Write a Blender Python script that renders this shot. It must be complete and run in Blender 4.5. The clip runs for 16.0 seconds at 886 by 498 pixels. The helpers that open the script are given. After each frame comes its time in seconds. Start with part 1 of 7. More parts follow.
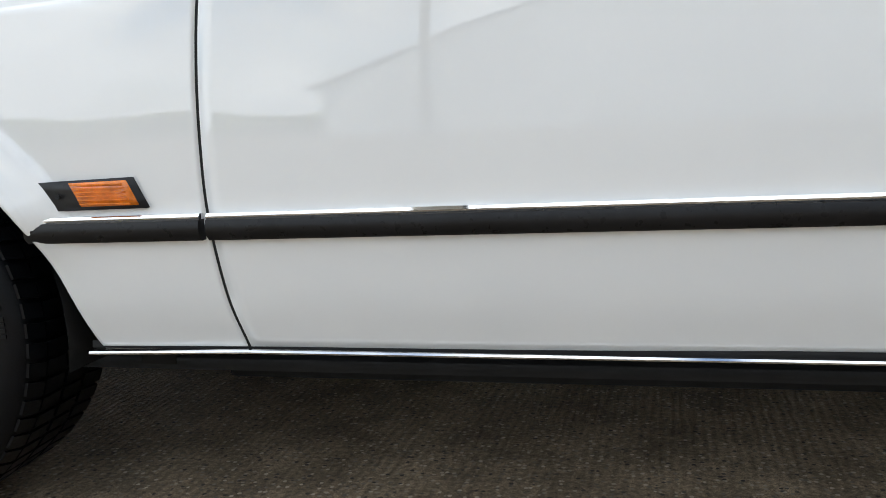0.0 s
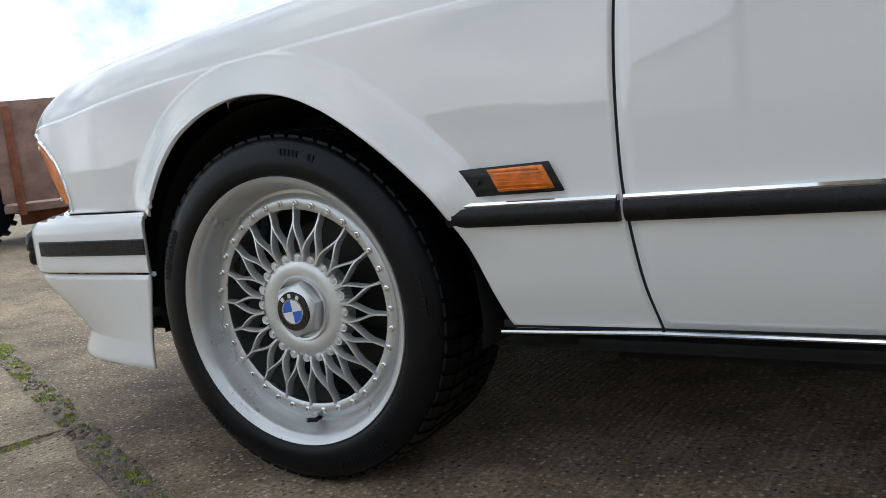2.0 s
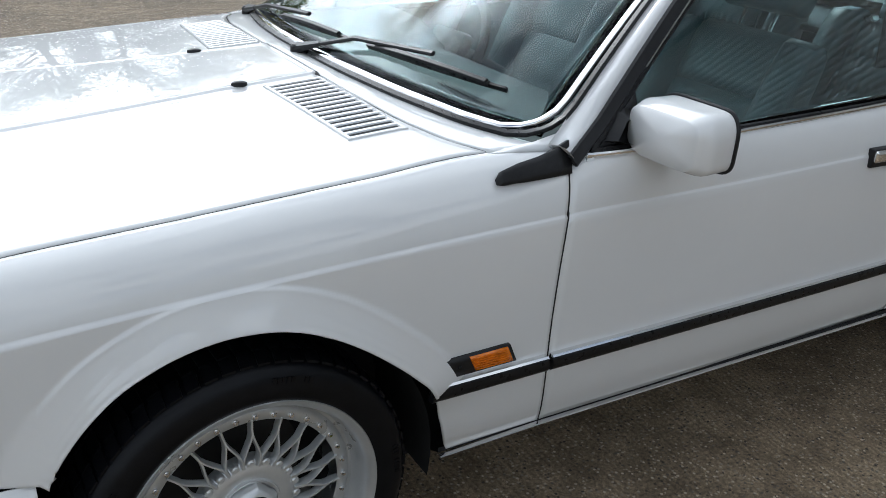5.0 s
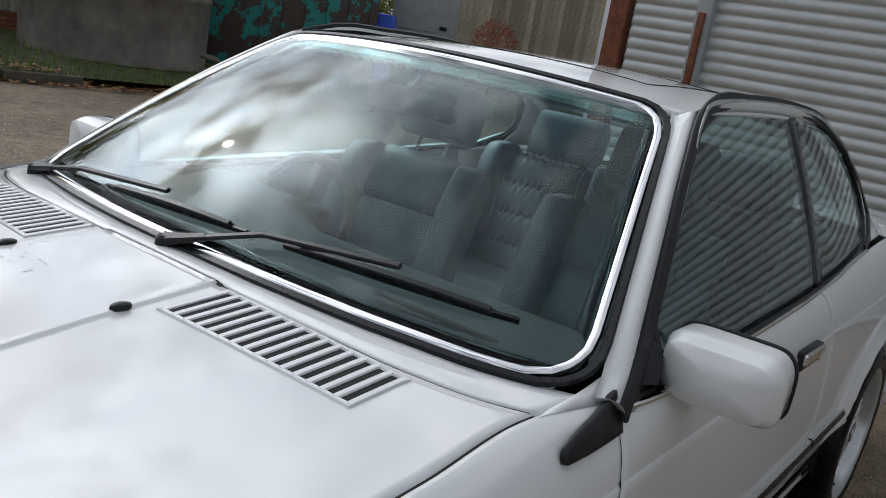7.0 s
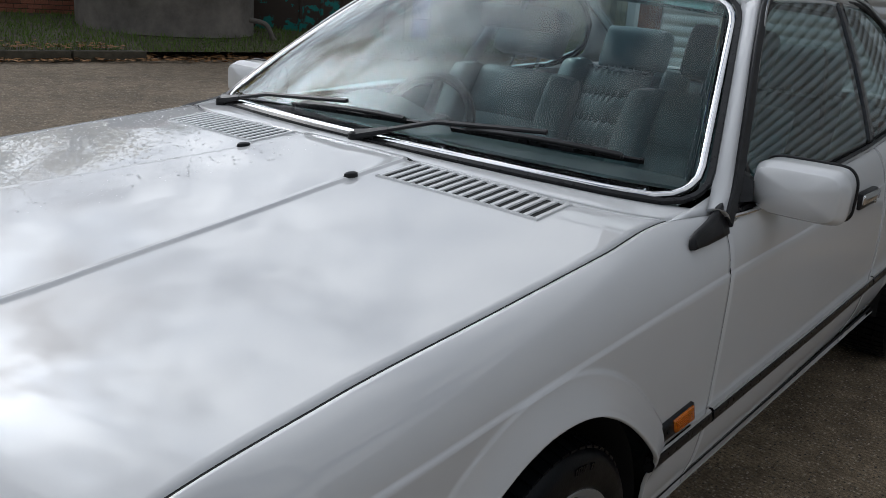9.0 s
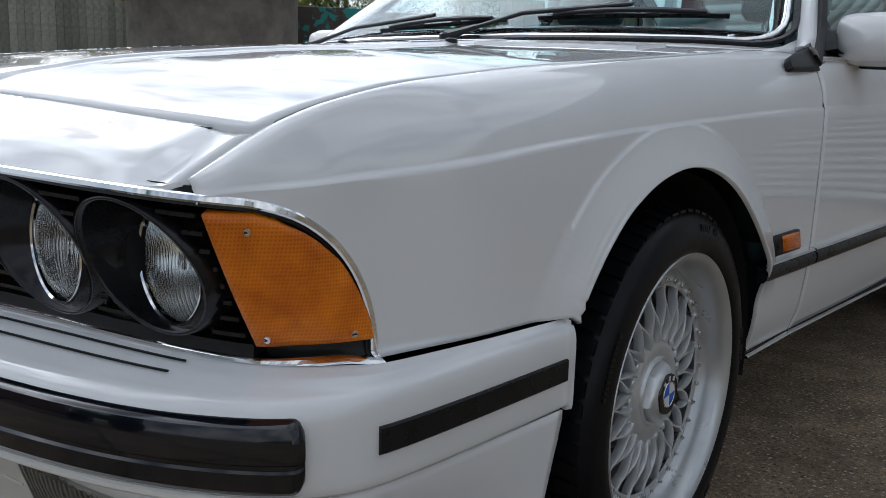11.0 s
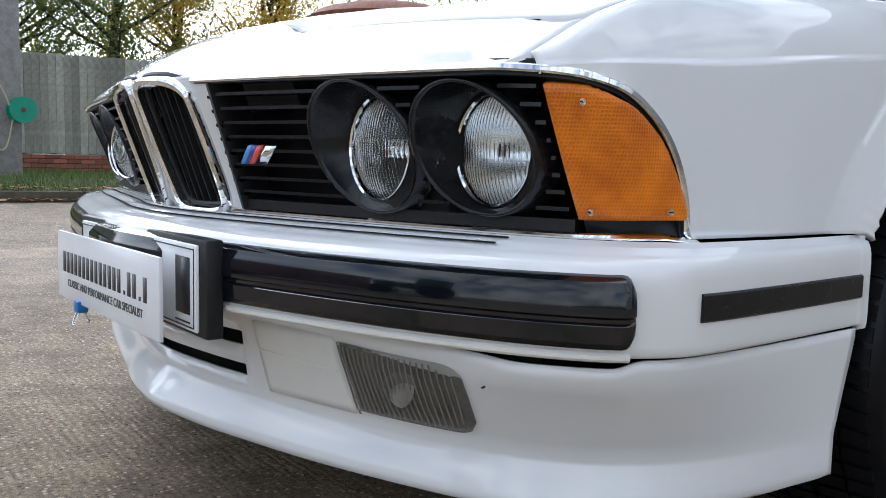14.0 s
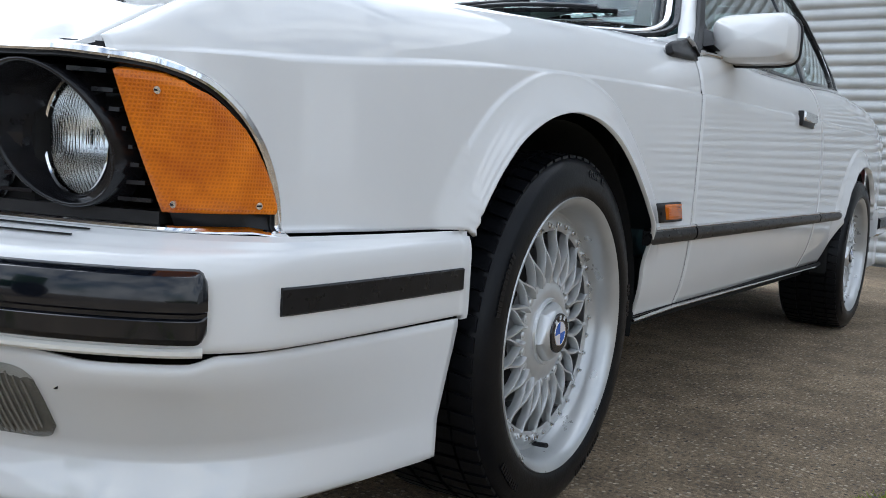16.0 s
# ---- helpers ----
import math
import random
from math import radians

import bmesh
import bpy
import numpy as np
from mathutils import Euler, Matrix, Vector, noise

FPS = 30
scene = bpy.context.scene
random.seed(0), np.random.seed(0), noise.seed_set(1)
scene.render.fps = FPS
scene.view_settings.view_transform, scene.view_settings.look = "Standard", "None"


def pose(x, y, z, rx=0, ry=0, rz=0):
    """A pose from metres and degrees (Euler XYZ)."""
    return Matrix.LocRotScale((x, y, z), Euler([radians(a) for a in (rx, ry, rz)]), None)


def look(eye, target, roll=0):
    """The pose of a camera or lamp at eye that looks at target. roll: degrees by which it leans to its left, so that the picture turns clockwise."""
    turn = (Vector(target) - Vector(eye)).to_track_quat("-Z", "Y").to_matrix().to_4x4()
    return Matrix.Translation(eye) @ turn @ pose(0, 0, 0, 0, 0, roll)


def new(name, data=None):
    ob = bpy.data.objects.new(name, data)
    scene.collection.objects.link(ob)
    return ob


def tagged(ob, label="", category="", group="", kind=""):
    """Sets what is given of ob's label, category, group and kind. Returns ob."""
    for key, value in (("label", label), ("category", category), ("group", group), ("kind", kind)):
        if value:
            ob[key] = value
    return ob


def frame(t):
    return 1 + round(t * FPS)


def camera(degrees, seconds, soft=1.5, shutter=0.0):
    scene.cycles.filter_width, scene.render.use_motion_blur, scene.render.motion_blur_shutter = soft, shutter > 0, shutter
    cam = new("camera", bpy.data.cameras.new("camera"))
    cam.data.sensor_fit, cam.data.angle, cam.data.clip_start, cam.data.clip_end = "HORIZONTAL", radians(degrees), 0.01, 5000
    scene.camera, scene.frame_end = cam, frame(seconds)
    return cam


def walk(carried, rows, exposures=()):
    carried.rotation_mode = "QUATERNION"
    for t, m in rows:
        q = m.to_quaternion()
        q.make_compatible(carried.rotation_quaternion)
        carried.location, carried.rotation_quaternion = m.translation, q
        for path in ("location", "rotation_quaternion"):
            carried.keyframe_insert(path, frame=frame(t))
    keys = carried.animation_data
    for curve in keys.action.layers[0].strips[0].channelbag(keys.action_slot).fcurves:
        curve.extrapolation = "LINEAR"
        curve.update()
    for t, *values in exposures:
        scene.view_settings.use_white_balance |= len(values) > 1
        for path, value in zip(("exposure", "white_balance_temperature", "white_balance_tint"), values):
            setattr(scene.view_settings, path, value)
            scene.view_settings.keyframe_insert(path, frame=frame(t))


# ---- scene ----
cam = camera(54.1, 16.0, 0.7)
PATH = [
    (0, (1.19, -1.917, 0.598), (0.736, 0.008, 0.301), -2.6),
    (0.5, (1.146, -1.928, 0.617), (0.486, -0.068, 0.292), -3.8),
    (1, (1.103, -1.959, 0.6), (0.271, -0.162, 0.316), -4.6),
    (1.5, (1.077, -1.958, 0.593), (0.086, -0.241, 0.333), -5.6),
    (2, (1.043, -1.961, 0.604), (-0.04, -0.303, 0.322), -6.3),
    (2.5, (1.015, -1.95, 0.673), (-0.122, -0.368, 0.219), -6.4),
    (3, (0.917, -1.942, 0.959), (-0.03, -0.36, 0.184), -4.7),
    (3.5, (0.745, -2.076, 1.106), (0.311, -0.338, 0.216), -0.8),
    (4, (0.459, -2.194, 1.146), (0.631, -0.4, 0.28), -2.6),
    (4.5, (0.011, -2.184, 1.188), (0.706, -0.539, 0.288), -2.7),
    (5, (-0.374, -2.041, 1.382), (0.59, -0.489, 0.567), 3.9),
    (5.2, (-0.466, -1.945, 1.393), (0.61, -0.43, 0.652), 5.7),
    (7.3, (-0.541, -1.271, 1.386), (1.049, -0.156, 0.909), 9.7),
    (7.5, (-0.578, -1.283, 1.382), (1.013, -0.171, 0.901), 9.4),
    (8, (-0.715, -1.372, 1.365), (0.868, -0.262, 0.852), 8.6),
    (8.5, (-0.903, -1.411, 1.345), (0.66, -0.291, 0.795), 6.4),
    (9, (-1.046, -1.441, 1.313), (0.451, -0.258, 0.715), 4.5),
    (9.5, (-1.149, -1.499, 1.28), (0.273, -0.241, 0.652), 3.8),
    (10, (-1.248, -1.455, 1.202), (0.162, -0.194, 0.554), 3.0),
    (10.2, (-1.253, -1.456, 1.108), (0.172, -0.185, 0.512), 2.9),
    (12.3, (-1.373, -1.516, 0.586), (0.125, -0.205, 0.4), 0.7),
    (12.5, (-1.391, -1.5, 0.584), (0.087, -0.164, 0.405), 0.8),
    (13, (-1.421, -1.463, 0.591), (-0.055, -0.016, 0.396), 0.8),
    (13.5, (-1.455, -1.427, 0.587), (-0.183, 0.104, 0.386), 0.9),
    (14, (-1.46, -1.417, 0.584), (-0.217, 0.136, 0.382), 1.4),
    (14.5, (-1.436, -1.434, 0.591), (-0.188, 0.115, 0.381), 1.9),
    (15, (-1.407, -1.467, 0.589), (-0.047, -0.015, 0.379), 2.6),
    (15.5, (-1.369, -1.505, 0.588), (0.144, -0.213, 0.387), 3.2),
    (16, (-1.331, -1.542, 0.596), (0.3, -0.403, 0.394), 3.6),
]
EXPOSURES = [(0, 1.31, 6050, 7), (0.5, 1.09, 6050, 7), (1.0, 0.97, 6050, 7), (1.5, 0.85, 6050, 7), (2.4, 0.62, 5800, 7), (3.0, 1.38, 5700, 3), (3.5, 1.26, 5700, 5), (4.0, 0.65, 5700, 6), (4.5, 0.75, 5750, 7), (5, 0.17, 5850, 7), (7.3, -0.53, 6050, 10), (9, -0.76, 6000, 10), (10.2, -0.72, 5900, 10), (12.3, 0.7, 5700, 8), (14, 0.66, 5650, 10), (16, 0.72, 5700, 8)]
walk(cam, [(t, look(e, g, r)) for t, e, g, r in PATH], EXPOSURES)


# ---- world and light ----
SUN_AZ, SUN_EL = radians(82), radians(36)
world = bpy.data.worlds.new("sky")
scene.world = world
world.use_nodes = True
wn, wl = world.node_tree.nodes, world.node_tree.links
sky = wn.new("ShaderNodeTexSky")
sky.sky_type, sky.sun_disc = "NISHITA", False
sky.sun_elevation, sky.sun_rotation = SUN_EL, math.pi / 2 - SUN_AZ
sky.air_density, sky.dust_density, sky.ozone_density = 1.0, 2.0, 1.0
wtc = wn.new("ShaderNodeTexCoord")
wmap = wn.new("ShaderNodeMapping")
wmap.inputs["Scale"].default_value = (2.2, 2.2, 2.8)
wl.new(wtc.outputs["Generated"], wmap.inputs["Vector"])
cloud = wn.new("ShaderNodeTexNoise")
cloud.inputs["Scale"].default_value, cloud.inputs["Detail"].default_value, cloud.inputs["Roughness"].default_value = 2.1, 10, 0.60
wl.new(wmap.outputs["Vector"], cloud.inputs["Vector"])
cramp = wn.new("ShaderNodeValToRGB")
cramp.color_ramp.elements[0].position, cramp.color_ramp.elements[1].position = 0.36, 0.54
wl.new(cloud.outputs["Fac"], cramp.inputs["Fac"])
shade = wn.new("ShaderNodeTexNoise")
shade.inputs["Scale"].default_value, shade.inputs["Detail"].default_value, shade.inputs["Roughness"].default_value = 2.9, 9, 0.62
wl.new(wmap.outputs["Vector"], shade.inputs["Vector"])
sramp = wn.new("ShaderNodeValToRGB")
sramp.color_ramp.elements[0].position, sramp.color_ramp.elements[1].position = 0.36, 0.66
sramp.color_ramp.elements[0].color, sramp.color_ramp.elements[1].color = (7.2, 7.5, 8.0, 1), (14.6, 14.4, 14.0, 1)
wl.new(shade.outputs["Fac"], sramp.inputs["Fac"])
wmix = wn.new("ShaderNodeMix")
wmix.data_type = "RGBA"
wl.new(cramp.outputs["Color"], wmix.inputs["Factor"])
wl.new(sky.outputs["Color"], wmix.inputs["A"])
geo = wn.new("ShaderNodeVectorMath")
geo.operation = "DOT_PRODUCT"
geo.inputs[1].default_value = (math.cos(SUN_AZ) * math.cos(SUN_EL), math.sin(SUN_AZ) * math.cos(SUN_EL), math.sin(SUN_EL))
wl.new(wtc.outputs["Generated"], geo.inputs[0])
clampd = wn.new("ShaderNodeMath")
clampd.operation = "MAXIMUM"
clampd.inputs[1].default_value = 0.0
wl.new(geo.outputs["Value"], clampd.inputs[0])
powd = wn.new("ShaderNodeMath")
powd.operation = "POWER"
powd.inputs[1].default_value = 5.0
wl.new(clampd.outputs[0], powd.inputs[0])
gain = wn.new("ShaderNodeMath")
gain.operation = "MULTIPLY_ADD"
gain.inputs[1].default_value, gain.inputs[2].default_value = 3.0, 0.80
wl.new(powd.outputs[0], gain.inputs[0])
halo = wn.new("ShaderNodeMath")
halo.operation = "POWER"
halo.inputs[1].default_value = 90.0
wl.new(clampd.outputs[0], halo.inputs[0])
veil = wn.new("ShaderNodeMath")
veil.operation = "MULTIPLY_ADD"
veil.inputs[1].default_value = 14.0
wl.new(halo.outputs[0], veil.inputs[0])
wl.new(gain.outputs[0], veil.inputs[2])
lit = wn.new("ShaderNodeVectorMath")
lit.operation = "SCALE"
wl.new(sramp.outputs["Color"], lit.inputs[0])
wl.new(veil.outputs[0], lit.inputs["Scale"])
wl.new(lit.outputs["Vector"], wmix.inputs["B"])
wl.new(wmix.outputs["Result"], wn["Background"].inputs["Color"])
wn["Background"].inputs["Strength"].default_value = 0.1

sun = new("sun", bpy.data.lights.new("sun", "SUN"))
sun.data.energy, sun.data.angle, sun.data.color = .4, radians(.8), (1.0, 0.93, 0.82)
sun.matrix_world = look((math.cos(SUN_AZ) * 30, math.sin(SUN_AZ) * 30, math.tan(SUN_EL) * 30), (0, 0, 0))


# ---- materials ----
def material(name, colour, rough=0.5, metal=0.0, coat=0.0, vary=0.0, vscale=8.0, bump=0.0, bscale=80.0, colour2=None,
             spec=0.5, rvary=0.0, transmission=0.0, ior=1.45, emission=None, coat_rough=0.03, island=False):
    m = bpy.data.materials.new(name)
    m.use_nodes = True
    n, l = m.node_tree.nodes, m.node_tree.links
    b = n["Principled BSDF"]
    b.inputs["Base Color"].default_value = (*colour, 1)
    b.inputs["Roughness"].default_value, b.inputs["Metallic"].default_value = rough, metal
    b.inputs["Coat Weight"].default_value, b.inputs["Coat Roughness"].default_value = coat, coat_rough
    b.inputs["Specular IOR Level"].default_value, b.inputs["IOR"].default_value = spec, ior
    b.inputs["Transmission Weight"].default_value = transmission
    tc = n.new("ShaderNodeTexCoord")
    if vary or colour2:
        t1 = n.new("ShaderNodeTexNoise")
        t1.inputs["Scale"].default_value, t1.inputs["Detail"].default_value, t1.inputs["Roughness"].default_value = vscale, 8, 0.65
        l.new(tc.outputs["Object"], t1.inputs["Vector"])
        r = n.new("ShaderNodeValToRGB")
        c2 = colour2 or tuple(max(0, c * (1 - vary)) for c in colour)
        r.color_ramp.elements[0].color, r.color_ramp.elements[1].color = (*c2, 1), (*[min(1, c * (1 + vary * 0.4)) for c in colour], 1)
        r.color_ramp.elements[0].position, r.color_ramp.elements[1].position = 0.32, 0.68
        l.new(t1.outputs["Fac"], r.inputs["Fac"])
        if island:
            ob = n.new("ShaderNodeObjectInfo")
            hv = n.new("ShaderNodeHueSaturation")
            mp = n.new("ShaderNodeMapRange")
            mp.inputs["To Min"].default_value, mp.inputs["To Max"].default_value = 0.65, 1.25
            l.new(ob.outputs["Random"], mp.inputs["Value"])
            l.new(mp.outputs["Result"], hv.inputs["Value"])
            l.new(r.outputs["Color"], hv.inputs["Color"])
            l.new(hv.outputs["Color"], b.inputs["Base Color"])
        else:
            l.new(r.outputs["Color"], b.inputs["Base Color"])
    if rvary:
        t2 = n.new("ShaderNodeTexNoise")
        t2.inputs["Scale"].default_value, t2.inputs["Detail"].default_value = vscale * 2.3, 5
        l.new(tc.outputs["Object"], t2.inputs["Vector"])
        mr = n.new("ShaderNodeMapRange")
        mr.inputs["To Min"].default_value, mr.inputs["To Max"].default_value = max(0.02, rough - rvary), min(1, rough + rvary)
        l.new(t2.outputs["Fac"], mr.inputs["Value"])
        l.new(mr.outputs["Result"], b.inputs["Roughness"])
    if bump:
        t3 = n.new("ShaderNodeTexNoise")
        t3.inputs["Scale"].default_value, t3.inputs["Detail"].default_value = bscale, 4
        l.new(tc.outputs["Object"], t3.inputs["Vector"])
        bp = n.new("ShaderNodeBump")
        bp.inputs["Strength"].default_value, bp.inputs["Distance"].default_value = bump, 0.004
        l.new(t3.outputs["Fac"], bp.inputs["Height"])
        l.new(bp.outputs["Normal"], b.inputs["Normal"])
    if emission:
        b.inputs["Emission Color"].default_value, b.inputs["Emission Strength"].default_value = (*emission[:3], 1), emission[3]
    return m


PAINT = material("white_paint", (0.74, 0.74, 0.73), 0.55, coat=1.0, coat_rough=0.008, vary=0.025, vscale=2.5, spec=0.0)
PAINT.node_tree.nodes["Principled BSDF"].inputs["Coat IOR"].default_value = 1.72
BLACK_RUBBER = material("black_rubber", (0.010, 0.010, 0.011), 0.30, spec=0.28, vary=0.4, vscale=30, rvary=0.12, bump=0.04, bscale=300)
BLACK_GLOSS = material("black_gloss", (0.004, 0.005, 0.008), 0.10, coat=0.3, vary=0.2, vscale=20, rvary=0.06)
BLACK_PLASTIC = material("black_plastic", (0.018, 0.018, 0.019), 0.36, spec=0.3, vary=0.3, vscale=40, bump=0.05, bscale=500)
BEZEL = material("black_bezel", (0.011, 0.011, 0.013), 0.20, spec=0.4, vary=0.3, vscale=30)
# black of the underside; also painted shade in panel gaps and vent slots
DARK = material("underside_and_shade_black", (0.010, 0.010, 0.010), 0.85, vary=0.5, vscale=12, bump=0.2, bscale=60)
CHROME = material("chrome", (0.82, 0.82, 0.82), 0.07, metal=1.0, vary=0.06, vscale=20, rvary=0.03)
TYRE = material("tyre_rubber", (0.0045, 0.005, 0.0065), 0.34, spec=0.22, vary=0.35, vscale=25, rvary=0.12, bump=0.08, bscale=240)
SILVER = material("silver_wheel_paint", (0.66, 0.67, 0.67), 0.32, metal=0.6, coat=0.3, vary=0.08, vscale=30, rvary=0.07)
LIP = material("polished_alloy_lip", (0.55, 0.56, 0.56), 0.30, metal=0.6, vary=0.12, vscale=9, rvary=0.10)
# white plastic tinted cream for the warm light bounced off the ground
CREAM = material("ground_bounce_white_plastic", (.74, .72, .66), .4, coat=.3, vary=.06, vscale=6)


# ---- mesh helpers ----
def spline(points):
    """A smooth function through (x, y) pairs."""
    xs, ys = np.array([p[0] for p in points], float), np.array([p[1] for p in points], float)
    m = np.gradient(ys, xs)

    def f(x):
        x = min(max(x, xs[0]), xs[-1])
        i = min(max(int(np.searchsorted(xs, x)) - 1, 0), len(xs) - 2)
        h = xs[i + 1] - xs[i]
        t = (x - xs[i]) / h
        return float((2 * t**3 - 3 * t**2 + 1) * ys[i] + (t**3 - 2 * t**2 + t) * h * m[i] + (3 * t**2 - 2 * t**3) * ys[i + 1] + (t**3 - t**2) * h * m[i + 1])
    return f


def smooth(t):
    t = min(max(t, 0.0), 1.0)
    return t * t * (3 - 2 * t)


def chain(points, steps=8):
    """Points of a smooth open curve through the given 3D points."""
    pts = [Vector(p) for p in points]
    out = []
    for i in range(len(pts) - 1):
        a, b, c, d = pts[max(i - 1, 0)], pts[i], pts[i + 1], pts[min(i + 2, len(pts) - 1)]
        for k in range(steps):
            t = k / steps
            out.append(0.5 * ((2 * b) + (c - a) * t + (2 * a - 5 * b + 4 * c - d) * t * t + (3 * b - a - 3 * c + d) * t**3))
    out.append(pts[-1])
    return out


def of_car(ob):
    while ob:
        if ob.name == "car":
            return True
        ob = ob.parent
    return False


def shape_nose(bm):
    """Draw the middle of the nose back and inwards, and the upper corners in, so that the front is flatter and narrower."""
    for v in bm.verts:
        x, y, z = v.co
        if x > -.40 or abs(y) > .95:
            continue
        a, sg = abs(y), (1 if y > 0 else -1)
        high = smooth((z - .67) / .04)
        g_ = smooth((-.45 - .25 * high - x) / (.35 - .15 * high))
        reach = 1.427 - math.hypot(a, .12)
        k_ = .055 * g_ * (1 - smooth((a - .30) / .46)) / reach
        ny = a - k_ * reach * math.tanh(a / .15)
        c_ = .019 * smooth((a - .762) / .055) * smooth((-.46 - x) / .18) * smooth((z - .497) / .012)
        v.co = (x + k_ * (x + 1.455), sg * max(0, ny - c_), z + k_ * (z - .587))


def part(name, bm, mat, parent, label="", smooth_angle=35):
    me = bpy.data.meshes.new(name)
    if parent and of_car(parent):
        shape_nose(bm)
    for f in bm.faces:
        f.smooth = smooth_angle > 0
    if smooth_angle > 0:
        lim = radians(smooth_angle)
        for e in bm.edges:
            if len(e.link_faces) == 2 and e.calc_face_angle(0) > lim:
                e.smooth = False
    bm.to_mesh(me)
    bm.free()
    me.materials.append(mat)
    ob = new(name, me)
    if parent:
        ob.parent = parent
    if label:
        ob["label"] = label
    return ob


def sheet(rows, flip=False, lip=0.0, sides="uvUV", bm=None):
    """A mesh from a grid of points (rows of equal length). lip: depth of the turned-in edge, along the inner normal."""
    bm = bm or bmesh.new()
    nu, nv = len(rows), len(rows[0])
    P = np.array([[tuple(p) for p in r] for r in rows], float)
    V = [[bm.verts.new(P[i, j]) for j in range(nv)] for i in range(nu)]

    def face(a, b, c, d):
        q = [a, b, c, d]
        if len({tuple(round(k, 6) for k in v.co) for v in q}) < 3:
            return
        try:
            bm.faces.new(q[::-1] if flip else q)
        except ValueError:
            pass
    for i in range(nu - 1):
        for j in range(nv - 1):
            face(V[i][j], V[i + 1][j], V[i + 1][j + 1], V[i][j + 1])
    if lip:
        du = np.gradient(P, axis=0)
        dv = np.gradient(P, axis=1)
        N = np.cross(du, dv)
        N /= np.maximum(np.linalg.norm(N, axis=2, keepdims=True), 1e-9)
        if flip:
            N = -N
        W = {}

        def low(i, j):
            if (i, j) not in W:
                W[i, j] = bm.verts.new(P[i, j] - N[i, j] * lip)
            return W[i, j]
        for j in range(nv - 1):
            if "u" in sides:
                face(V[0][j + 1], low(0, j + 1), low(0, j), V[0][j])
            if "U" in sides:
                face(V[-1][j], low(nu - 1, j), low(nu - 1, j + 1), V[-1][j + 1])
        for i in range(nu - 1):
            if "v" in sides:
                face(V[i][0], low(i, 0), low(i + 1, 0), V[i + 1][0])
            if "V" in sides:
                face(V[i + 1][-1], low(i + 1, nv - 1), low(i, nv - 1), V[i][-1])
    return bm


def sweep(path, profile, up=(0, 0, 1), closed=False, bm=None, scale=None):
    """A solid along a path; the profile's (a, b) lie along the sideways and the upward direction."""
    bm = bm or bmesh.new()
    pts = [Vector(p) for p in path]
    n = len(pts)
    rings = []
    for i, p in enumerate(pts):
        if closed:
            d = (pts[(i + 1) % n] - pts[i - 1]).normalized()
        else:
            d = (pts[min(i + 1, n - 1)] - pts[max(i - 1, 0)]).normalized()
        u = Vector(up(i) if callable(up) else up)
        side = d.cross(u)
        side = side.normalized() if side.length > 1e-6 else Vector((1, 0, 0))
        u2 = side.cross(d).normalized()
        k = scale(i / max(n - 1, 1)) if scale else 1.0
        rings.append([bm.verts.new(p + side * a * k + u2 * b * k) for a, b in profile])
    m = len(profile)
    for i in range(n if closed else n - 1):
        r, s = rings[i], rings[(i + 1) % n]
        for j in range(m):
            bm.faces.new((r[j], r[(j + 1) % m], s[(j + 1) % m], s[j]))
    if not closed:
        bm.faces.new(rings[0])
        bm.faces.new(rings[-1][::-1])
    bmesh.ops.recalc_face_normals(bm, faces=bm.faces)
    return bm


def disc_profile(r, n=8):
    return [(r * math.cos(2 * math.pi * k / n), r * math.sin(2 * math.pi * k / n)) for k in range(n)]


def rect_profile(w, h, c=0.0):
    if not c:
        return [(-w / 2, -h / 2), (w / 2, -h / 2), (w / 2, h / 2), (-w / 2, h / 2)]
    return [(-w / 2 + c, -h / 2), (w / 2 - c, -h / 2), (w / 2, -h / 2 + c), (w / 2, h / 2 - c), (w / 2 - c, h / 2), (-w / 2 + c, h / 2), (-w / 2, h / 2 - c), (-w / 2, -h / 2 + c)]


def lathe(profile, axis_point, axis="y", n=64, bm=None, a0=0.0):
    """Turn (radius, along) pairs round an axis through axis_point."""
    bm = bm or bmesh.new()
    rings = []
    for k in range(n):
        a = a0 + 2 * math.pi * k / n
        c, s = math.cos(a), math.sin(a)
        ring = []
        for r, h in profile:
            v = {"y": (r * c, h, r * s), "z": (r * c, r * s, h), "x": (h, r * c, r * s)}[axis]
            ring.append(bm.verts.new(Vector(axis_point) + Vector(v)))
        rings.append(ring)
    for k in range(n):
        a, b = rings[k], rings[(k + 1) % n]
        for j in range(len(profile) - 1):
            if profile[j][0] < 1e-6 and profile[j + 1][0] < 1e-6:
                continue
            try:
                bm.faces.new((a[j], a[j + 1], b[j + 1], b[j]))
            except ValueError:
                pass
    bmesh.ops.remove_doubles(bm, verts=bm.verts, dist=1e-6)
    bmesh.ops.recalc_face_normals(bm, faces=bm.faces)
    return bm


def box(x0, x1, y0, y1, z0, z1, bevel=0.0, seg=2, m=None, bm=None):
    own = bm is None
    bm = bm or bmesh.new()
    vs = [bm.verts.new(((x0, x1)[i], (y0, y1)[j], (z0, z1)[k])) for i in (0, 1) for j in (0, 1) for k in (0, 1)]
    for q in ((0, 1, 3, 2), (4, 6, 7, 5), (0, 4, 5, 1), (2, 3, 7, 6), (0, 2, 6, 4), (1, 5, 7, 3)):
        bm.faces.new([vs[i] for i in q])
    if bevel and own:
        bmesh.ops.bevel(bm, geom=bm.edges[:], offset=bevel, segments=seg, affect="EDGES", profile=0.5)
    if m is not None:
        bmesh.ops.transform(bm, matrix=m, verts=vs if not own else bm.verts)
    return bm


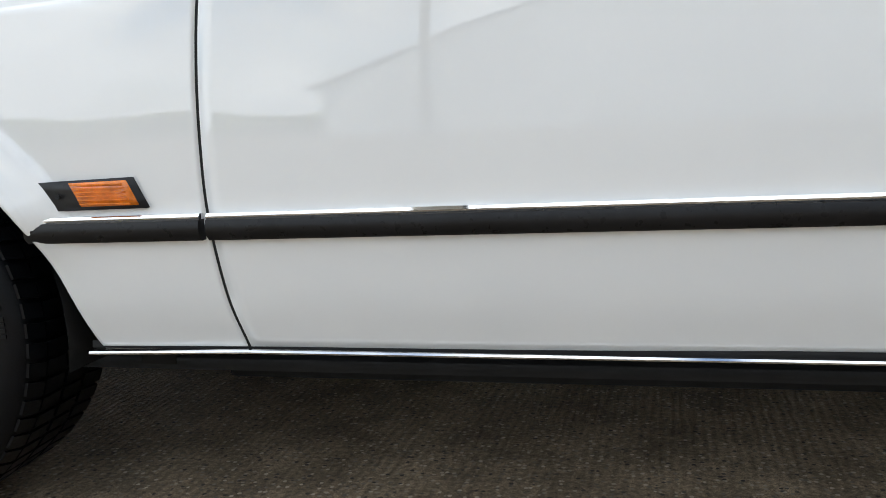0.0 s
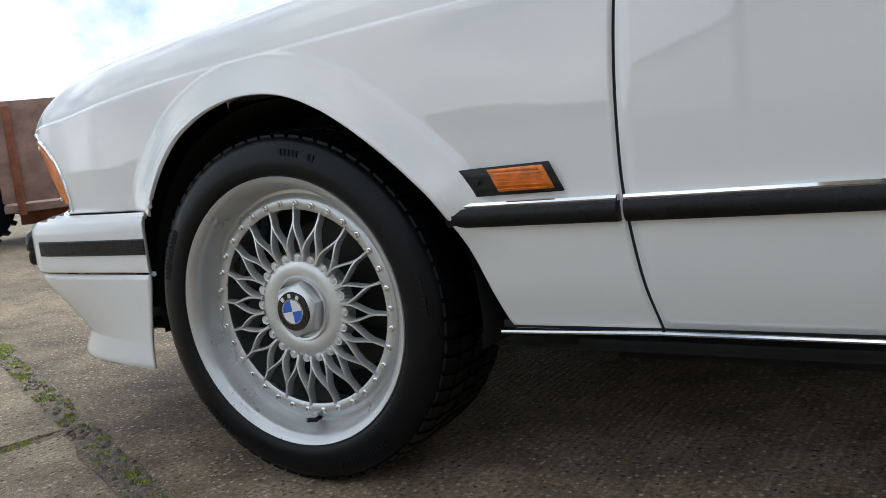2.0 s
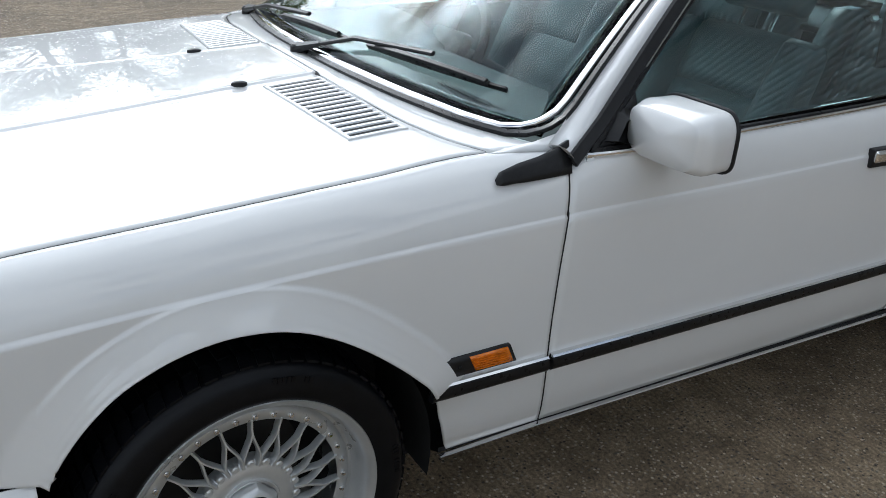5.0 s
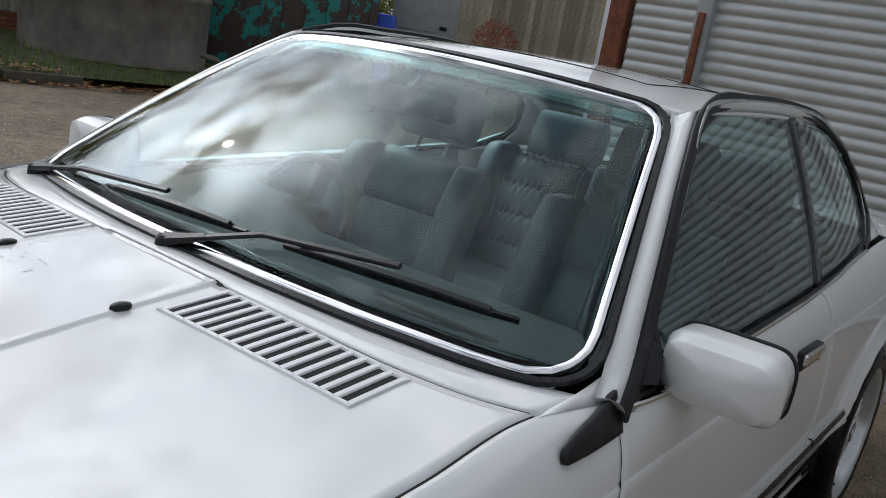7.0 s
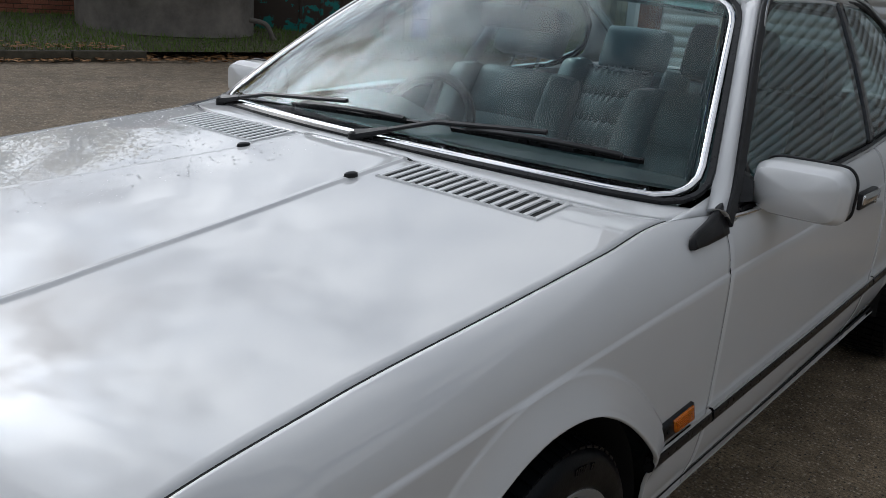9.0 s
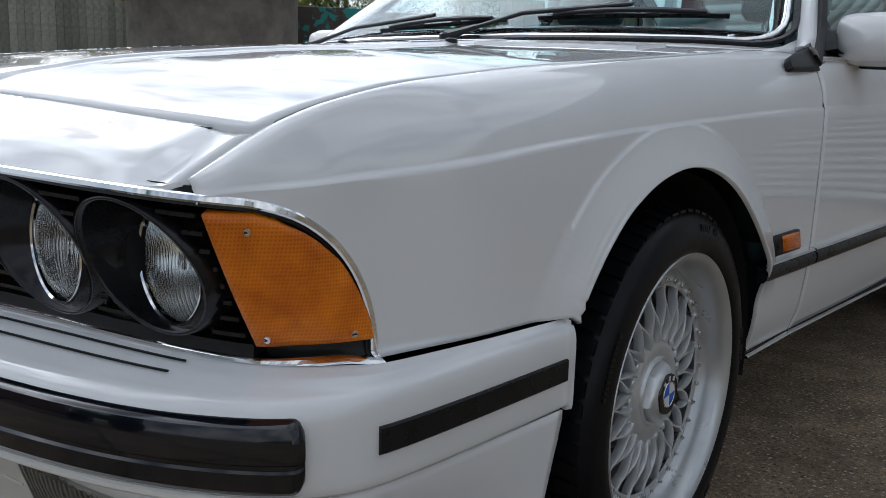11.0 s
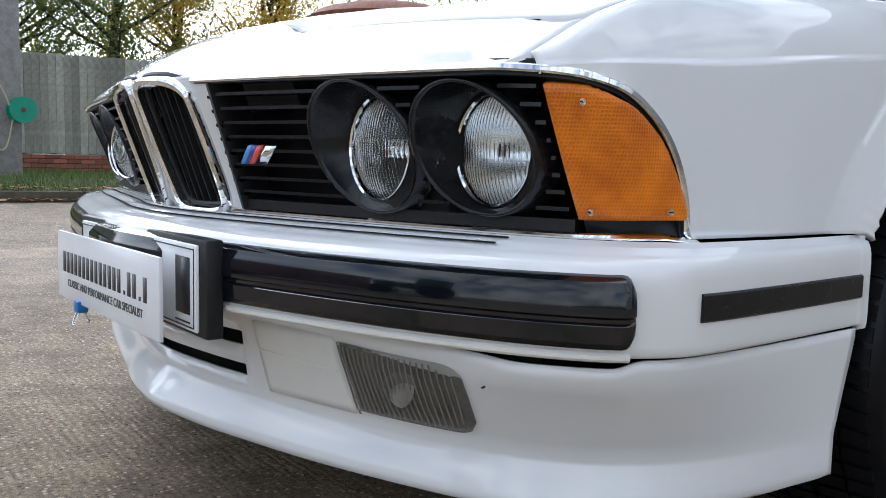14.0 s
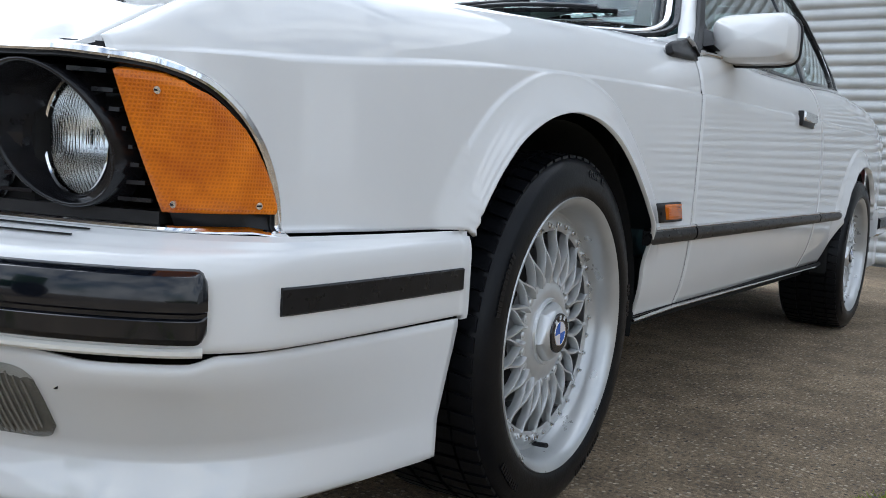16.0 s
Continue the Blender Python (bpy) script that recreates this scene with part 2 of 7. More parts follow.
def thing(name, label, category, at=(0, 0, 0), kind="", group=""):
    e = new(name)
    e.location = at
    return tagged(e, label, category, group, kind)


# ---- the car: shape of the shell ----
# x runs back from the front axle, y across (left side negative), z up
half_width = spline([(-.826, .748), (-.80, .779), (-.775, .801), (-.74, .824), (-.70, .834), (-.634, .842), (-.5, .853), (-.33, .862), (0, .866), (.6, .868), (1.2, .869), (1.9, .866), (2.6, .862), (3.2, .845), (3.45, .815), (3.60, .75)])
crease_z = spline([(-.826, .683), (-.78, .688), (-.7, .694), (-.56, .705), (-.34, .728), (.16, .760), (.62, .780), (1.1, .790), (1.6, .803), (2.3, .815), (3.0, .82), (3.6, .80)])
edge_z = spline([(-.826, .691), (-.79, .713), (-.738, .744), (-.68, .768), (-.615, .785), (-.384, .818), (-.042, .849), (.25, .874), (.508, .894), (.66, .894)])
edge_y = spline([(-.826, .745), (-.738, .757), (-.3, .766), (.25, .769), (.508, .768), (.60, .790), (.66, .806)])
inset = spline([(.26, .052), (.295, .040), (.35, .021), (.42, .008), (.49, .002), (.58, 0), (.68, .0005), (.75, .003), (.80, .007), (.86, .012)])
belt_z = spline([(.60, .880), (.69, .884), (1.2, .897), (1.79, .920), (2.36, .958), (2.75, .965), (3.2, .955), (3.6, .925)])
belt_y = spline([(.60, .800), (.69, .822), (1.2, .822), (1.79, .812), (2.36, .785), (2.75, .765), (3.2, .74), (3.6, .67)])
door_gap = spline([(.26, .654), (.30, .648), (.36, .636), (.43, .627), (.48, .622), (.59, .620), (.70, .625), (.765, .631), (.876, .646), (.90, .650)])
door_rear = spline([(.26, 1.84), (.33, 1.875), (.43, 1.898), (.6, 1.905), (.8, 1.86), (.92, 1.80)])
ARCH = [(-.314, .495), (-.303, .519), (-.276, .561), (-.228, .614), (-.150, .661), (-.075, .683), (.0, .688), (.065, .679), (.13, .655), (.19, .619), (.248, .575), (.304, .525), (.337, .490), (.362, .444), (.385, .385), (.405, .325), (.418, .286)]
arch_z = spline(ARCH)
arch_pts = [(x, arch_z(x)) for x in np.linspace(-.314, .375, 90)]
REAR_ARCH = [(-.345, .455), (-.325, .505), (-.285, .56), (-.225, .613), (-.15, .653), (-.075, .673), (.0, .679), (.075, .673), (.15, .653), (.225, .613), (.285, .56), (.325, .505), (.345, .455)]
rear_arch_z = spline(REAR_ARCH)
rear_pts = [(2.626 + x, rear_arch_z(x)) for x in np.linspace(-.345, .345, 70)]


def flare(x, z):
    """Bulge of the wheel arches over the side."""
    if -.45 < x < .55:
        pts = arch_pts
    elif 2.1 < x < 3.15:
        pts = rear_pts
    else:
        return 0.0
    d = min(math.hypot(x - a, z - b) for a, b in pts)
    w = .062
    if d > w + .02:
        return 0.0
    f = (.004 + .003 * smooth((x - .02) / .15)) * smooth((w + .008 - d) / .008) + .022 * max(0, 1 - d / w) ** 1.25
    if x > .25 and x < .55:
        f *= smooth((z - .40) / .10)
    return f


def rise(s):
    """Share of the height gained at s along the shoulder, from the crease to the bonnet's edge."""
    return .25 * s + .75 * (1 - max(0, 1 - s) ** 1.8)


RISE_S = np.linspace(0, 1, 400)
RISE_T = np.array([rise(v) for v in RISE_S])


def rise_inverse(t):
    return float(np.interp(t, RISE_T, RISE_S))


def side_y(x, z, top_z, top_y):
    """Half-width of the shell at a place of its side."""
    zc, w = crease_z(x), half_width(x)
    if z <= zc:
        return w - inset(z + (.785 - zc) * .6) + flare(x, z)
    dz = max(top_z - zc, 1e-4)
    s = rise_inverse(min((z - zc) / dz, 1.0))
    y0 = w - inset(.785) - .0035 * smooth((z - zc) / .006)
    return y0 - (y0 - top_y) * (.30 * s + .70 * s ** 1.8)


def column(x, z0, top_z, top_y, warp=None, nl=44, nu=20):
    """One upright line of points of the side, from z0 over the crease to the top edge."""
    zc = max(crease_z(x), z0 + .002)
    zs = [z0 + (zc - z0) * (k / nl) for k in range(nl + 1)]
    zs += [zc + min(.003, (top_z - zc) * .1), zc + min(.006, (top_z - zc) * .2)]
    s0 = rise_inverse(min(.25, .007 / max(top_z - zc, 1e-4)))
    for k in range(nu + 1):
        s = s0 + (1 - s0) * k / nu
        zs.append(zc + (top_z - zc) * rise(s))
    out = []
    for z in zs:
        xx = x + (warp(z) if warp else 0.0)
        out.append((xx, side_y(xx, z, top_z, top_y), z))
    return out


def mirrored(rows, s):
    return [[(x, s * y, z) for x, y, z in r] for r in rows]


car = thing("car", "white two-door classic coupe with mesh alloy wheels, parked on concrete", "car")


def fender(s):
    xs = sorted(set([round(v, 4) for v in list(np.linspace(-.812, -.634, 30)) + list(np.linspace(-.634, -.314, 30)) + [-.314 + .012 * k / 6 for k in range(7)] + list(np.linspace(-.30, .42, 92)) + list(np.linspace(.42, .622, 26))]))
    rows = []
    for x in xs:
        if x < -.634:
            t = (x + .80) / .166
            z0 = .508 + .176 * math.sqrt(max(0, 1 - max(t, 0) ** 2))
        elif x < -.314:
            z0 = .503
        elif x < .418:
            z0 = arch_z(x)
        else:
            z0 = .288
        f = smooth((x - .44) / .18)
        rows.append(column(x, z0, edge_z(x), edge_y(x), lambda z: (door_gap(z) - .0018 - .622) * f))
    part("front_fender", sheet(mirrored(rows, s), s > 0, .008), PAINT, car)


def door(s):
    us = np.linspace(0, 1, 60)
    rows = []
    for u in us:
        xm = .624 + (1.80 - .624) * u
        rows.append(column(xm, .2945, belt_z(xm), belt_y(xm), lambda z: (1 - u) * (door_gap(z) + .0030 - .624) + u * (door_rear(z) - 1.80), nl=30))
    d = part("door", sheet(mirrored(rows, s), s > 0, .02), PAINT, car)
    return d


def quarter(s):
    xs = sorted(set([round(v, 4) for v in list(np.linspace(1.80, 2.281, 34)) + list(np.linspace(2.281, 2.31, 6)) + list(np.linspace(2.31, 2.94, 70)) + list(np.linspace(2.94, 2.971, 6)) + list(np.linspace(2.971, 3.6, 40))]))
    rows = []
    for x in xs:
        z0 = .300 if x < 2.20 else .30 + .155 * (x - 2.2) / .081 if x < 2.281 else rear_arch_z(x - 2.626) if x < 2.971 else .455
        f = 1 - smooth((x - 1.80) / .3)
        rows.append(column(x, z0, belt_z(x), belt_y(x), lambda z: f * (door_rear(z) + .005 - 1.80), nl=34))
    part("rear_quarter_panel", sheet(mirrored(rows, s), s > 0, .02), PAINT, car)


# front face: plan curves of its upper and lower edge
FRONT_TOP = chain([(-.985, 0, 0.694), (-.976, .12, 0.693), (-.958, .238, 0.691), (-.93, .37, 0.690), (-.886, .54, 0.689), (-.845, .68, 0.688), (-.815, .756, 0.686), (-.775, .803, 0.684), (-.74, .826, 0.684), (-.66, .838, .684)], 10)
FRONT_LOW = chain([(-.915, 0, .505), (-.908, .12, .505), (-.886, .238, .505), (-.856, .37, .505), (-.812, .54, .505), (-.768, .68, .505), (-.735, .756, .505), (-.695, .803, .505), (-.665, .826, .505), (-.634, .842, .505)], 10)


def front(y, v, depth=0.0, s=-1):
    """A place on the raked front: y across (as on the upper edge's run), v from the lower (0) to the upper edge (1)."""
    a = min(max(y, 0), 1.0) * (len(FRONT_TOP) - 1)
    i = min(int(a), len(FRONT_TOP) - 2)
    t = a - i
    top, low = FRONT_TOP[i].lerp(FRONT_TOP[i + 1], t), FRONT_LOW[i].lerp(FRONT_LOW[i + 1], t)
    run = (FRONT_TOP[i + 1] - FRONT_TOP[i]).normalized()
    n = run.cross(top - low).normalized()
    if n.x > 0:
        n = -n
    p = low.lerp(top, v) - n * depth
    return Vector((p.x, s * p.y, p.z))


def run_at(y):
    """Parameter of front() at which the upper edge is y out from the middle."""
    ys = [p.y for p in FRONT_TOP]
    return float(np.interp(y, ys, np.linspace(0, 1, len(ys))))


hood_front = spline([(0, -.832), (.25, -.822), (.5, -.795), (.70, -.752), (.757, -.738)])
hood_rear = spline([(0, .405), (.2, .407), (.4, .416), (.6, .440), (.70, .470), (.766, .508)])


ridge_y = spline([(-1.0, .238), (-.8, .253), (-.5, .266), (-.3, .248), (-.05, .216), (.2, .185), (.45, .168)])


def hood_z(x, y):
    """Height of the bonnet: crowned, with a raised middle between two ridges."""
    a = abs(y)
    shift = (hood_front(min(a, .757)) + .738) * (1 - smooth((x + .70) / .9))
    e = edge_z(max(x - shift, -.80))
    crown = .026 * (1 - (a / .765) ** 2)
    r = ridge_y(x)
    w = .007 + .030 * smooth((-.66 - x) / .22)
    step = (.0045 + .013 * smooth((-.68 - x) / .20)) * smooth((r + w - a) / (2 * w))
    bead = .0016 * (1 - smooth((-.70 - x) / .15)) * math.exp(-((a - r + .003) / .006) ** 2)
    return e + crown + step + bead


def nose_height(x, x0, z0, x1, z1, m1):
    """Profile of the nose from the grille's top (x0, z0) up to the flat of the bonnet (x1, z1)."""
    h = x1 - x0
    t = min(max((x - x0) / h, 0), 1)
    m0 = min(1.5, max(.6, 2.6 * (z1 - z0) / h - 1.2 * m1))
    return (2 * t**3 - 3 * t**2 + 1) * z0 + (t**3 - 2 * t**2 + t) * h * m0 + (3 * t**2 - 2 * t**3) * z1 + (t**3 - t**2) * h * m1


def hood():
    ys = sorted(set([round(v, 4) for v in np.linspace(-.757, .757, 80)] + [round(q * sgn, 4) for sgn in (-1, 1) for q in np.linspace(.165, .285, 60)]))
    rows = []
    nose = []
    for k in range(27):
        u = k / 26
        r = []
        for y in ys:
            a = abs(y)
            x1 = hood_front(a) - .0036
            lim = (edge_y(x1) - .0048) / .757
            z1 = hood_z(x1, y * lim)
            top = front(run_at(min(a, .756)), 1.0)
            x0, z0 = top.x - .002, top.z + .001
            m1 = (hood_z(x1 + .01, y * lim) - z1) / .01
            x = x0 + (x1 - x0) * (u ** 1.25)
            z = nose_height(x, x0, z0, x1, z1, m1)
            w = smooth((a - .69) / .06)
            z = z * (1 - w) + (edge_z(x) + .0005) * w
            yy = y * (1 - w) * lim + w * y * (edge_y(x) - .0048) / .757
            r.append((x, yy, z))
        nose.append(r)
    part("nose_panel", sheet(nose, False, .012), PAINT, car)
    for k in range(66):
        u = k / 65
        r = []
        for y in ys:
            x0, x1 = hood_front(abs(y)), hood_rear(abs(y))
            x = x0 + (x1 - x0) * u
            lim = edge_y(x) - .0048
            yy = y * lim / .757
            r.append((x, yy, hood_z(x, yy)))
        rows.append(r)
    return part("bonnet", sheet(rows, False, .012), PAINT, car)


KIDNEY = [(.018, .84), (.022, .94), (.042, .995), (.100, 1.005), (.160, .985), (.194, .92), (.203, .80), (.206, .40), (.204, .13), (.194, .03), (.165, -.01), (.095, -.015), (.060, .005), (.040, .08), (.026, .40)]


def in_kidney(y, v):
    inside = False
    for (ya, va), (yb, vb) in zip(KIDNEY, KIDNEY[1:] + KIDNEY[:1]):
        if (va > v) != (vb > v) and y < ya + (yb - ya) * (v - va) / (vb - va):
            inside = not inside
    return inside


def nose_panel():
    # middle of the front, between the two grilles, round the kidneys
    for s in (-1, 1):
        rows = []
        vs = np.linspace(-.05, 1.02, 44)
        for q in np.linspace(0, 1, 48):
            rows.append([front(run_at(.004 + (.226 + .026 * v) * q), v, 0.0, s) for v in vs])
        bm = sheet(rows, s < 0)
        gone = []
        for f in bm.faces:
            c = f.calc_center_median()
            if in_kidney(abs(c.y), (c.z - .505) / .188):
                gone.append(f)
        bmesh.ops.delete(bm, geom=gone, context="FACES")
        nc = part("nose_centre", bm, PAINT, car)
        md = nc.modifiers.new("thick", "SOLIDIFY")
        md.thickness = .004


for s in (-1, 1):
    fender(s)
    quarter(s)
doors = {s: door(s) for s in (-1, 1)}
bonnet = hood()
nose_panel()


# ---- windscreen, roof and glass ----
ws_low = spline([(0, .470), (.25, .478), (.5, .512), (.66, .555), (.735, .598), (.785, .632)])
ws_low_z = spline([(0, .930), (.4, .927), (.735, .915), (.785, .911)])


def screen(u, v, out=0.0):
    """A place on the windscreen: u from -1 to 1 across, v from the lower to the upper edge."""
    yl, yt = .768 * u, .560 * u
    a, b = Vector((ws_low(abs(yl)), yl, ws_low_z(abs(yl)))), Vector((1.09 + .09 * u * u, yt, 1.335 - .028 * u * u))
    p = a.lerp(b, v)
    bow = math.sin(math.pi * v) * .014
    n = Vector((-.53, .25 * u, .85)).normalized()
    return p + n * (bow + out)


def roof_z(x, y):
    cz = spline_roof(x)
    return cz - .045 * (abs(y) / .60) ** 2.2


spline_roof = spline([(1.05, 1.335), (1.3, 1.362), (1.6, 1.374), (1.9, 1.372), (2.2, 1.352), (2.4, 1.32)])


def roof():
    rows = []
    for k in range(31):
        u = k / 30
        r = []
        for q in np.linspace(-1, 1, 41):
            y = .600 * q
            x0 = 1.105 + .10 * q * q
            x1 = 2.36 - .10 * q * q
            x = x0 + (x1 - x0) * u
            r.append((x, y, roof_z(x, y)))
        rows.append(r)
    return part("roof", sheet(rows, False, .012), PAINT, car)


roof()

GLASS = bpy.data.materials.new("tinted_glass")
GLASS.use_nodes = True
gn, gl = GLASS.node_tree.nodes, GLASS.node_tree.links
gb = gn["Principled BSDF"]
gb.inputs["Base Color"].default_value = (0.75, 0.895, 0.89, 1)
gb.inputs["Transmission Weight"].default_value, gb.inputs["Roughness"].default_value, gb.inputs["IOR"].default_value = 1.0, 0.0, 1.27


SIDE_GLASS = GLASS.copy()
SIDE_GLASS.name = "tinted_side_glass"
SIDE_GLASS.node_tree.nodes["Principled BSDF"].inputs["Base Color"].default_value = (0.60, 0.74, 0.75, 1)
SIDE_GLASS.node_tree.nodes["Principled BSDF"].inputs["IOR"].default_value = 1.62


def glass(name, rows, flip, parent, label=""):
    ob = part(name, sheet(rows, flip), GLASS if "screen" in name else SIDE_GLASS, parent, label)
    md = ob.modifiers.new("thick", "SOLIDIFY")
    md.thickness = .004
    ob.visible_shadow = False
    return ob


glass("windscreen", [[screen(u, v) for v in np.linspace(0, 1, 20)] for u in np.linspace(-1, 1, 40)], False, car, "raked windscreen with a green-blue tint, dotted with rain")

BAND = GLASS.copy()
BAND.name = "green_sun_band"
BAND.node_tree.nodes["Principled BSDF"].inputs["Base Color"].default_value = (0.52, 0.86, 0.82, 1)
band = part("sun_band", sheet([[screen(u, v, -.007) for v in np.linspace(.90, .99, 5)] for u in np.linspace(-.97, .97, 30)]), BAND, car, "green-tinted sun band along the top of the windscreen")
band.modifiers.new("thick", "SOLIDIFY").thickness = .001
band.visible_shadow = False

# side window outline on the leaning side of the cabin
WIN = [(.70, .888), (.90, 1.055), (1.10, 1.205), (1.235, 1.295), (1.34, 1.328), (1.60, 1.340), (1.95, 1.338), (2.20, 1.315), (2.42, 1.245), (2.55, 1.150), (2.585, 1.060), (2.52, 1.000), (2.38, .962), (1.80, .921), (1.2, .899)]


def lean(x, z):
    """Half-width of the cabin's side glass."""
    h = z - (.884 + .012 * (x - .69) + .0185 * (x - .69) ** 2)
    return .8175 - .0180 * (x - .95) ** 2 - h * .42 - .23 * h * h - .10 * max(0, x - 2.0) ** 2


def win_point(p, out=0.0):
    x, z = p
    return Vector((x, lean(x, z) + out, z))


win_curve = chain([(x, 0, z) for x, z in WIN + [WIN[0]]], 10)[:-1]
win_top = spline([(.70, .889), (.90, 1.055), (1.10, 1.205), (1.235, 1.292), (1.34, 1.326), (1.60, 1.340), (1.95, 1.337), (2.20, 1.315), (2.42, 1.245), (2.55, 1.15), (2.585, 1.06)])


def side_glass(s):
    pillar = lambda z: 1.80 + (z - .92) * .26
    for name, a, b in (("side_window", .705, None), ("quarter_window", None, 2.575)):
        rows = []
        for k in range(36):
            u = k / 35
            r = []
            for j in range(20):
                v = j / 19
                if name == "side_window":
                    x = .705 + (1.93 - .705) * u
                    z0, z1 = belt_z(x) + .004, win_top(x)
                    z = z0 + (z1 - z0) * v
                    x = min(x, pillar(z) - .01)
                else:
                    x = 1.82 + (2.575 - 1.82) * u
                    z0, z1 = belt_z(min(x, 2.5)) + .004 + max(0, x - 2.38) * .35, win_top(x)
                    z = z0 + (z1 - z0) * v
                    x = max(x, pillar(z) + .03)
                r.append((x, s * lean(x, z), z))
            rows.append(r)
        glass(name, rows, s > 0, car)
    b = [[(pillar(z) + d, s * (lean(1.85, z) + .004), z) for z in np.linspace(.92, 1.335, 12)] for d in np.linspace(-.02, .04, 4)]
    part("centre_pillar", sheet(b, s > 0, .02), BLACK_GLOSS, car)
    # frame: black seal, chrome strip, outer black gutter
    pts = [Vector((p.x, s * (lean(p.x, p.z) + .003), p.z)) for p in win_curve]
    c = Vector((1.6, s * .7, 1.12))
    part("window_seal", sweep(pts, rect_profile(.020, .016, .004), up=(0, s, .5), closed=True), BLACK_RUBBER, car)
    grow = [Vector((p.x + (p.x - 1.6) * .012, s * (lean(p.x, p.z) + .006), p.z + (p.z - 1.11) * .055)) for p in win_curve]
    part("window_chrome", sweep(grow, rect_profile(.013, .014, .003), up=(0, s, .5), closed=True), CHROME, car)


for s in (-1, 1):
    side_glass(s)
    # front pillar, roof rail and rear pillar: skin between the screens and the side windows
    rows = []
    outer = [screen(s * 1.030, v, -.004) for v in np.linspace(-.02, 1.0, 16)] + [Vector((x, s * .600, roof_z(x, .6))) for x in np.linspace(1.26, 2.26, 14)] + [Vector((2.45, s * .60, 1.262)), Vector((2.65, s * .63, 1.15)), Vector((2.85, s * .66, 1.03)), Vector((3.0, s * .70, .958))]
    inner_path = [(.655, .880), (.72, .920)] + [(x, win_top(x) + .022 + .012 * smooth((1.3 - x) / .3)) for x in np.linspace(.80, 1.235, 14)] + [(x, win_top(x) + .018) for x in np.linspace(1.30, 2.20, 14)] + [(2.45, 1.245), (2.60, 1.13), (2.66, 1.02), (2.60, .962)]
    n = min(len(outer), len(inner_path))
    rows = []
    for k in range(n):
        o, (ix, iz) = outer[k], inner_path[k]
        i = Vector((ix, s * (lean(min(ix, 2.6), iz) + .006), iz))
        rows.append([o.lerp(i, t) + Vector((-.1, s * .5, .5)) * .02 * math.sin(math.pi * t) for t in np.linspace(0, 1, 7)])
    part("cabin_pillar", sheet(rows, s > 0, .01), PAINT, car)

# cowl between bonnet and windscreen
rows = []
for q in np.linspace(-1, 1, 61):
    r = []
    for v in np.linspace(0, 1, 10):
        y0, y1 = .767 * q, .765 * q
        p0 = Vector((hood_rear(min(abs(y0), .766)) + .005, y0, hood_z(hood_rear(min(abs(y0), .766)), y0 * .99)))
        p1 = screen(q * 1.02, -.02, -.002)
        p = p0.lerp(p1, v)
        p.z += .006 * math.sin(math.pi * v) * (1 - v) * (1 - q * q)
        r.append(p)
    rows.append(r)
part("scuttle_panel", sheet(rows, True, .01), PAINT, car)
for s in (-1, 1):
    # wedge between scuttle, fender and front pillar
    a = [(.505, s * .770, .893), (.56, s * .7825, .8942), (.61, s * .794, .8928), (.66, s * .806, .8875)]
    b = [(.515, s * .769, .8955), (.58, s * .778, .901), (.628, s * .788, .904), (.672, s * .799, .908)]
    c = [(.530, s * .768, .898), (.600, s * .773, .908), (.650, s * .779, .922), (.700, s * .786, .938)]
    part("scuttle_end", sheet([a, b, c], s < 0, .01), PAINT, car)

# dark strips laid in the panel gaps, standing for the shade there
for s in (-1, 1):
    part("door_gap_shade", sweep([(door_gap(z) + .0006, s * (side_y(door_gap(z), z, edge_z(.62), edge_y(.62)) - .0026), z) for z in np.linspace(.30, .885, 40)], rect_profile(.0062, .003), up=(0, s, 0)), DARK, car)
    part("door_rear_shade", sweep([(door_rear(z) + .0025, s * (side_y(1.85, z, belt_z(1.8), belt_y(1.8)) - .0045), z) for z in np.linspace(.30, .91, 30)], rect_profile(.012, .003), up=(0, s, 0)), DARK, car)
    part("bonnet_gap_shade", sweep([(x, s * (edge_y(x) - .0024), edge_z(x) - .0016) for x in np.linspace(-.715, .50, 60)], rect_profile(.006, .002)), DARK, car)
part("bonnet_front_shade", sweep([(hood_front(abs(y)) - .0018, y, hood_z(hood_front(abs(y)), y) - .0038) for y in np.linspace(-.70, .70, 60)], rect_profile(.0042, .003)), DARK, car)
part("bonnet_rear_shade", sweep([(hood_rear(abs(y)) + .002, y, hood_z(hood_rear(abs(y)), y) - .0032) for y in np.linspace(-.755, .755, 60)], rect_profile(.009, .003)), DARK, car)

# rear deck, tail and rear screen
rows = [[(x, .76 * q * (1 - .1 * max(0, x - 3.1)), belt_z(x) + .03 * (1 - q * q)) for q in np.linspace(-1, 1, 21)] for x in np.linspace(2.9, 3.62, 16)]
part("boot_lid", sheet(rows, False, .012), PAINT, car)
rows = [[(3.60 + .03 * math.sin(math.pi * v), .72 * q, .40 + .53 * v) for v in np.linspace(0, 1, 10)] for q in np.linspace(-1, 1, 15)]
part("tail_panel", sheet(rows, False, .01), PAINT, car)
glass("rear_screen", [[(2.36 + .62 * v - .08 * q * q * (1 - v), (.56 + .08 * v) * q, 1.315 - .36 * v + .025 * math.sin(math.pi * v) - .03 * q * q) for v in np.linspace(0, 1, 14)] for q in np.linspace(-1, 1, 21)], True, car)


